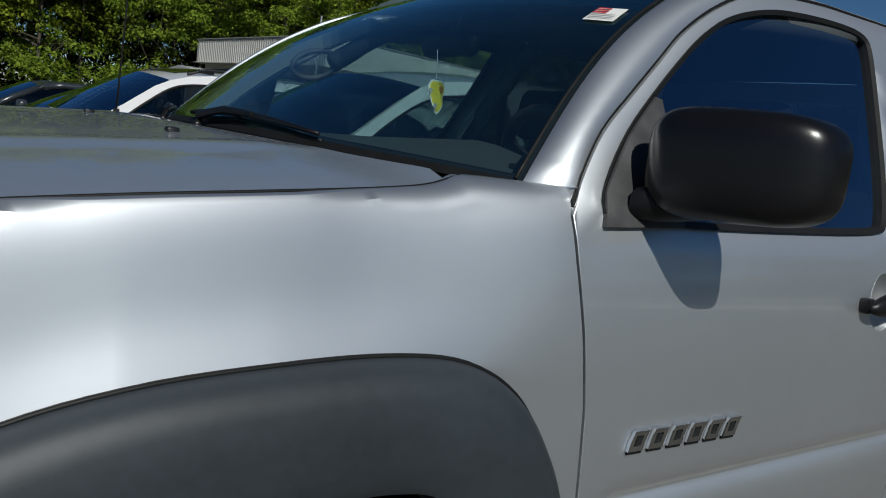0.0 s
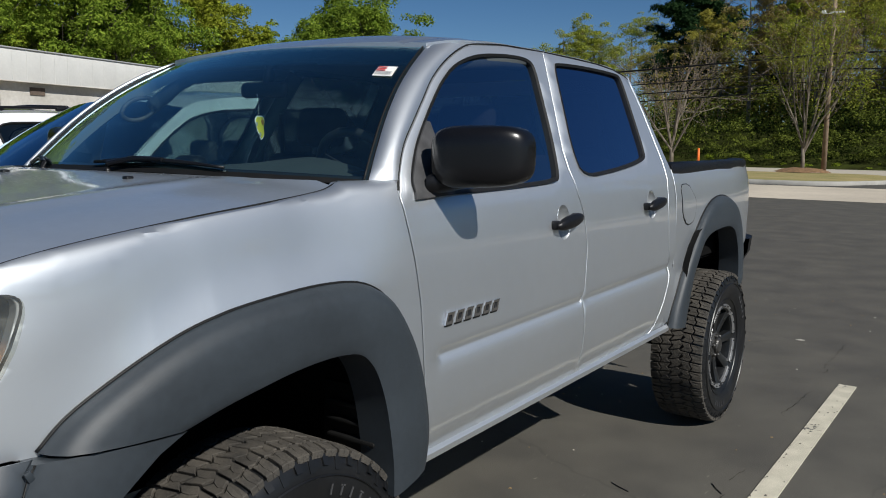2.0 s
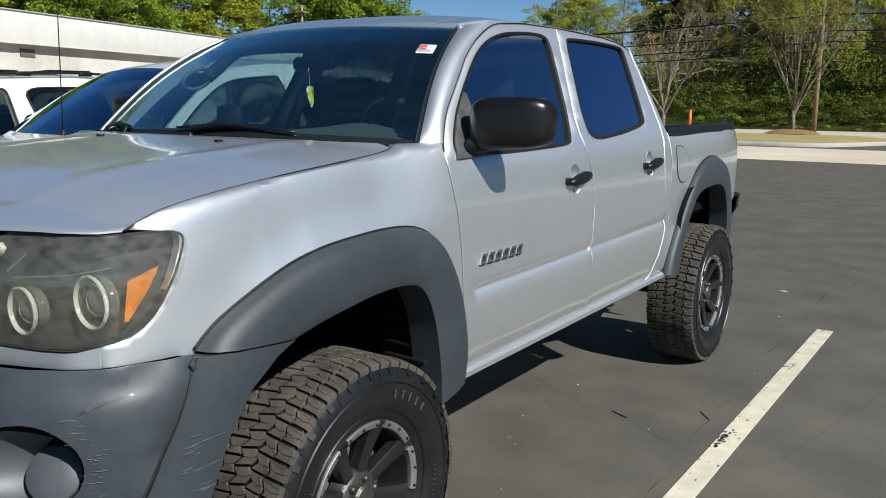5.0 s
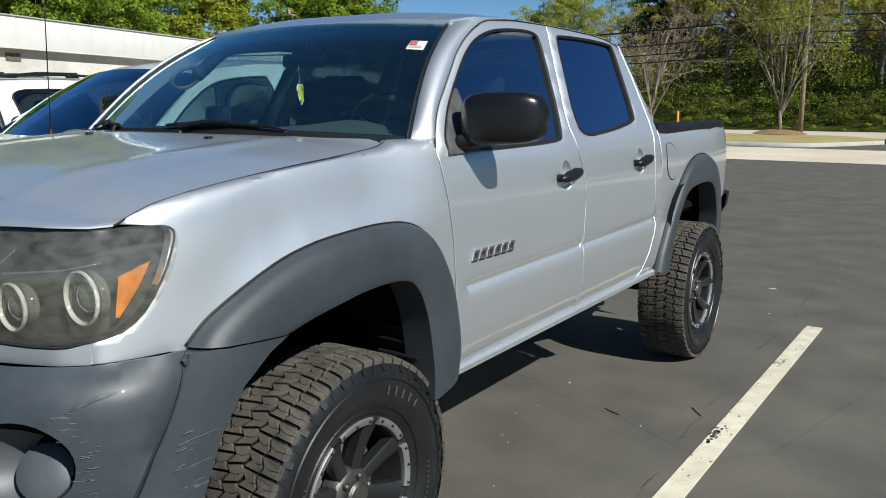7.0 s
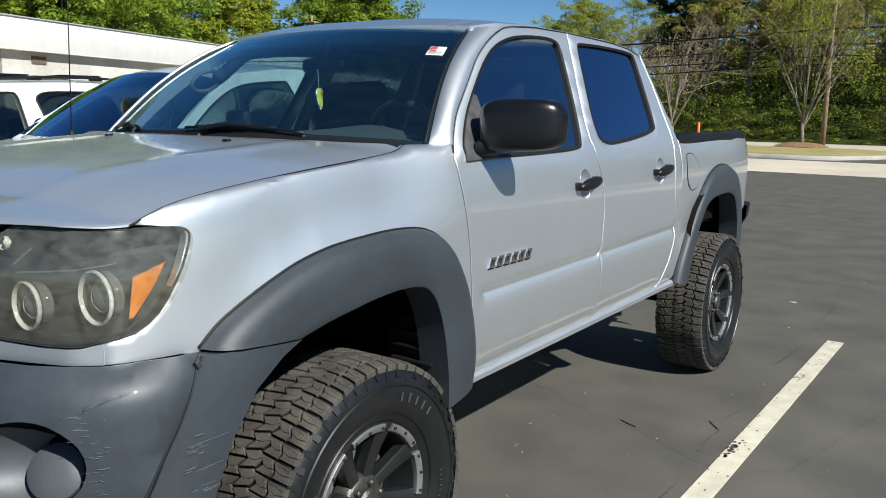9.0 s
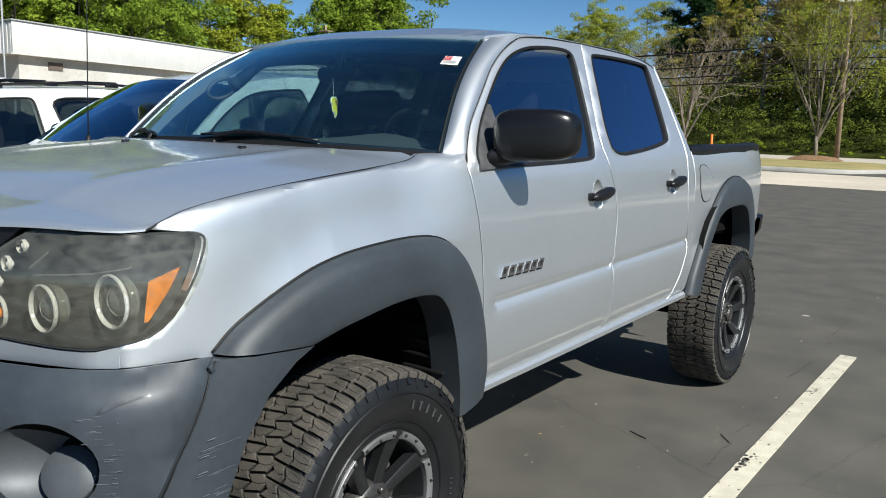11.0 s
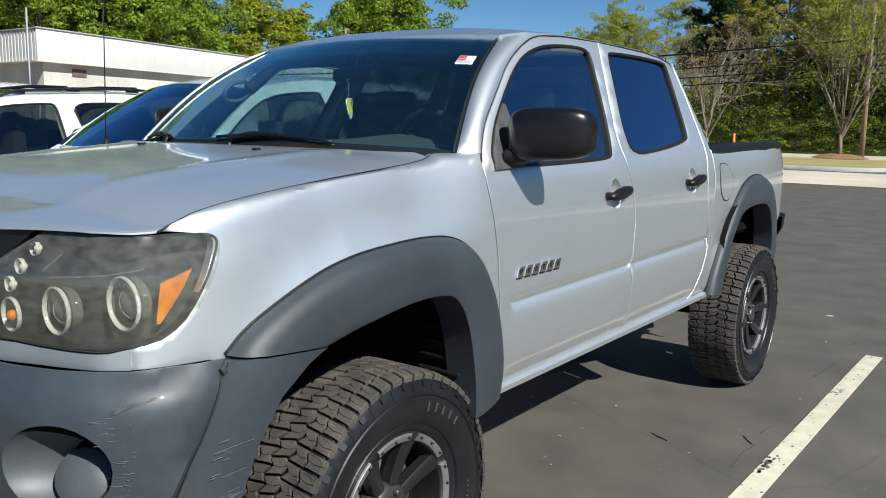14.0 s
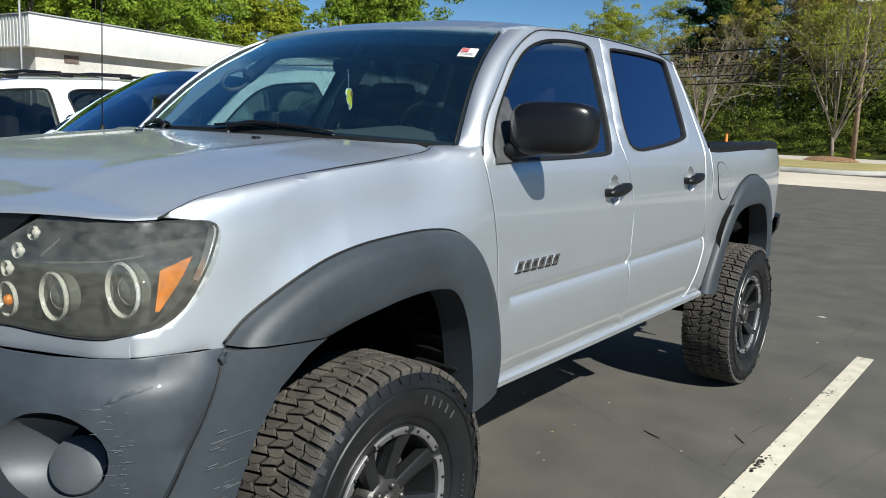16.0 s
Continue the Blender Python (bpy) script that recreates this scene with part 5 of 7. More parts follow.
both("splash_guard", mud_guard, M_TRIM, truck, "ribbed dark plastic splash guard")
bm = bmesh.new()
box(bm, 1.55, 0, 0.66, 1.75, 1.5, 0.10, 0.03)
box(bm, -0.30, 0, 0.86, 0.9, 0.66, 0.5, 0.05)
box(bm, 3.3, 0, 0.86, 1.3, 1.0, 0.2, 0.03)
part("underbody", bm, M_UNDER, truck)
for y in (-0.45, 0.45):
    bm = bmesh.new()
    box(bm, 1.7, y, 0.54, 4.4, 0.08, 0.13, 0.015)
    part("frame_rail", bm, M_UNDER, truck)
for x in (0.0, 3.246):
    bm = bmesh.new()
    tube(bm, [(x, -0.66, 0.41), (x, 0.66, 0.41)], 0.045, 14)
    bmesh.ops.create_uvsphere(bm, u_segments=16, v_segments=10, radius=0.14, matrix=Matrix.Translation((x, 0.1, 0.42)))
    part("axle", bm, M_UNDER, truck)
for y in (-0.5, 0.5):
    bm = bmesh.new()
    tube(bm, [(2.65, y, 0.56), (3.0, y, 0.47), (3.246, y, 0.45), (3.6, y, 0.50), (3.95, y, 0.58)], 0.03, 8)
    part("leaf_spring", bm, M_UNDER, truck)
    bm = bmesh.new()
    tube(bm, [(0.05, y, 0.5), (0.10, y * 0.9, 1.05)], 0.05, 12)
    part("shock_absorber", bm, M_UNDER, truck)
bm = bmesh.new()
tube(bm, [(0.9, 0.1, 0.55), (1.8, 0.2, 0.52), (2.5, 0.25, 0.52)], 0.04, 10)
part("drive_shaft", bm, M_UNDER, truck)

# door mirror
def mirror_head():
    bm = bmesh.new()
    r = bmesh.ops.create_uvsphere(bm, u_segments=40, v_segments=24, radius=1.0)
    for v in bm.verts:
        p = v.co
        q = Vector([math.copysign(abs(c) ** 0.62, c) for c in p])
        k = 1.0 / max(0.6, (abs(q.x) ** 4 + abs(q.y) ** 4 + abs(q.z) ** 4) ** 0.25)
        q = q * k
        y = -q.y
        x = q.x * (0.075 * (1 + 0.28 * q.y) if q.x < 0 else 0.05)
        z = q.z * (0.083 - 0.004 * y)
        v.co = Vector((x + 0.022 * (-q.y) + 0.012 * q.y ** 2, q.y * 0.128, z + 0.004 * y))
    bmesh.ops.translate(bm, vec=(0.638, -0.982, 1.466), verts=bm.verts[:])
    return bm


def mirror_glass():
    bm = bmesh.new()
    o = [(-0.09, -0.055), (0.09, -0.055), (0.09, 0.055), (-0.09, 0.055)]
    return panel(rounded(o), lambda y, z: Vector((0.694 + -0.18 * y, -0.984 + y, 1.470 + z)), 0.05)


def mirror_sail():
    o = [(0.488, 1.354), (0.668, 1.360), (0.672, 1.40), (0.668, 1.560), (0.655, 1.562), (0.575, 1.494), (0.500, 1.405)]
    return panel(o, lambda x, z: side(x, z) + Vector((0, -0.008, 0)), 0.03, depth=(0, 0.02, 0))


def mirror_arm():
    bm = bmesh.new()
    rows = []
    for t, y in ((0, -0.862), (0.25, -0.885), (0.6, -0.905), (1.0, -0.935)):
        zc = 1.392 + 0.02 * t
        xc = 0.592 + 0.04 * t
        hx, hz = 0.054 - 0.012 * t, 0.028 + 0.004 * t
        rows.append([bm.verts.new((xc + hx * math.copysign(abs(math.cos(a)) ** 0.6, math.cos(a)), y, zc + hz * math.copysign(abs(math.sin(a)) ** 0.6, math.sin(a)))) for a in [2 * math.pi * k / 16 for k in range(16)]])
    for a, b in zip(rows, rows[1:]):
        for k in range(16):
            bm.faces.new((a[k], a[(k + 1) % 16], b[(k + 1) % 16], b[k]))
    bm.faces.new(rows[-1])
    bmesh.ops.recalc_face_normals(bm, faces=bm.faces[:])
    return bm


for flip in (False, True):
    fl = mirror_y if flip else (lambda b: b)
    mh = part("door_mirror", fl(mirror_head()), M_MIRROR, truck, "matt black door mirror housing")
    part("mirror_glass", fl(mirror_glass()), M_CHROME, mh, "mirror glass")
    part("mirror_arm", fl(mirror_arm()), M_BLACK, mh)
    part("mirror_sail", fl(mirror_sail()), M_GREYPLASTIC, mh, "weathered grey plastic sail panel")

# badge: slanted chrome shapes on a dark backing
for k in range(6):
    x0 = 0.584 + 0.0485 * k
    o = [(x0, 1.002), (x0 + 0.034, 1.002), (x0 + 0.044, 1.036), (x0 + 0.010, 1.036)]
    cx, cz = sum(p[0] for p in o) / 4, 1.019
    hole = [(cx + (a - cx) * 0.5, cz + (b - cz) * 0.5) for a, b in o]
    part("badge_backing", panel([(a + 0.002, b - 0.006) for a, b in o], lambda x, z: side(x, z) + Vector((0, -0.003, 0)), 0.02, (), (0, 0.003, 0)), M_TRIM, truck, "black underside of the badge", smooth=False)
    part("badge_shape", panel(o, lambda x, z: side(x, z) + Vector((0, -0.007, 0)) - Vector((0, 0.002, 0)) * (z > 1.03), 0.02, [hole], (0, 0.006, 0)), M_CHROME, truck, "chrome slanted badge shape", smooth=False)

# windscreen wipers and scuttle
def scuttle():
    bm = bmesh.new()
    vs = [i / 20 for i in range(-20, 21)]
    rows = []
    for v in vs:
        e = wind_edge(0.02, v)
        xr = 0.262 - 0.16 * (1 - v * v)
        zb = bonnet_z(xr - 0.02, v * 0.78)
        rows.append([bm.verts.new((xr - 0.03, e.y * 0.985, zb - 0.016)), bm.verts.new((xr + 0.01, e.y * 0.99, zb - 0.026)), bm.verts.new((e.x - 0.012, e.y, e.z - 0.028)), bm.verts.new((e.x + 0.004, e.y, e.z - 0.003))])
    for a, b in zip(rows, rows[1:]):
        for k in range(3):
            bm.faces.new((a[k], a[k + 1], b[k + 1], b[k]))
    bmesh.ops.recalc_face_normals(bm, faces=bm.faces[:])
    return bm


part("scuttle_panel", scuttle(), M_BLACK, truck, "black plastic scuttle below the windscreen")


def wiper(v0, v1, pivot, grip):
    """A blade along the foot of the glass and the arm that holds it."""
    def at(v, u, lift):
        return wind_edge(u, v) + Vector((-lift * 0.65, 0, lift))
    bm = bmesh.new()
    pts = [at(v0 + (v1 - v0) * i / 10, 0.005 + 0.022 * math.sin(math.pi * i / 10), 0.008) for i in range(11)]
    tube(bm, pts[:6], 0.005, 6, 0.0085)
    tube(bm, pts[5:], 0.0085, 6, 0.004)
    tube(bm, [p + Vector((0.008, 0, -0.012)) for p in pts], 0.005, 5)
    w = part("wiper", bm, M_BLACK, truck, "black windscreen wiper")
    bm = bmesh.new()
    tube(bm, [at(pivot, -0.03, 0.000), at(pivot, -0.01, 0.012), at((pivot + grip) / 2, 0.015, 0.018), at(grip, 0.02, 0.014)], 0.011, 8, 0.006)
    bmesh.ops.create_uvsphere(bm, u_segments=12, v_segments=8, radius=0.012, matrix=Matrix.Translation(at(pivot, -0.03, 0.0)))
    part("wiper_arm", bm, M_BLACK, w)


wiper(0.13, -0.52, 0.02, -0.25)
wiper(0.985, 0.55, 0.60, 0.78)
for y in (-0.30, 0.30):
    bm = bmesh.new()
    x = 0.02
    box(bm, x, y, bonnet_z(x, y) + 0.003, 0.022, 0.022, 0.009, 0.004)
    part("washer_nozzle", bm, M_BLACK, truck)
bm = bmesh.new()
tube(bm, [(0.214, 0.84, 1.36), (0.214, 0.84, 1.41)], 0.014, 10, 0.008)
tube(bm, [(0.214, 0.84, 1.41), (0.224, 0.84, 1.80), (0.234, 0.84, 2.20)], 0.0028, 6, 0.0016)
part("antenna", bm, M_TRIM, truck, "thin black whip antenna")

# fuel flap
FLAP = [(2.530, 1.311), (2.635, 1.313), (2.694, 1.268), (2.735, 1.226), (2.727, 1.162), (2.681, 1.127), (2.605, 1.124), (2.545, 1.172), (2.532, 1.24)]
def flap():
    o = FLAP
    return panel(rounded(o, rounds=1), lambda x, z: side(x, z) + Vector((0, -0.0035, 0)), 0.04, depth=(0, 0.006, 0))


part("fuel_flap", flap(), M_SILVER, truck)
bm = bmesh.new()
pts = resample(rounded([(2.634 + (x - 2.634) * 1.035, 1.218 + (z - 1.218) * 1.04) for x, z in FLAP], rounds=1), 0.02)
tube(bm, [side(p[0], p[1]) + Vector((0, -0.001, 0)) for p in pts] + [side(pts[0][0], pts[0][1])], 0.0018, 5)
part("fuel_flap_gap", bm, M_TRIM, truck)

# bed rails, floor, tailgate, lamps, rear bumper
def rail_cap():
    bm = bmesh.new()
    xs = [2.455, 2.47, 2.9, 3.4, 3.75, 3.88, 3.95, 3.985, 4.0]
    rows = []
    for i, x in enumerate(xs):
        y = side(x, 1.385).y
        e = 0.0 if 0 < i < len(xs) - 1 else 0.012
        rows.append([bm.verts.new((x, y + a, 1.383 + b - (e if b > 0.01 else 0))) for a, b in ((-0.006, -0.022), (-0.008, 0.012), (0.002, 0.028), (0.03, 0.034), (0.07, 0.032), (0.082, 0.02), (0.082, -0.03))])
    for a, b in zip(rows, rows[1:]):
        for k in range(6):
            bm.faces.new((a[k], a[k + 1], b[k + 1], b[k]))
    bm.faces.new(rows[0])
    bm.faces.new(rows[-1])
    bmesh.ops.recalc_face_normals(bm, faces=bm.faces[:])
    return bm


both("bed_rail_cap", rail_cap, M_BLACK, truck, "black plastic bed rail cap")
bm = bmesh.new()
box(bm, 3.22, 0, 0.90, 1.55, 1.5, 0.04)
box(bm, 2.475, 0, 1.12, 0.03, 1.5, 0.5, 0.008)
for y in (-0.76, 0.76):
    box(bm, 3.22, y, 1.13, 1.5, 0.02, 0.46)
part("bed_liner", bm, M_UNDER, truck, "black bed liner")
bm = bmesh.new()
box(bm, 3.99, 0, 1.13, 0.06, 1.38, 0.5, 0.02)
part("tailgate", bm, M_SILVER, truck)
for y in (-0.755, 0.755):
    bm = bmesh.new()
    box(bm, 3.975, y * 0.94, 1.10, 0.05, 0.10, 0.38, 0.02)
    part("tail_lamp", bm, M_REDLENS, truck, "red tail lamp")
bm = bmesh.new()
pts = [(3.90, -0.835, 0.935), (3.94, -0.838, 0.94), (4.0, -0.825, 0.945), (4.07, -0.78, 0.945), (4.12, -0.6, 0.945), (4.12, 0.6, 0.945), (4.09, 0.80, 0.945), (4.02, 0.875, 0.945), (3.87, 0.885, 0.93)]
rows = []
for x, y, z in pts:
    e = 1.0 if x > 3.85 else 0.9
    rows.append([bm.verts.new((x, y, z)), bm.verts.new((x, y * 0.99, z - 0.08 * e)), bm.verts.new((x - 0.02, y * 0.92, z - 0.19 * e)), bm.verts.new((x - 0.08, y * 0.87, z - 0.20 * e)), bm.verts.new((x - 0.10, y * 0.9, z))])
for a, b in zip(rows, rows[1:]):
    for k in range(5):
        bm.faces.new((a[k], a[(k + 1) % 5], b[(k + 1) % 5], b[k]))
bmesh.ops.recalc_face_normals(bm, faces=bm.faces[:])
part("rear_bumper", bm, M_BLACK, truck, "black rear bumper")
bm = bmesh.new()
box(bm, 3.72, -0.77, 0.77, 0.012, 0.16, 0.22, 0.004)
part("mud_flap", bm, M_UNDER, truck)

# cabin
bm = bmesh.new()
rows = []
for v in [i / 12 for i in range(-12, 13)]:
    e = wind_edge(0.02, v * 0.97)
    hump = 0.05 * math.exp(-((v + 0.5) / 0.28) ** 2)
    rows.append([bm.verts.new(p) for p in ((e.x + 0.01, e.y, e.z - 0.03), (e.x + 0.14, e.y, e.z - 0.012 + hump * 0.3), (0.60, e.y, 1.405 + hump), (0.68, e.y, 1.385 + hump * 0.7), (0.72, e.y, 1.30), (0.76, e.y, 0.95))])
for a, b in zip(rows, rows[1:]):
    for k in range(5):
        bm.faces.new((a[k], a[k + 1], b[k + 1], b[k]))
bmesh.ops.recalc_face_normals(bm, faces=bm.faces[:])
dash = part("dashboard", bm, M_DASH, truck, "grey moulded dashboard")
bm = bmesh.new()
e = wind_edge(0.15, -0.80)
box(bm, 0.50, -0.66, 1.418, 0.03, 0.06, 0.014, 0.004)
part("dash_vent", bm, M_TRIM, dash)
bm = bmesh.new()
ringc, n = Vector((0.86, -0.38, 1.37)), 28
tilt = Matrix.Rotation(radians(62), 3, "Y")
pts = [ringc + tilt @ Vector((0.185 * math.cos(2 * math.pi * k / n), 0.185 * math.sin(2 * math.pi * k / n), 0)) for k in range(n + 1)]
tube(bm, pts, 0.016, 8, caps=False)
for a in (0, 120, 240):
    tube(bm, [ringc, ringc + tilt @ Vector((0.18 * math.cos(radians(a)), 0.18 * math.sin(radians(a)), 0))], 0.018, 6)
part("steering_wheel", bm, M_DASH2, truck, "dark grey steering wheel")
for x, ys in ((1.35, (-0.38, 0.38)), (2.15, (-0.45, 0.05, 0.45))):
    for y in ys:
        bm = bmesh.new()
        box(bm, x, y, 1.12, 0.14, 0.50 if x < 2 else 0.44, 0.66, 0.05, Matrix.Rotation(radians(14), 4, "Y"), 3)
        box(bm, x - 0.28, y, 0.88, 0.5, 0.5 if x < 2 else 0.44, 0.14, 0.05, segs=3)
        st = part("seat", bm, M_SEAT, truck, "dark cloth seat")
        bm = bmesh.new()
        box(bm, x + 0.115, y, 1.56, 0.09, 0.25, 0.17, 0.04, Matrix.Rotation(radians(10), 4, "Y"), 3)
        for s in (-0.05, 0.05):
            tube(bm, [(x + 0.09, y + s, 1.40), (x + 0.11, y + s, 1.5)], 0.006, 6)
        part("headrest", bm, M_SEAT, st)
bm = bmesh.new()
box(bm, 1.45, 0, 0.72, 1.9, 1.6, 0.03)
box(bm, 2.40, 0, 1.05, 0.03, 1.6, 0.7)
part("cabin_floor", bm, M_UNDER, truck)
bm = bmesh.new()
grid(bm, lambda x, y: (x, y, roof_z(x, y) - 0.035), [0.95, 1.2, 1.6, 2.0, 2.33], [-0.6, -0.3, 0, 0.3, 0.6])
part("headliner", bm, M_PILLARTRIM, truck)
for s in (-1, 1):
    bm = bmesh.new()
    grid(bm, lambda u, k: wind_edge(u, s * (0.995 - 0.012 * (k > 0) - (0.035 if s > 0 else 0.025) * (k == 2))) + Vector(((0.012, 0.03, 0.07)[int(k)], 0, (-0.012, -0.014, -0.03)[int(k)])), [i / 12 for i in range(13)], range(3))
    part("front_pillar_trim", bm, M_SHADETRIM, truck, "moulded pillar trim, shade put into its grey")
    bm = bmesh.new()
    tube(bm, [(x, s * 0.64, z) for x, z in ((0.79, 1.63), (0.851, 1.672), (0.886, 1.70), (0.93, 1.73), (0.975, 1.752), (1.04, 1.763), (1.104, 1.770), (1.276, 1.786), (1.42, 1.79))], 0.03, 8)
    part("door_header_trim", bm, M_SHADETRIM, truck, "headlining edge above the door, shade put into its colour")
bm = bmesh.new()
tube(bm, [Vector((0.738, 0.652, 1.618)) + Vector((0.074, -0.004, 0.018)) * math.cos(2 * math.pi * k / 24) + Vector((0.006, 0.008, -0.040)) * math.sin(2 * math.pi * k / 24) for k in range(25)], 0.0085, 8, caps=False)
part("grab_handle", bm, M_GREYPLASTIC, truck, "grey grab handle on the pillar")
for s in (-1, 1):
    bm = bmesh.new()
    tube(bm, [(1.56, s * 0.62, 1.80), (1.47, s * 0.73, 1.55), (1.47, s * 0.80, 1.38), (1.49, s * 0.80, 0.8)], 0.035, 8)
    tube(bm, [(2.36, s * 0.60, 1.78), (2.40, s * 0.74, 1.40)], 0.05, 8)
    part("pillar_trim", bm, M_PILLARTRIM, truck)
    bm = bmesh.new()
    box(bm, 1.4, s * 0.835, 1.05, 1.85, 0.03, 0.62)
    part("door_card", bm, M_DASH2, truck)
    bm = bmesh.new()
    tube(bm, [(1.50, s * 0.66, 1.62), (1.46, s * 0.62, 1.2)], 0.012, 6)
    part("seat_belt", bm, M_SEAT, truck)
rv = bmesh.new()
box(rv, 0.775, 0.0, 1.675, 0.035, 0.22, 0.055, 0.02, segs=3)
tube(rv, [(0.78, 0, 1.68), (0.80, 0, 1.77)], 0.012, 8)
part("rear_view_mirror", rv, M_TRIM, truck, "black rear-view mirror")
for s in (-1, 1):
    bm = bmesh.new()
    box(bm, 0.99, s * 0.33, 1.79, 0.16, 0.42, 0.02, 0.008, Matrix.Rotation(radians(-14), 4, "Y"))
    part("sun_visor", bm, M_DASH, truck)

# inspection sticker inside the glass
def on_screen(a, b, off=0.004):
    return wind_edge(0.655 + 0.095 * b, -0.952 + 0.088 * a) + Vector((off * 0.6, 0, -off))


stk = part("windscreen_sticker", panel([(0, 0), (1, 0), (1, 1), (0, 1)], lambda a, b: on_screen(1 - a, b, -0.003), 0.3), M_PAPER, truck, "white paper sticker with red bars")
for k in range(3):
    z = 0.48 + k * 0.17
    part("red_bar", panel([(0.05, z), (0.52, z), (0.52, z + 0.08), (0.05, z + 0.08)], lambda a, b: on_screen(1 - a, b, -0.005), 0.3), M_RED, stk, "red printed bar")
for k in range(3):
    z = 0.12 + k * 0.12
    part("grey_bar", panel([(0.08, z), (0.9, z), (0.9, z + 0.05), (0.08, z + 0.05)], lambda a, b: on_screen(1 - a, b, -0.005), 0.3), M_GREYINK, stk, "grey printed bar")


# the yellow air freshener on its string
toy = root("air_freshener", "yellow car-shaped card air freshener hanging from the rear-view mirror", "air freshener", pose(0.750, 0.0, 1.549, 0, -8, 20))


def flat_shape(o, thick, y0, holes=()):
    return panel(o, lambda a, b: Vector((a, y0, b)), 0.006, holes, (0, thick, 0))


car_o = [(-0.030, -0.012), (-0.034, 0.008), (-0.024, 0.018), (-0.015, 0.034), (0.006, 0.036), (0.016, 0.020), (0.034, 0.014), (0.038, -0.004), (0.034, -0.014)]
m_t = Matrix.Rotation(radians(62), 4, "Y")
for name, o, mat, y0, lab in (("card_border", [(p[0] * 1.12, 0.008 + (p[1] - 0.008) * 1.14) for p in rounded(car_o)], M_PAPER, 0.0005, "white card border"),
                              ("card", rounded(car_o), M_YELLOW, -0.001, "yellow card"),
                              ("window_print", rounded([(-0.012, 0.016), (-0.008, 0.030), (0.004, 0.031), (0.010, 0.018)]), M_ORANGE, -0.0025, "orange printed window"),
                              ("wheel_print", rounded([(-0.026, -0.017), (-0.014, -0.017), (-0.014, -0.005), (-0.026, -0.005)]), M_GREYINK, -0.0025, "grey printed wheel"),
                              ("wheel_print", rounded([(0.013, -0.017), (0.025, -0.017), (0.025, -0.005), (0.013, -0.005)]), M_GREYINK, -0.0025, "grey printed wheel")):
    bm = flat_shape([(p[0] * 1.1, (p[1] - 0.008) * 1.15 + 0.008) for p in o], 0.002, y0)
    bmesh.ops.transform(bm, matrix=m_t, verts=bm.verts[:])
    part(name, bm, mat, toy, lab)
bm = bmesh.new()
tube(bm, [(0.0, 0, 0.036), (0.004, 0, 0.07), (0.0, 0, 0.11)], 0.0008, 5)
part("string", bm, M_PAPER, toy, "white string")


# scuffs on the bumper and its corner
rs = random.Random(3)
for k in range(58):
    bm = bmesh.new()
    if k < 34:
        s0, z0, ln = bump_acc[3] + 0.012 + rs.gauss(0, 0.009), 0.915 - 0.0062 * k + rs.uniform(-0.008, 0.008), rs.choice((0.004, 0.006, 0.01, 0.012, 0.018, 0.035))
        if k < 10:
            s0 += 0.02 + rs.uniform(-0.01, 0.02)
        pts = [on_bumper(s0 + ln * i / 3, z0 + 0.0006 * i * rs.uniform(-1, 1)) + Vector((-0.0012, -0.0012, 0)) for i in range(4)]
    else:
        i0 = 0.25 + 0.5 * rs.random()
        x0, z0, ln = -0.655 + rs.uniform(-0.03, 0.03), rs.choice((0.83, 0.80, 0.755, 0.72, 0.70, 0.69, 0.66, 0.64)) + rs.uniform(-0.012, 0.012), rs.choice((0.012, 0.02, 0.03, 0.05, 0.13))
        x0 = min(x0, -0.60 + 0.30 * (z0 - 0.66) - 0.012)
        ln = min(ln, -0.60 + 0.30 * (z0 - 0.66) - x0)
        pts = [Vector((x0 + ln * i / 3, -0.9435 - 0.002 * i, z0 + 0.0012 * i)) for i in range(4)]
    tube(bm, pts, rs.uniform(0.00015, 0.0006), 4)
    part("scuff", bm, M_SCUFF, bumper if k < 34 else truck, "pale scratch mark")
# a curved scrape on the bumper's swelling
for k in range(6):
    bm = bmesh.new()
    a, b = rs.uniform(0, 0.25), rs.uniform(0.7, 1.0)
    us = [a + (b - a) * i / 7 for i in range(8)]
    tube(bm, [on_bumper(0.262 - 0.095 * u, 0.922 + 0.024 * math.sin(2.1 * u) - 0.0016 * k) + Vector((-0.0012, -0.0012, 0)) for u in us], rs.uniform(0.0002, 0.0005), 4)
    part("scuff", bm, M_SCUFF, bumper, "pale curved scrape")
# ---- parked cars beside the truck ----
def lean(shell, z):
    """How far out a car's side stands at height z."""
    return shell["half"] - shell["slope"] * (z - 1.22)


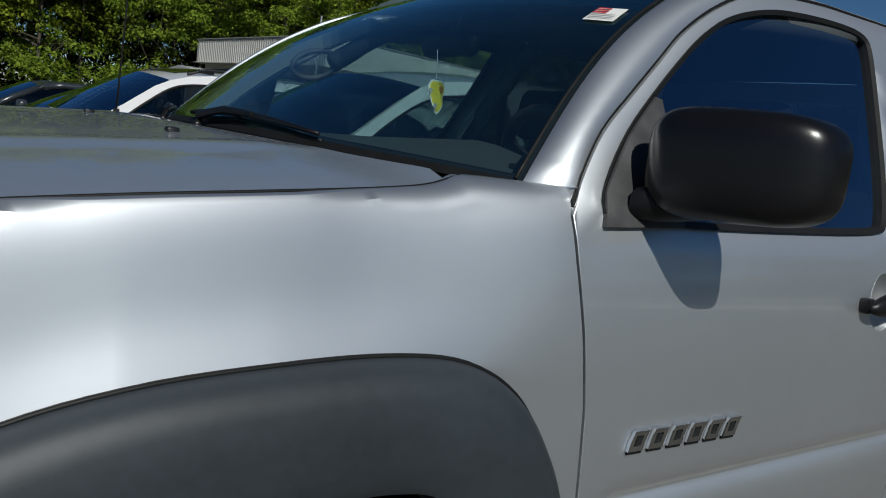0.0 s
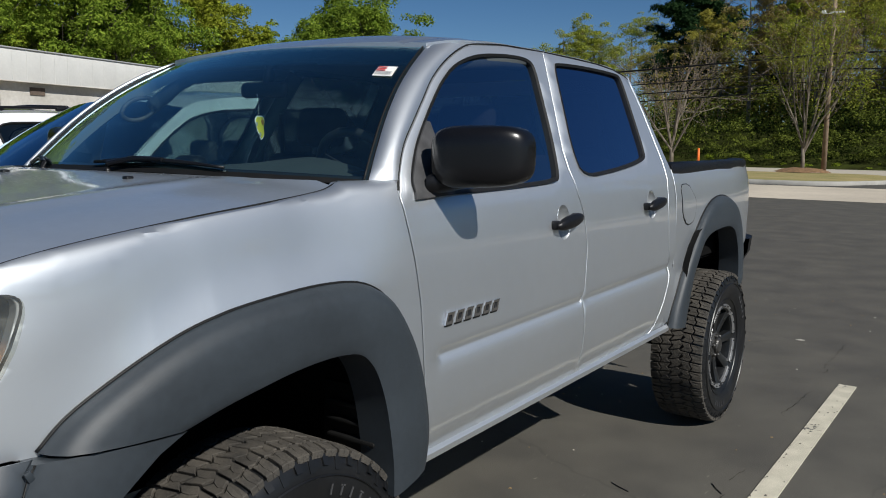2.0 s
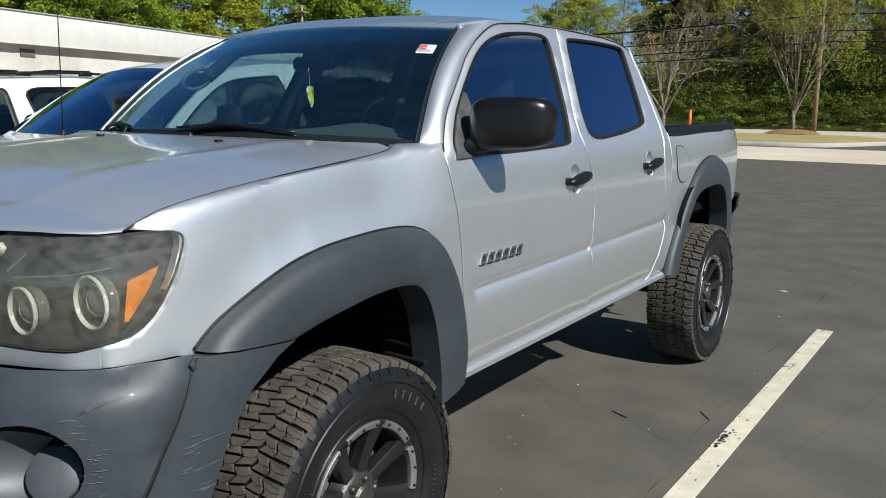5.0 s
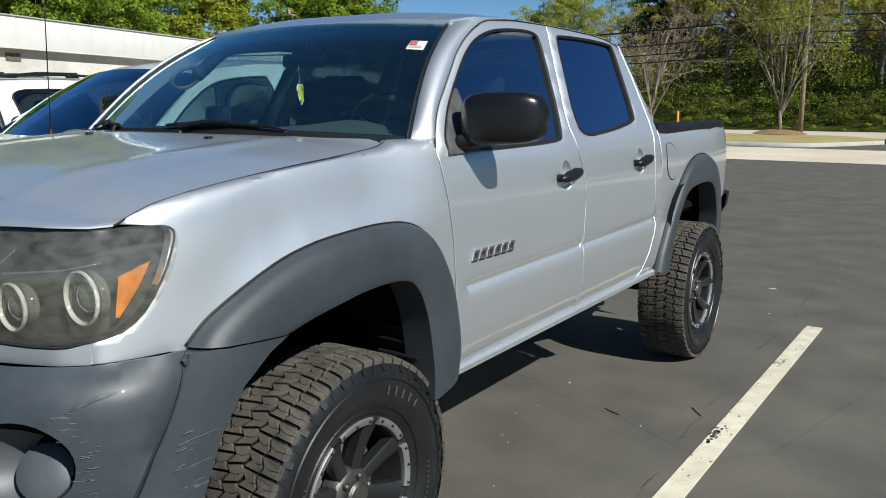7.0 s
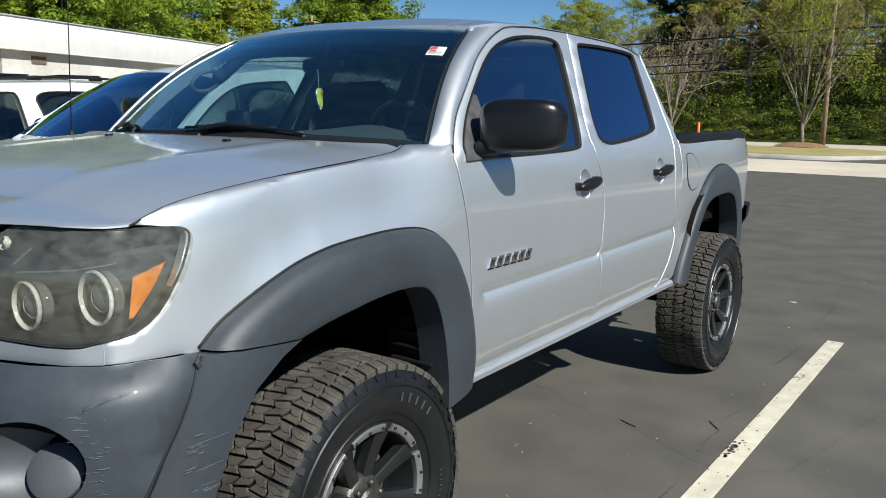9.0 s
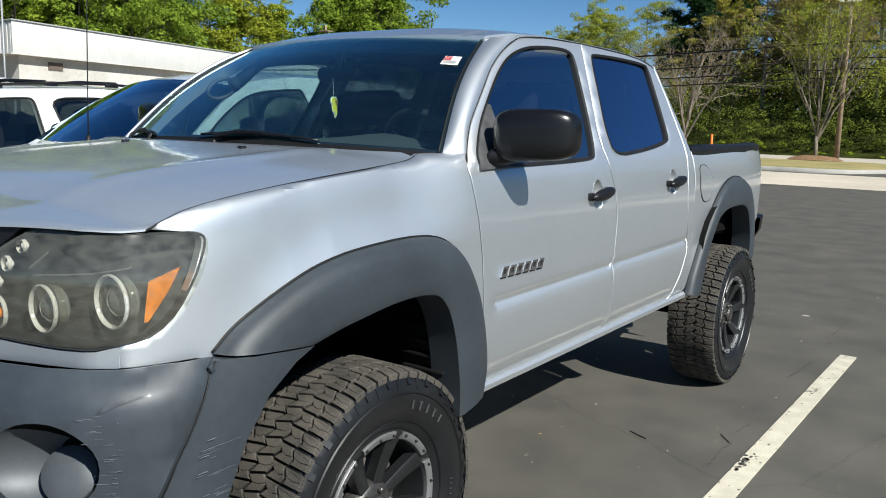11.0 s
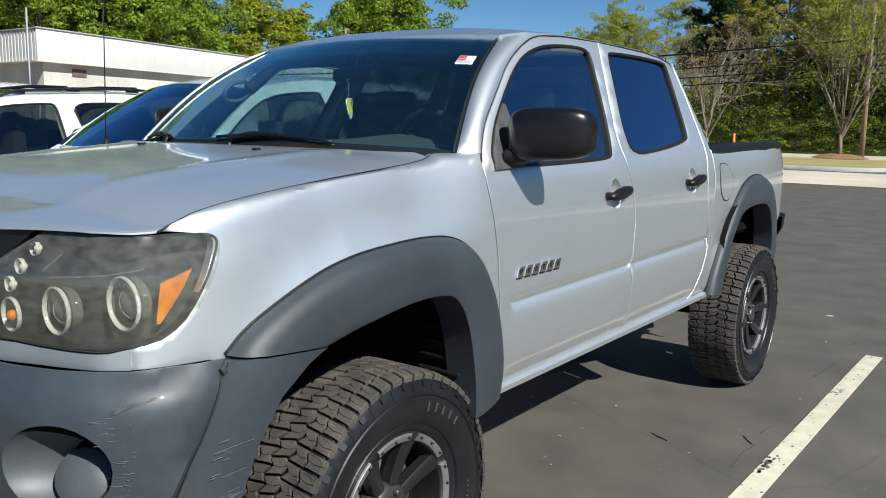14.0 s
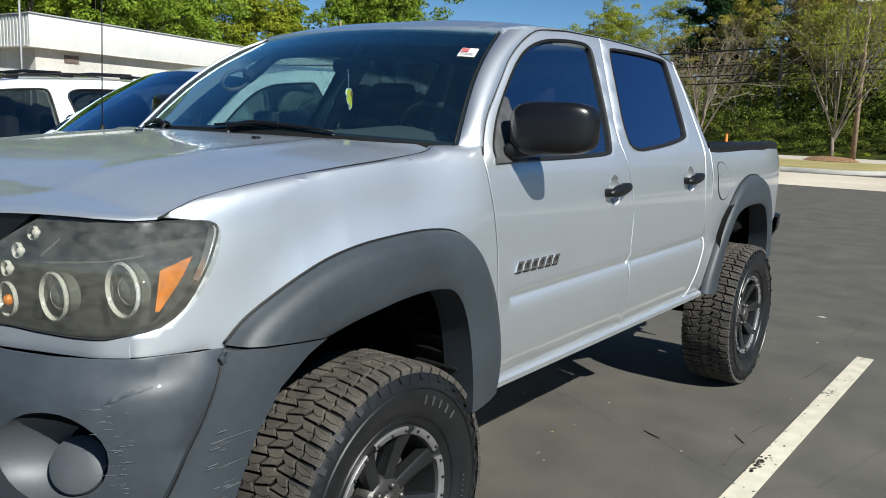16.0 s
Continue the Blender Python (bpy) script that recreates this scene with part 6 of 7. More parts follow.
def parked_car(name, label, m, paint, L=4.8, W=1.88, H=1.78, nose=0.85, cowl=1.35, hood_z=1.12, belt=1.08, r0=2.05, r1=4.3, rails=False, glassmat=None, sunroof=False, drop=0.12, cloth=None, shell=None):
    car = root(name, label, "car", m)
    w = W / 2
    glassmat = glassmat or M_CARGLASS
    top = [(0.0, nose - 0.1), (0.08, nose), (0.4, nose + (hood_z - nose) * 0.55), (cowl, hood_z), (cowl + 0.5, belt), (r1, belt + 0.04), (L - 0.05, belt - 0.02), (L, belt - 0.15)]
    wid = [(0.0, 0.72), (0.15, 0.88), (0.5, 0.97), (1.2, 1.0), (L - 0.8, 1.0), (L - 0.2, 0.95), (L, 0.8)]
    bm = bmesh.new()
    xs = [0, 0.03, 0.08, 0.2, 0.4, 0.7, 1.0, cowl, cowl + 0.3, 2.2, 2.8, 3.4, 4.0, L - 0.5, L - 0.2, L - 0.05, L]
    sec = [(0.0, -1), (0.80, -1), (0.95, -0.92), (1.0, -0.5), (0.995, 0.3), (0.975, 0.72), (0.94, 0.92), (0.86, 0.985), (0.6, 1.01), (0.0, 1.03)]
    rows = []
    for x in xs:
        t, k = ip(x, top), ip(x, wid) * w
        zc, hz = (t + 0.32) / 2, (t - 0.32) / 2
        ring = [(x, -a * k, zc + b * hz) for a, b in sec] + [(x, a * k, zc + b * hz) for a, b in sec[-2:0:-1]]
        rows.append([bm.verts.new(p) for p in ring])
    n = len(rows[0])
    for a, b in zip(rows, rows[1:]):
        for i in range(n):
            bm.faces.new((a[i], a[(i + 1) % n], b[(i + 1) % n], b[i]))
    bm.faces.new(rows[0])
    bm.faces.new(rows[-1][::-1])
    bmesh.ops.recalc_face_normals(bm, faces=bm.faces[:])
    part("body", bm, paint, car)
    # greenhouse corners
    yb, yt = w * 0.93, w * 0.70
    def low(x):
        return Vector((x, 0, ip(x, top) - 0.01))
    A0, A1 = Vector((cowl - 0.02, yb * 0.97, hood_z - 0.01)), Vector((r0, yt, H - 0.10))
    B0, B1 = Vector((r0 + 0.42, yb, belt + 0.005)), Vector((r0 + 0.50, yt * 1.02, H - 0.055))
    if rails:
        B0.x, B1.x = r0 + 0.69, r0 + 0.60
    C0, C1 = Vector((r0 + 1.30, yb, belt + 0.02)), Vector((r0 + 1.38, yt * 1.02, H - 0.06))
    D0, D1 = Vector((L - 0.25, yb * 0.93, belt + 0.02)), Vector((r1, yt * 0.97, H - drop))
    if shell:
        A0.x, A0.z, A1.x, A1.z = shell["screen"]
        A0.y, A1.y = lean(shell, A0.z), lean(shell, A1.z) - 0.01
    for s in (-1, 1):
        f = lambda p: Vector((p.x, p.y * s, p.z))
        if shell:
            # one pressed side frame: pillars and roof rail round the window openings
            on = lambda x, z: Vector((x, s * lean(shell, z), z))
            wins = [rounded(q, rounds=2) for q in shell["windows"]]
            part("side_frame", panel(shell["outline"], on, 0.07, wins, Vector((0, -s * 0.05, -0.01))), paint, car)
            for k, q in enumerate(wins):
                pane = part("side_window", panel(q, lambda x, z: on(x, z) - Vector((0, s * 0.012, 0)), 0.1), shell["glass"][k], car, "tinted side glass")
                pane.visible_shadow = False
                bm = bmesh.new()
                line = [on(*c) + Vector((0, s * 0.002, 0)) for c in resample(q, 0.05)]
                tube(bm, line + line[:1], shell["rubber"], 6, caps=False)
                part("window_rubber", bm, M_TRIM, pane)
        else:
            for nm, p, q, r in (("front_pillar", A0, A1, 0.042), ("middle_pillar", B0, B1, 0.03), ("middle_pillar", C0, C1, 0.05), ("rear_pillar", D0, D1, 0.09)):
                bm = bmesh.new()
                tube(bm, [f(p), f(p.lerp(q, 0.5)) + Vector((-0.01, s * 0.012, 0.012)), f(q)], r, 10)
                part(nm, bm, paint if nm != "middle_pillar" else M_TRIM, car)
            bm = bmesh.new()
            tube(bm, [f(A1), f(A1.lerp(B1, 0.5)) + Vector((0, 0, 0.018)), f(B1), f(C1), f(D1)], 0.045, 8)
            part("roof_side", bm, paint, car)
            for p, q, q1, p1 in ((A0 + Vector((0.10, 0, 0)), B0, B1, A1), (B0, C0, C1, B1), (C0, D0, D1, C1)):
                bm = bmesh.new()
                grid(bm, lambda u, v: f(p.lerp(q, u).lerp(p1.lerp(q1, u), v)) + Vector((0, s * 0.02 * math.sin(math.pi * v), 0)), [0, 0.25, 0.5, 0.75, 1], [0, 0.25, 0.5, 0.75, 1])
                part("side_window", bm, glassmat, car, "dark side glass").visible_shadow = False
        bm = bmesh.new()
        r = bmesh.ops.create_uvsphere(bm, u_segments=18, v_segments=12, radius=1.0)
        for v in bm.verts:
            v.co = Vector([math.copysign(abs(c) ** 0.7, c) for c in v.co])
        bmesh.ops.transform(bm, matrix=Matrix.Translation((cowl + 0.35, s * (w + 0.10), belt + 0.12)) @ Matrix.Diagonal((0.07, 0.11, 0.075, 1)), verts=bm.verts[:])
        box(bm, cowl + 0.36, s * (w - 0.02), belt + 0.08, 0.08, 0.16, 0.04, 0.01)
        part("door_mirror", bm, M_TRIM if shell and not rails else paint, car)
        if rails:
            rail = [(r0 + 0.15, 0.02), (r0 + 0.3, 0.045), (r0 + 0.8, 0.052), (r0 + 1.4, 0.052), (r1 - 0.25, 0.045), (r1 - 0.1, 0.01)]
            rail = [(x, s * (lean(shell, 1.72) - 0.03), ip(x, shell["edge"]) + dz) for x, dz in rail]
            bm = bmesh.new()
            tube(bm, rail, 0.012, 8)
            for x, y, z in rail[1:5]:
                box(bm, x, y, z - 0.012, 0.13, 0.035, 0.035, 0.01)
            part("roof_rail", bm, M_BLACK, car)
        for x in (0.92, L - 1.0):
            bm = bmesh.new()
            lathe(bm, [(0.20, -0.10), (0.30, -0.11), (0.345, -0.08), (0.35, 0.08), (0.30, 0.11), (0.20, 0.10)], 32, "y", (x, s * (w - 0.12), 0.35))
            wh = part("wheel", bm, M_RUBBER, car)
            bm = bmesh.new()
            lathe(bm, [(0.21, -0.09 * 1), (0.18, -0.06), (0.06, -0.09), (0.001, -0.095)], 24, "y", (x, s * (w - 0.12), 0.35))
            if s > 0:
                bmesh.ops.scale(bm, vec=(1, -1, 1), verts=bm.verts[:], space=Matrix.Translation((0, -(s * (w - 0.12)), 0)))
            part("rim", bm, M_RIMRING, wh)
    if rails:
        for x in (r0 + 0.75, r0 + 1.45):
            z, y = ip(x, shell["edge"]) + 0.06, lean(shell, 1.72) - 0.04
            bm = bmesh.new()
            tube(bm, [(x, -y, z), (x, 0, z + 0.02), (x, y, z)], 0.016, 8)
            part("roof_crossbar", bm, M_BLACK, car)
    bm = bmesh.new()
    grid(bm, lambda u, v: Vector((0, 0, 0)) + (A0 * (1 - u) + A1 * u).lerp(Vector((A0.x * (1 - u) + A1.x * u, -(A0.y * (1 - u) + A1.y * u), A0.z * (1 - u) + A1.z * u)), v) + Vector((-0.22 * 4 * v * (1 - v) * (1 - 0.55 * u), 0, 0.05 * 4 * v * (1 - v) * u + 0.02 * math.sin(math.pi * u))),
         [i / 10 for i in range(11)], [i / 14 for i in range(15)])
    part("windscreen", bm, M_CARSCREEN, car, "windscreen reflecting blue sky").visible_shadow = False
    bm = bmesh.new()
    def rf(u, v):
        q = 1 - (2 * v - 1) ** 2
        if shell:
            x = A1.x - 0.09 * q + (shell["edge"][-1][0] - A1.x + 0.09 * q) * u
            z0 = ip(x, shell["edge"])
            return (x, (2 * v - 1) * lean(shell, z0), z0 + 0.05 * q)
        xf = A1.x - 0.09 * q
        x = xf + (D1.x - xf) * u
        z0 = ip(x, [(A1.x - 0.1, H - 0.10), (A1.x, H - 0.10), (B1.x, H - 0.045), (C1.x, H - 0.04), (D1.x, H - drop)])
        return (x, (2 * v - 1) * yt * 1.02, z0 + 0.05 * q)
    grid(bm, rf, [i / 14 for i in range(15)], [i / 14 for i in range(15)])
    part("roof", bm, paint, car)
    if sunroof:
        bm = bmesh.new()
        grid(bm, lambda u, v: Vector(rf(0.06 + 0.45 * u, 0.16 + 0.68 * v)) + Vector((0, 0, 0.006)), [i / 8 for i in range(9)], [i / 8 for i in range(9)])
        part("sunroof", bm, M_CARGLASS, car, "dark glass sunroof")
    bm = bmesh.new()
    grid(bm, lambda u, v: D1.lerp(D0, u) * 1.0 + Vector((0.05, 0, 0)) - Vector((0, 2 * v * (D1.lerp(D0, u)).y, 0)), [i / 6 for i in range(7)], [i / 6 for i in range(7)])
    part("rear_window", bm, glassmat, car, "rear glass").visible_shadow = False
    sunk = 0.14 if shell and not rails else 0.0
    for y in (-0.36, 0.36):
        for x in (r0 + 0.35, r0 + 1.25):
            bm = bmesh.new()
            box(bm, x, y, belt - sunk - 0.05, 0.14, 0.44, 0.6, 0.05, segs=2)
            box(bm, x + 0.03, y, belt - sunk + 0.34, 0.09, 0.22, 0.15, 0.04, segs=2)
            part("seat", bm, cloth or M_SEAT, car)
    bm = bmesh.new()
    box(bm, cowl + 0.35, 0, belt + 0.0, 0.6, W * 0.8, 0.10, 0.04)
    part("dashboard", bm, M_DASH2, car)
    for s in (-1, 1):
        bm = bmesh.new()
        box(bm, 0.12, s * w * 0.66, nose - 0.14, 0.12, 0.34, 0.14, 0.04)
        part("headlamp", bm, M_PROJ, car)
    bm = bmesh.new()
    box(bm, 0.02, 0, nose - 0.2, 0.06, 0.8, 0.2, 0.02)
    part("grille", bm, M_BLACK, car)
    return car


M_WHITEPAINT = material("white_car_paint", (0.72, 0.72, 0.72), 0.25, 0.0, 0.03, 2, coat=0.7)
M_PALEPAINT = material("pale_car_paint", (0.66, 0.69, 0.70), 0.25, 0.1, 0.03, 2, coat=0.7)
M_NAVYPAINT = material("navy_car_paint", (0.02, 0.025, 0.045), 0.2, 0.1, 0.1, 2, coat=0.8)
M_GREYPAINT = material("dark_grey_car_paint", (0.05, 0.055, 0.06), 0.25, 0.4, 0.1, 2, coat=0.8)
M_CARGLASS = glass("car_side_glass", (0.16, 0.19, 0.19))
# blue of the mirrored sky is deepened through the gloss colour
M_CARSCREEN = glass("car_windscreen", (0.05, 0.085, 0.14), shine=0.42, gloss_tint=(0.62, 0.82, 1.0))
M_CROSSGLASS = glass("crossover_side_glass", (0.50, 0.56, 0.54), shine=0.16)
M_CARFRONT = glass("car_front_side_glass", (0.46, 0.52, 0.48))

CROSSOVER = {
    "half": 0.86, "slope": 0.42, "rubber": 0.008, "screen": (1.42, 1.305, 2.02, 1.695),
    "outline": [(1.36, 1.20), (1.36, 1.265), (1.50, 1.35), (1.569, 1.40), (1.724, 1.505), (1.893, 1.617), (1.99, 1.68), (2.06, 1.714), (2.124, 1.734), (2.22, 1.750), (2.32, 1.765), (2.56, 1.79), (3.0, 1.80), (3.6, 1.79), (4.2, 1.74), (4.45, 1.5), (4.55, 1.22), (3.0, 1.18)],
    "edge": [(1.9, 1.66), (1.99, 1.68), (2.06, 1.714), (2.124, 1.734), (2.22, 1.750), (2.32, 1.765), (2.56, 1.79), (3.0, 1.80), (3.6, 1.79), (4.2, 1.74)],
    "windows": [[(1.54, 1.295), (1.668, 1.394), (1.832, 1.51), (2.003, 1.608), (2.09, 1.64), (2.17, 1.662), (2.294, 1.681), (2.529, 1.70), (2.62, 1.70), (2.66, 1.26), (1.9, 1.25), (1.56, 1.255)],
                [(2.74, 1.26), (2.71, 1.70), (3.0, 1.715), (3.30, 1.71), (3.45, 1.26)], [(3.55, 1.27), (3.40, 1.705), (4.05, 1.67), (4.25, 1.32)]]}
ESTATE = {
    "half": 0.87, "slope": 0.35, "rubber": 0.010, "screen": (1.13, 1.27, 1.62, 1.60),
    "outline": [(1.02, 1.10), (1.06, 1.24), (1.30, 1.40), (1.50, 1.54), (1.62, 1.60), (1.78, 1.65), (1.96, 1.677), (2.40, 1.70), (2.80, 1.715), (3.60, 1.71), (4.20, 1.66), (4.45, 1.45), (4.55, 1.12), (3.0, 1.08)],
    "edge": [(1.5, 1.57), (1.62, 1.60), (1.78, 1.65), (1.96, 1.677), (2.40, 1.70), (2.80, 1.715), (3.60, 1.71), (4.20, 1.66)],
    "windows": [[(1.28, 1.29), (1.46, 1.43), (1.62, 1.54), (1.75, 1.58), (1.95, 1.60), (2.16, 1.612), (2.205, 1.60), (2.222, 1.55), (2.25, 1.22), (2.25, 1.15), (1.22, 1.15), (1.20, 1.22)],
                [(2.365, 1.615), (2.75, 1.632), (3.15, 1.63), (3.20, 1.20), (2.48, 1.18), (2.411, 1.441)], [(3.32, 1.29), (3.27, 1.625), (3.95, 1.59), (4.15, 1.32)]]}
CROSSOVER["glass"] = [M_CROSSGLASS, M_CROSSGLASS, M_CROSSGLASS]
ESTATE["glass"] = [M_CARFRONT, M_CARGLASS, M_CARGLASS]
parked_car("white_crossover", "pale white crossover parked beside the truck, reflecting sky", pose(0.10, 2.80, 0), M_PALEPAINT, H=1.80, hood_z=1.285, belt=1.22, cowl=1.40, r0=2.02, r1=4.2, nose=0.95, glassmat=M_CROSSGLASS, cloth=M_GREYPLASTIC, shell=CROSSOVER)
parked_car("white_estate", "white estate car with black roof rails, parked", pose(0.0, 5.65, 0), M_WHITEPAINT, H=1.74, hood_z=1.22, belt=1.12, cowl=1.12, r0=1.62, r1=4.2, rails=True, sunroof=True, shell=ESTATE)
parked_car("dark_sedan", "dark blue sedan parked in the row", pose(-0.05, 8.4, 0), M_NAVYPAINT, H=1.53, hood_z=1.10, belt=1.05, cowl=1.30, r0=1.95, r1=3.6)
parked_car("grey_sedan", "dark grey sedan parked in the row", pose(-0.3, 11.2, 0), M_GREYPAINT, H=1.50, hood_z=1.05, belt=1.02, cowl=1.35, r0=2.0, r1=3.6)

# ---- low commercial building ----
bx, by = Vector((0.96, 0.28, 0)), Vector((-0.28, 0.96, 0))
bo = Vector((26.9, 52.0, 0))
def shear(bm):
    """The building's side runs back at a slant to its front."""
    for v in bm.verts:
        v.co.x += 0.265 * v.co.y
    return bm


bldg = root("shop_building", "low white building with ribbed metal fascia", "building", pose(bo.x, bo.y, 0, 0, 0, 16.3))
M_FASCIA = material("white_metal_fascia", (0.52, 0.52, 0.50), 0.5, 0.0, 0.07, 0.5, 0.02, 30)
M_BWALL = material("stained_white_wall", (0.42, 0.40, 0.36), 0.85, 0.0, 0.25, 0.35, 0.2, 20, color2=(0.60, 0.58, 0.54))
bm = bmesh.new()
box(bm, 25.5, 12.0, 2.55, 50, 23, 5.1)
part("wall", shear(bm), M_BWALL, bldg, "stained painted block wall")
bm = bmesh.new()
box(bm, 25.0, 0.04, 6.15, 50.6, 0.16, 2.1, 0.02)
part("fascia", shear(bm), M_FASCIA, bldg, "smooth white metal fascia")
bm = bmesh.new()
for k in range(40):
    box(bm, 1.2 + k * 1.22, -0.043, 6.15, 0.05, 0.012, 2.06)
rb = part("fascia_seam", shear(bm), M_FASCIA, bldg, "folded seam of the metal cladding", smooth=False)
rb["kind"] = "stuff"
bm = bmesh.new()
box(bm, -0.2, 12.0, 6.12, 0.1, 24.0, 2.04)
part("side_fascia", shear(bm), M_FASCIA, bldg)
bm = bmesh.new()
for k in range(59):
    box(bm, -0.28, 0.25 + k * 0.40, 6.12, 0.09, 0.20, 2.0)
rb = part("fascia_ribs", shear(bm), M_FASCIA, bldg, "ribbed metal cladding", smooth=False)
rb["kind"] = "stuff"
bm = bmesh.new()
box(bm, 24.6, 12.0, 5.09, 50.2, 24.2, 0.06)
part("soffit", shear(bm), M_BWALL, bldg)
bm = bmesh.new()
box(bm, 25.0, 12.0, 6.9, 50.0, 23.8, 0.1)
part("roof", shear(bm), M_FASCIA, bldg)
bm = bmesh.new()
box(bm, 25.0, -0.06, 7.21, 50.8, 0.16, 0.07)
box(bm, -0.27, 12.0, 7.18, 0.24, 24.0, 0.07)
part("roof_trim", shear(bm), M_GREYINK, bldg, "thin grey roof edge trim")
bm = bmesh.new()
box(bm, 3.6, 0.45, 4.55, 1.3, 0.06, 0.5)
part("wall_vent", shear(bm), M_BWALL2, bldg, "rusty wall vent")
bm = bmesh.new()
tube(bm, [(-2.0, -1.5, 0), (-2.0, -1.5, 8.1)], 0.07, 8)
part("mast", shear(bm), M_POLE, bldg, "thin grey mast")

shed = root("metal_canopy", "low canopy with a pale ribbed metal roof beside the building", "canopy")
bm = bmesh.new()
rows = [[bm.verts.new((x, y, z)) for x in (15.0, 22.9)] for y, z in ((44.0, 2.98), (44.0, 3.10), (47.0, 3.42), (50.0, 3.10), (50.0, 2.98))]
for a, b in zip(rows, rows[1:] + rows[:1]):
    bm.faces.new((a[0], a[1], b[1], b[0]))
bm.faces.new([r[0] for r in rows])
bm.faces.new([r[1] for r in rows][::-1])
part("roof", bm, M_FASCIA, shed, smooth=False)
for k in range(16):
    bm = bmesh.new()
    tube(bm, [(15.2 + k * 0.5, 43.98, 3.115), (15.2 + k * 0.5, 47.0, 3.435)], 0.03, 4)
    part("roof_rib", bm, M_FASCIA, shed)
for x in (15.3, 22.6):
    for y in (44.3, 49.7):
        bm = bmesh.new()
        box(bm, x, y, 1.49, 0.14, 0.14, 2.98, 0.01)
        part("post", bm, M_FASCIA, shed)

# ---- ground, line and lot ----
bm = bmesh.new()
xs = [-400, -150, -60, -25, -10, -4, 0, 4, 8, 14, 22.7, 30, 40, 60, 100, 200, 500]
grid(bm, lambda x, y: (x, y, 0.0), xs, [-400, -150, -60, -20, -8, -3, 0, 3, 10, 30, 60, 120, 200, 500])
tagged(part("ground", bm, M_ASPHALT), "worn grey asphalt of the car park", "ground", kind="structure")
line_t = root("parking_line", "worn white painted parking bay line on asphalt", "road marking")
bm = bmesh.new()
box(bm, 2.55, -1.363, 0.003, 3.62, 0.102, 0.006)
lp = part("paint_stripe", bm, M_LINE, line_t, smooth=False)
rc = random.Random(8)
chips = [(2.04 + rc.gauss(0, 0.07), -1.335 + rc.gauss(0, 0.02), rc.uniform(0.004, 0.013)) for i in range(34)]
chips += [(rc.uniform(0.8, 4.3), rc.choice((-1.405, -1.322, -1.36)) + rc.uniform(-0.01, 0.01), rc.uniform(0.003, 0.008)) for i in range(46)]
for x, y, r in chips:
    bm = bmesh.new()
    ring = [bm.verts.new((x + 1.7 * r * rc.uniform(0.5, 1.1) * math.cos(2 * math.pi * i / 11), max(-1.4139, min(-1.3121, y + r * rc.uniform(0.4, 1.0) * math.sin(2 * math.pi * i / 11))), 0.0068)) for i in range(11)]
    bm.faces.new(ring)
    part("paint_chip", bm, M_ASPHALT, line_t, "bare asphalt where the paint has chipped off", smooth=False)
bm = bmesh.new()
grid(bm, lambda x, y: (x, y, 0.008), [22.7, 26, 30.2], [-60, -20, 0, 10, 30, 60])
tagged(part("pavement", bm, M_CONC), "pale concrete apron at the edge of the car park", "pavement", kind="structure")
bm = bmesh.new()
grid(bm, lambda x, y: (x, y, 0.012), [41.6, 45, 52], [-60, -20, 0, 10, 30, 60])
tagged(part("road", bm, M_CONC2), "pale grey road past the island", "road", kind="structure")
bm = bmesh.new()
rows = []
for i in range(41):
    t = i / 40
    y = 40 - 38.5 * t
    hw = 5.0 if t < 0.93 else 5.0 * max(0.05, math.cos((t - 0.93) / 0.07 * math.pi / 2))
    rows.append([bm.verts.new((36.0 + a * hw, y, b)) for a, b in ((-1.0, 0.0), (-1.0, 0.13), (-0.97, 0.15), (-0.93, 0.15), (0, 0.22), (0.93, 0.15), (1.0, 0.14), (1.0, 0.0))])
for a, b in zip(rows, rows[1:]):
    for k in range(7):
        f = bm.faces.new((a[k], a[k + 1], b[k + 1], b[k]))
        f.material_index = 1 if k in (3, 4) else 0
isl = part("traffic_island", bm, [M_KERB, M_DRYGRASS])
tagged(isl, "kerbed traffic island with dry yellow grass", "island", kind="structure")
bm = bmesh.new()
rows = []
for i in range(60):
    y = -60 + 170 * i / 59
    rows.append([bm.verts.new((52.0 + d + noise.noise((d * 0.2, y * 0.1, 0)) * 0.6, y, max(0.0, z + (0.35 * noise.noise((d, y * 0.15, 3)) if d > 0 else 0)))) for d, z in ((0, 0.0), (1.5, 0.35), (3.5, 0.9), (6, 1.5), (10, 2.2), (30, 3.0), (120, 4.0))])
for a, b in zip(rows, rows[1:]):
    for k in range(6):
        bm.faces.new((a[k], a[k + 1], b[k + 1], b[k]))
tagged(part("grass_bank", bm, M_BANK), "weedy green bank below the woods, shade in its colour", "bank", kind="structure")

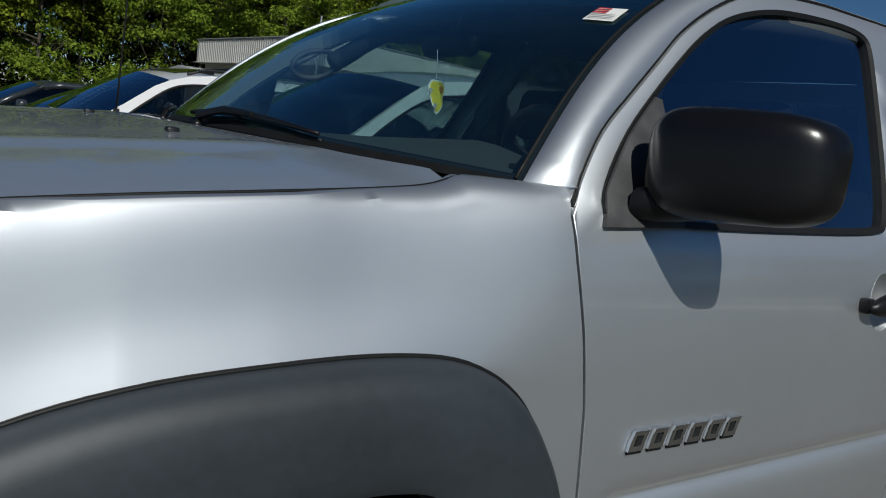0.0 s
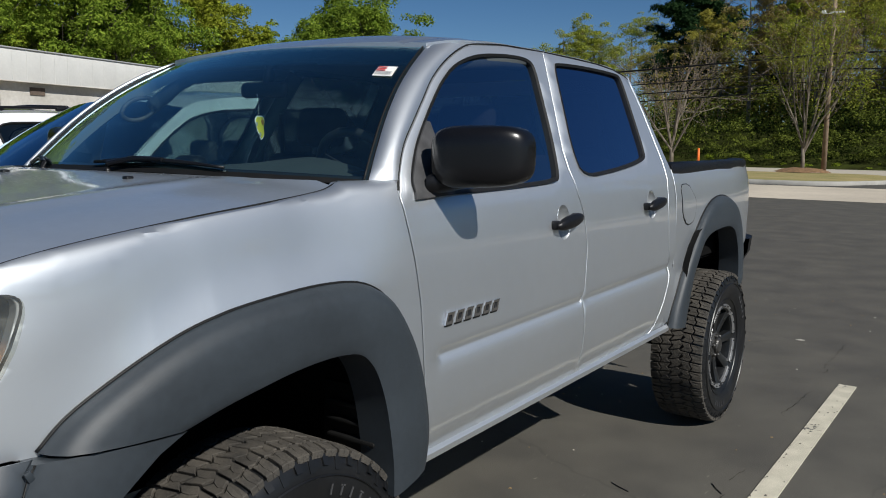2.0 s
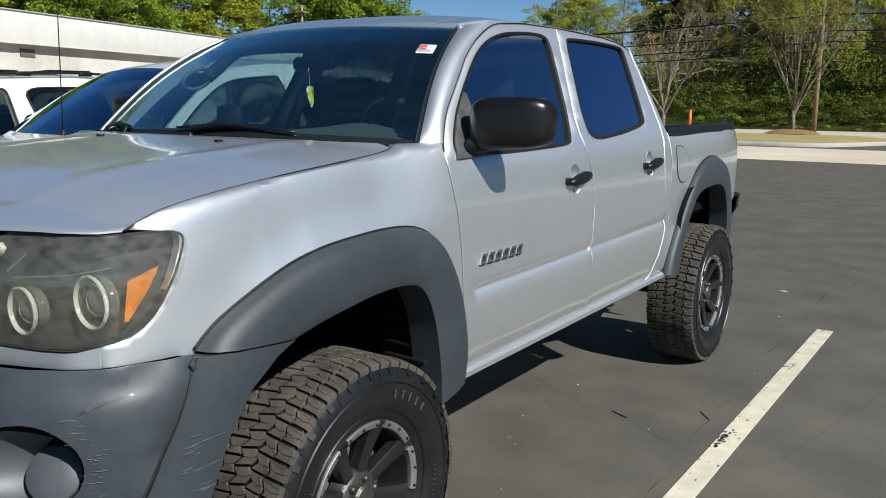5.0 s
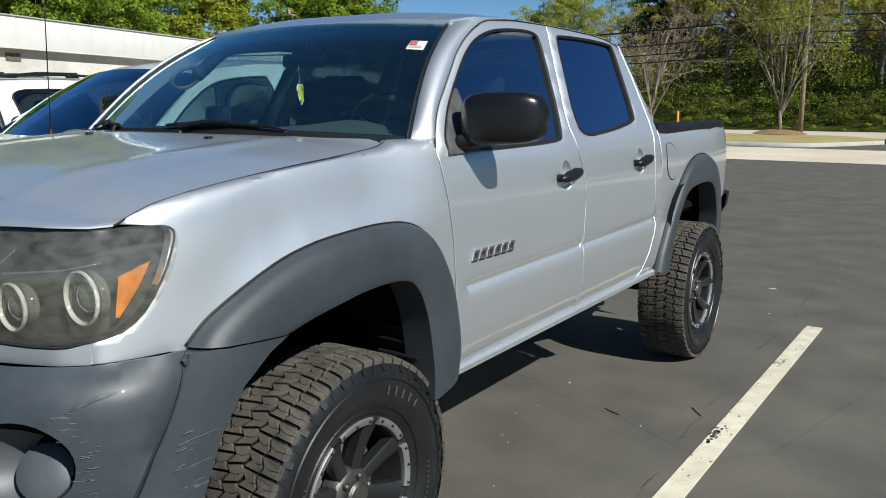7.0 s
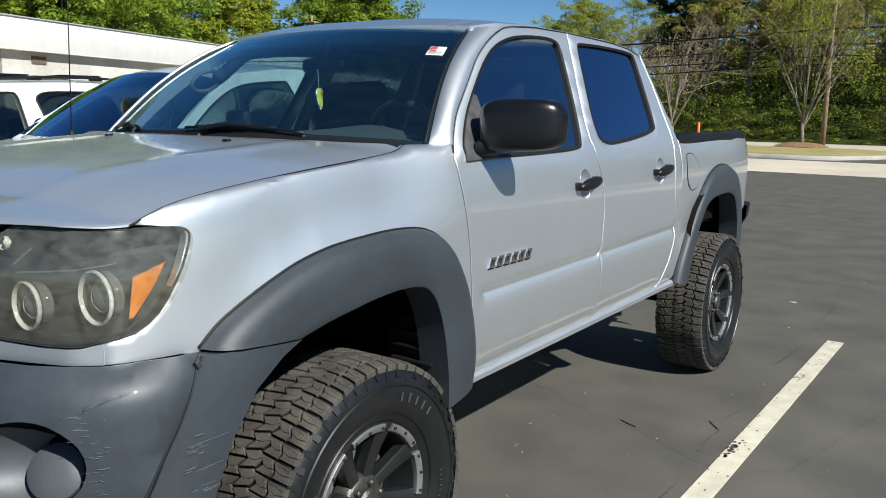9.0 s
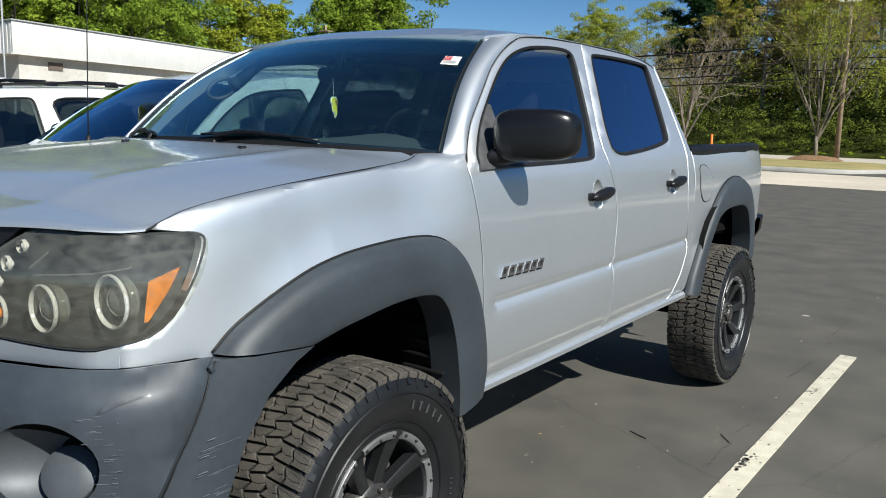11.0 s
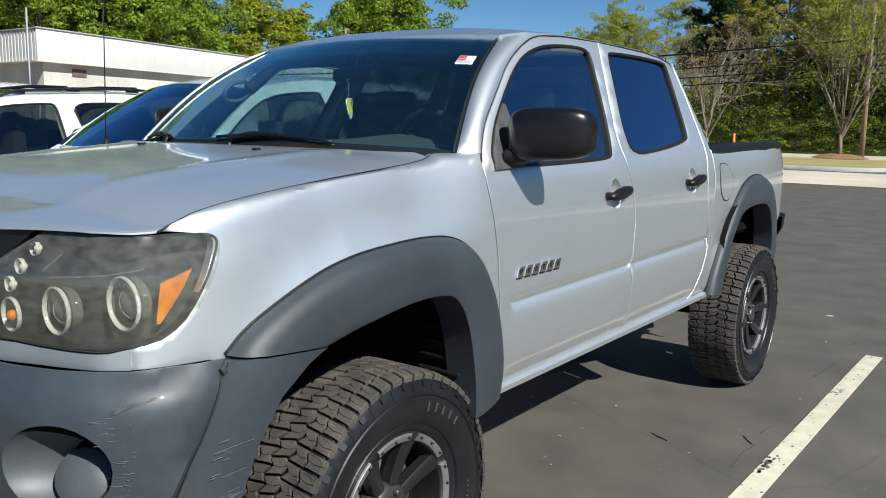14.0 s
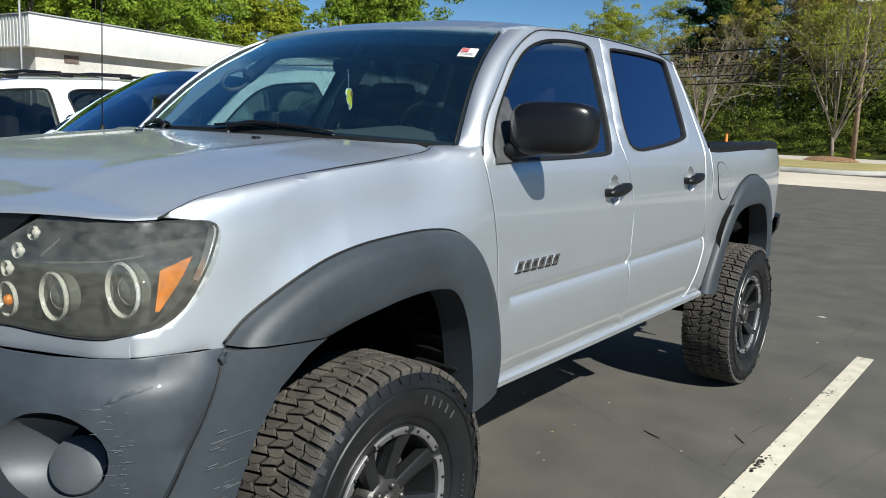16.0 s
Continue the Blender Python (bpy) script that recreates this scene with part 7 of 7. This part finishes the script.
# broken hairline cracks beside the line
rk = random.Random(17)
M_CRACK = material("crack_dirt", (0.032, 0.029, 0.025), 0.95, 0, 0.3, 30, spec=0.1)
for x0, x1, y0, dy, wide in ((1.25, 1.62, -1.252, 0.02, 0.00117), (1.90, 2.30, -1.215, 0.05, 0.00143), (2.42, 2.62, -1.19, 0.0, 0.00091), (3.5, 4.1, -1.18, 0.0, 0.0013), (4.6, 5.6, -1.176, 0.0, 0.00143)):
    bm = bmesh.new()
    x, y, row = x0, y0, None
    while x < x1:
        w = wide * rk.choice((0.3, 0.6, 1.0, 1.5, 0.4))
        now = [bm.verts.new((x, y - w, 0.0022)), bm.verts.new((x + 0.004, y + w, 0.0022))]
        if row:
            bm.faces.new((row[0], now[0], now[1], row[1]))
        row = now
        x += rk.uniform(0.015, 0.05)
        y += rk.gauss(0, 0.008) + dy * 0.03 + 0.1 * (y0 + dy * (x - x0) - y)
    tagged(part("asphalt_crack", bm, M_CRACK, smooth=False), "thin dark crack running through the asphalt", "crack", kind="structure")

# twigs and scraps on the asphalt
for x, y, a, ln in ((2.061, -0.82, 64, 0.11), (2.296, -1.172, 38, 0.108)):
    bm = bmesh.new()
    tube(bm, [(-ln / 2, 0, 0.003), (0, 0.004, 0.004), (ln / 2, 0, 0.003)], 0.0028, 6, 0.002)
    tagged(part("twig", bm, M_TRIM), "thin dark twig lying on the asphalt", "twig", "twigs on the asphalt").matrix_basis = pose(x, y, 0, 0, 0, a)
rnd = random.Random(5)
for k in range(60):
    x, y = rnd.uniform(0.9, 7.5), rnd.uniform(-2.2, 0.5)
    if k == 0:
        x, y = 5.5, -0.84
    bm = bmesh.new()
    n = rnd.randint(5, 7)
    r = rnd.uniform(0.005, 0.013) * (3 if k == 0 else 1)
    ring = [bm.verts.new((r * rnd.uniform(0.5, 1.2) * math.cos(2 * math.pi * i / n), r * rnd.uniform(0.4, 1.0) * math.sin(2 * math.pi * i / n), 0.001)) for i in range(n)]
    tip = bm.verts.new((0, 0, 0.005))
    for i in range(n):
        bm.faces.new((ring[i], ring[(i + 1) % n], tip))
    sc = part("paper_scrap", bm, M_CRUMB if k % 3 == 0 else M_DRYLEAF, smooth=False)
    tagged(sc, "tiny pale scrap lying on the asphalt" if k % 3 == 0 else "tiny dry leaf scrap lying on the asphalt", "litter", "scraps on the asphalt")
    sc.matrix_basis = pose(x, y, 0.001, 0, 0, rnd.uniform(0, 360))

# pole, wires and marker
pole = root("utility_pole", "brown wooden utility pole on the island", "utility pole", pose(40.9, 5.63, 0.1))
bm = bmesh.new()
tube(bm, [(0, 0, 0), (0, 0.0, 4), (0.0, -0.03, 8.2)], 0.12, 12, 0.085)
part("shaft", bm, M_WOODPOLE, pole)
bm = bmesh.new()
box(bm, -0.1, 0.0, 7.3, 0.12, 0.9, 0.07)
box(bm, -0.15, 0.4, 7.36, 0.12, 0.16, 0.10)
part("crossarm", bm, M_PAPER, pole, "short pale crossarm")
for k, (z, sag) in enumerate(((5.6, 0.5), (4.9, 0.6), (4.4, 0.6), (4.05, 0.7))):
    bm = bmesh.new()
    pts = []
    for i in range(25):
        t = i / 24
        y = -40 + t * 90
        d = abs(y - 5.75) / 40
        pts.append((40.9 + 0.08 * (k % 2) + (y - 5.75) * 0.10, y, z - sag * 4 * (d - d * d) * 0.6 - 0.012 * max(0, y - 5.75)))
    tube(bm, pts, 0.03 if k else 0.045, 5)
    tagged(part("overhead_cable", bm, M_TRIM), "black overhead cable strung from the pole", "cable", "overhead cables")
mk = bmesh.new()
tube(mk, [(0, 0, 0), (0, 0, 1.15)], 0.10, 10, 0.07)
tagged(part("marker_post", mk, M_MARKER), "orange plastic marker post by the bank", "marker post").matrix_basis = pose(51.8, 15.05, 0)
far = root("far_pole", "distant wooden pole with a crossarm", "utility pole", pose(88, 83, 0))
bm = bmesh.new()
tube(bm, [(0, 0, 0), (0, 0, 14.6)], 0.2, 8, 0.14)
part("shaft", bm, M_WOODPOLE, far)
bm = bmesh.new()
box(bm, 0, 0, 13.8, 1.2, 1.6, 0.16)
part("crossarm", bm, M_WOODPOLE, far)
# ---- trees ----
def leaves(points, size, rng, facing=None):
    """A mesh of single bent leaf clumps, two triangles each, at the given points; facing: the way each one looks."""
    n = len(points)
    P = np.asarray(points)
    a = rng.normal(size=(n, 3))
    if facing is not None:
        f = facing + rng.normal(size=(n, 3)) * 0.42
        f /= np.linalg.norm(f, axis=1)[:, None]
        a -= f * (a * f).sum(axis=1)[:, None]
    a /= np.linalg.norm(a, axis=1)[:, None]
    b = np.cross(a, rng.normal(size=(n, 3)) if facing is None else f)
    b /= np.linalg.norm(b, axis=1)[:, None]
    s = size * rng.uniform(0.5, 1.3, size=(n, 1))
    c = np.cross(a, b) * s * 0.25
    V = np.stack([P - a * s, P + b * s * 0.55 + c, P + a * s, P - b * s * 0.55 + c], axis=1).reshape(-1, 3)
    F = np.arange(4 * n).reshape(n, 4)
    tri = np.concatenate([F[:, [0, 1, 2]], F[:, [0, 2, 3]]])
    return V, tri


def leaf_object(name, points, size, mat, rng, parent=None, facing=None):
    V, F = leaves(points, size, rng, facing)
    me = bpy.data.meshes.new(name)
    me.from_pydata(V.tolist(), [], F.tolist())
    me.materials.append(mat)
    ob = new(name, me)
    if parent:
        ob.parent = parent
    return ob


def sprays(centres, radii, count, rng, flat=0.7):
    """Leaves on the outside of many ragged tufts, dark hollows between them: points and the way each leaf looks."""
    w = rng.choice(len(centres), size=count, p=radii ** 2 / (radii ** 2).sum())
    d = rng.normal(size=(count, 3))
    d /= np.linalg.norm(d, axis=1)[:, None]
    d[:, 2] = np.where(d[:, 2] < -0.35, -d[:, 2], d[:, 2])
    ragged = 0.72 + 0.42 * rng.uniform(size=count) ** 1.6 + 0.22 * np.sin(d[:, 0] * 7 + w) * np.sin(d[:, 1] * 6 + 2 * w)
    P = centres[w] + d * (radii[w] * ragged)[:, None] * np.array([1, 1, flat])
    return P, d + np.array([0, 0, 0.45])


def tree(name, label, x, y, h, r, kind, seed, bare=0.0, count=1800, size=0.30, bark=None, trunk=0.16, base=0.0, low=0.3, z0=0.0, forks=7, airy=1.0, tuft=0.0):
    """A trunk, limbs that fork twice, and leaf clumps gathered round the twigs."""
    rng = np.random.default_rng(seed)
    t = root(name, label, "tree", pose(x, y, z0))
    bm = bmesh.new()
    lean = rng.normal(size=2) * 0.03 * h
    def axis(k):
        return Vector((lean[0] * k * k, lean[1] * k * k, h * 0.92 * k))
    tube(bm, [axis(k / 7) for k in range(8)], trunk, 8, trunk * 0.15)
    ends = []
    for i in range(forks):
        k = low + (0.92 - low) * (i + rng.uniform(0, 0.8)) / forks
        o = axis(k)
        a = rng.uniform(0, 2 * math.pi)
        reach = r * (1.15 - 0.75 * k) * rng.uniform(0.8, 1.15)
        up = rng.uniform(0.35, 0.9) * reach
        d = Vector((math.cos(a) * reach, math.sin(a) * reach, up))
        p1, p2 = o + d * 0.5 + Vector((0, 0, -0.08 * reach)), o + d
        tube(bm, [o, p1, p2], trunk * (0.55 - 0.35 * k), 5, trunk * 0.08, caps=False)
        ends.append(p2)
        for j in range(4):
            q = o + d * rng.uniform(0.35, 0.9)
            e = q + Vector(rng.normal(size=3)) * reach * 0.28 + Vector((0, 0, reach * 0.25))
            tube(bm, [q, (q + e) / 2 + Vector(rng.normal(size=3)) * 0.05 * reach, e], trunk * 0.14, 4, trunk * 0.04, caps=False)
            ends.append(e)
            for g in range(2 if bare < 0.5 else 5):
                w = q.lerp(e, rng.uniform(0.3, 1.0))
                e2 = w + Vector(rng.normal(size=3)) * reach * 0.16 + Vector((0, 0, reach * 0.14))
                tube(bm, [w, e2], trunk * 0.06, 3, trunk * 0.025, caps=False)
                ends.append(e2)
    part("trunk", bm, bark or M_DARKBARK, t)
    n = int(count * (1 - bare))
    if n:
        E = np.array([list(e) for e in ends] + [list(axis(k)) for k in (0.8, 0.9, 0.97, 1.0)])
        which = rng.integers(0, len(E), size=n)
        if tuft:
            C = E[rng.permutation(len(E))[:min(len(E), 190)]]
            C = C + rng.normal(size=C.shape) * 0.07 * r
            pts, out = sprays(C, tuft * r * rng.uniform(0.6, 1.35, size=len(C)), n, rng)
            leaf_object("crown", pts, size, M_LEAF[kind], rng, t, out)
        else:
            pts = E[which] + np.clip(rng.normal(size=(n, 3)), -1.8, 1.8) * np.array([0.16, 0.16, 0.13]) * r * airy
            leaf_object("crown", pts, size, M_LEAF[kind], rng, t)
    return t


def thicket(name, label, box_min, box_max, count, size, kind, seed, clump=0.0):
    """A mass of undergrowth that nobody could count."""
    rng = np.random.default_rng(seed)
    lo, hi = np.array(box_min, float), np.array(box_max, float)
    p = rng.uniform(size=(count, 3))
    P = lo + p * (hi - lo)
    out = None
    if clump:
        # shrubs: leaves gathered round many centres, with dark gaps between
        n = max(1, count // 110)
        C = lo + rng.uniform(size=(n, 3)) * (hi - lo)
        P, out = sprays(C, clump * rng.uniform(0.5, 1.3, size=n), count, rng, 0.8)
        P[:, 2] = np.maximum(P[:, 2], lo[2])
    hill = np.array([0.62 + 0.38 * noise.noise((a * 0.23, b * 0.23, seed)) + 0.2 * noise.noise((a * 0.9, b * 0.9, seed + 3)) for a, b, c in P])
    P[:, 2] = lo[2] + (P[:, 2] - lo[2]) * hill
    ob = leaf_object(name, P, size, M_LEAF[kind], rng, facing=out)
    return tagged(ob, label, "undergrowth", kind="stuff")


# the woods behind the building and past the road: kind, x, y, height, crown radius
rw = random.Random(11)
WOODS = []
for i in range(26):
    t = i / 25
    x, y = -22 + 92 * t + rw.uniform(-2, 2), 92 + 6 * math.sin(i * 1.7) - 3 * t
    h = rw.uniform(23, 28)
    if math.atan2(y + 2.3, x + 1.7) > radians(51.5):
        WOODS.append((rw.choice(["green", "green", "moss", "green"]), x, y, h, rw.uniform(6.0, 8.0)))
for i in range(20):
    t = i / 19
    x, y = -26 + 96 * t + rw.uniform(-2, 2), 106 + 6 * math.sin(i * 2.3) - 2 * t
    h = rw.uniform(29, 34)
    if math.atan2(y + 2.3, x + 1.7) > radians(53):
        WOODS.append((rw.choice(["green", "pine", "moss"]), x, y, h, rw.uniform(6.5, 8.5)))
WOODS += [("gold", 78.8, 94.6, 22.0, 8.0), ("gold", 84.0, 93.5, 17.5, 5.5), ("moss", 70, 100, 23.0, 6.5), ("green", 98.7, 85.0, 23.0, 8.8), ("green", 100.0, 84.0, 19.5, 9.0), ("green", 97.0, 87.5, 18.5, 8.0), ("moss", 91, 95, 19.5, 4.0),
          ("lime", 86, 42, 12.5, 4.8), ("lime", 92, 36.5, 14.0, 5.2), ("lime", 88, 39.5, 11.5, 4.8), ("lime", 90, 40.5, 13.0, 4.8), ("olive", 98, 48, 10.5, 5.0), ("green", 100, 56, 10.0, 5.0), ("olive", 95, 31, 12.0, 4.6), ("olive", 91, 33, 9.5, 4.4),
          ("pine", 80, 25.5, 15.0, 4.2), ("pine", 77, 23.0, 16.0, 4.6), ("olive", 72, 20.0, 10.5, 4.2), ("russet", 70, 17.0, 13.0, 4.2), ("olive", 74, 14.5, 13.5, 4.5),
          ("russet", 68, 11.5, 14.5, 4.8), ("olive", 66, 8.0, 13.0, 4.4), ("lime", 64, 5.0, 12.5, 4.4), ("russet", 66, 1.0, 14.0, 4.6), ("olive", 64, -3.0, 13.0, 4.6),
          ("russet", 80, 6.0, 16.0, 5.5), ("pine", 84, 0.0, 17.0, 5.0), ("olive", 82, -6, 16, 5.5), ("olive", 84, 14, 15.0, 5.0), ("pine", 88, 19, 14.0, 4.4), ("olive", 64, -9.0, 13.0, 4.6), ("green", 66, -15, 14, 5)]
WOODS += [(("olive", "russet", "green", "pine")[k % 4], 68 + 5 * math.sin(k * 2.1), -21 - 5.5 * k, 13 + 2.5 * math.sin(k * 1.3), 5.0) for k in range(11)]
WOODS += [(("russet", "olive", "russet", "moss")[k % 4], 74 + 4 * (k % 3) + 2 * math.sin(k), 24 - 3.1 * k, 12.5 + 2 * math.sin(k * 2.7), 4.4) for k in range(2, 11)]
NAMES = {"gold": "dense yellow-green tree in spring leaf", "moss": "moss-green broadleaf tree in the woods", "green": "leafy green broadleaf tree in the woods", "olive": "olive-green broadleaf tree in spring leaf", "pine": "dark green pine tree in the woods", "russet": "russet budding tree at the wood's edge", "lime": "young lime-green tree at the wood's edge"}
for i, (kind, x, y, h, r) in enumerate(WOODS):
    near = x > 55 and y < 50
    tagged(tree("tree", NAMES[kind], x, y, h, r, kind, 100 + i, count=(30000 if kind == "pine" else 17000) if near else int(21000 * min(3.0, max(0.5, (r / 7.0) ** 2))), size=(0.13 if kind == "pine" else 0.08) if near else 0.22, bark=M_BARK if near and kind != "pine" else None, airy=1.15 if near and kind != "pine" else 1.0, tuft=(0.17 if kind == "pine" else 0.11) if near else 0.18,
                trunk=0.2, low=0.22 if near else 0.10, forks=11 if near else 19, z0=1.8 if near else 0.0), group="woodland trees")


def forked_tree(name, label, x, y, h, spread, stems, seed, kind, leaf_count, leaf_size, z0, r0=0.07, wide=0.34):
    """A spreading tree of several upright stems that fork again and again into fine twigs."""
    rng = np.random.default_rng(seed)
    t = root(name, label, "tree", pose(x, y, z0))
    bm = bmesh.new()
    ends = []

    def grow(p, d, length, r, level):
        pts = [p]
        for k in range(3):
            d = (d + Vector(rng.normal(size=3)) * 0.10 + Vector((0, 0, 0.05))).normalized()
            pts.append(pts[-1] + d * length / 3)
        tube(bm, pts, r, (7, 5, 4, 3)[level], r * 0.55, caps=False)
        ends.append(pts[-1])
        if level >= 3:
            return
        for k in range(4 if level < 2 else 5):
            u = 0.3 + 0.7 * (k + rng.uniform(0, 0.8)) / 4.5
            q = pts[0].lerp(pts[-1], min(1.0, u))
            e = (d + Vector(rng.normal(size=3)) * (wide + 0.10 if level else wide)).normalized()
            grow(q, e, length * rng.uniform(0.42, 0.62), r * 0.42, level + 1)

    tube(bm, [Vector((0, 0, -0.1)), Vector((0.02, 0, 0.5)), Vector((0, 0.03, 1.1))], r0 * 2.1, 10, r0 * 1.5)
    for k in range(stems):
        a = 2 * math.pi * (k + rng.uniform(0, 0.6)) / stems
        s = spread * rng.uniform(0.25, 1.0)
        grow(Vector((0, 0, rng.uniform(0.5, 1.2))), Vector((math.cos(a) * s, math.sin(a) * s, 1.0)).normalized(), h * rng.uniform(0.5, 0.68), r0, 0)
    part("trunk", bm, M_BARK, t)
    E = np.array([list(e) for e in ends])
    high = E[E[:, 2] > 0.3 * h]
    pts = high[rng.integers(0, len(high), size=leaf_count)] + rng.normal(size=(leaf_count, 3)) * 0.16
    leaf_object("crown", pts, leaf_size, M_LEAF[kind], rng, t)
    return t


# two roadside trees, one bare and one coming into leaf
forked_tree("roadside_tree", "bare grey roadside tree with many fine branches", 51.5, 16.7, 8.6, 0.78, 9, 7, "russet", 1500, 0.05, 0.2, wide=0.52)
forked_tree("roadside_tree", "thin roadside tree coming into yellow-green leaf", 40.6, 6.5, 7.8, 0.5, 7, 8, "lime", 6500, 0.052, 0.2, 0.05, wide=0.42)
bm = bmesh.new()
lathe(bm, [(1.25, -0.02), (0.9, 0.10), (0.4, 0.16), (0.02, 0.17)], 24, "z")
for v in bm.verts:
    v.co.z += 0.05 * noise.noise((v.co.x * 3, v.co.y * 3, 0))
tagged(part("mulch_ring", bm, M_MULCH), "ring of brown mulch round the tree", "mulch", kind="structure").matrix_basis = pose(40.6, 6.5, 0.21)
# the "shrub" masses carry the undergrowth's shade in their leaf colour
thicket("undergrowth", "shrubs under the trees, shade put into the leaf colour", (58.5, -80, 0.8), (66, 60, 5.4), 60000, 0.12, "shrub", 21)
thicket("undergrowth", "rounded shrubs below the woods, shade put into the leaf colour", (57.0, -40, 0.6), (60, 60, 4.4), 34000, 0.085, "shrub", 28, 0.8)
thicket("undergrowth", "leafy bushes at the foot of the woods", (55.5, -14, 0.6), (58.5, 34, 3.8), 22000, 0.08, "bush", 31, 0.8)
thicket("undergrowth", "tall young growth at the edge of the woods", (61, -40, 2.0), (68, 62, 7.0), 26000, 0.10, "bush", 27, 1.1)
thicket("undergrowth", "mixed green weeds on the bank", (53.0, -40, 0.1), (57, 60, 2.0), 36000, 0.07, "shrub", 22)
thicket("undergrowth", "clumps of weeds on the bank", (52.6, -14, 0.1), (56.5, 32, 1.6), 22000, 0.07, "bush", 32, 0.45)
thicket("undergrowth", "bright green weeds on the bank", (52.4, -40, 0.02), (55, 60, 0.9), 26000, 0.05, "moss", 23, 0.25)
thicket("undergrowth", "budding growth far back in the woods", (90, -60, 2.0), (99, 30, 14.5), 52000, 0.30, "olive", 33, 1.7)
thicket("undergrowth", "brown brush far back in the woods", (86, -60, 2.0), (90, 32, 10.0), 30000, 0.24, "brush", 34)
thicket("undergrowth", "low weeds and brambles up the bank", (54.5, -40, 0.5), (60, 60, 3.4), 46000, 0.075, "bush", 35, 0.5)
thicket("undergrowth", "shrubs deep in the woods", (70, -50, 1.5), (84, 26, 9.0), 50000, 0.13, "bush", 24)
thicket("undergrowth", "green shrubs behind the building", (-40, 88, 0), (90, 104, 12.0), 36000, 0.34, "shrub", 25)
thicket("undergrowth", "shrubs in front of the woods", (-40, 80, 0), (26, 88, 6.5), 22000, 0.20, "green", 26, 1.6)
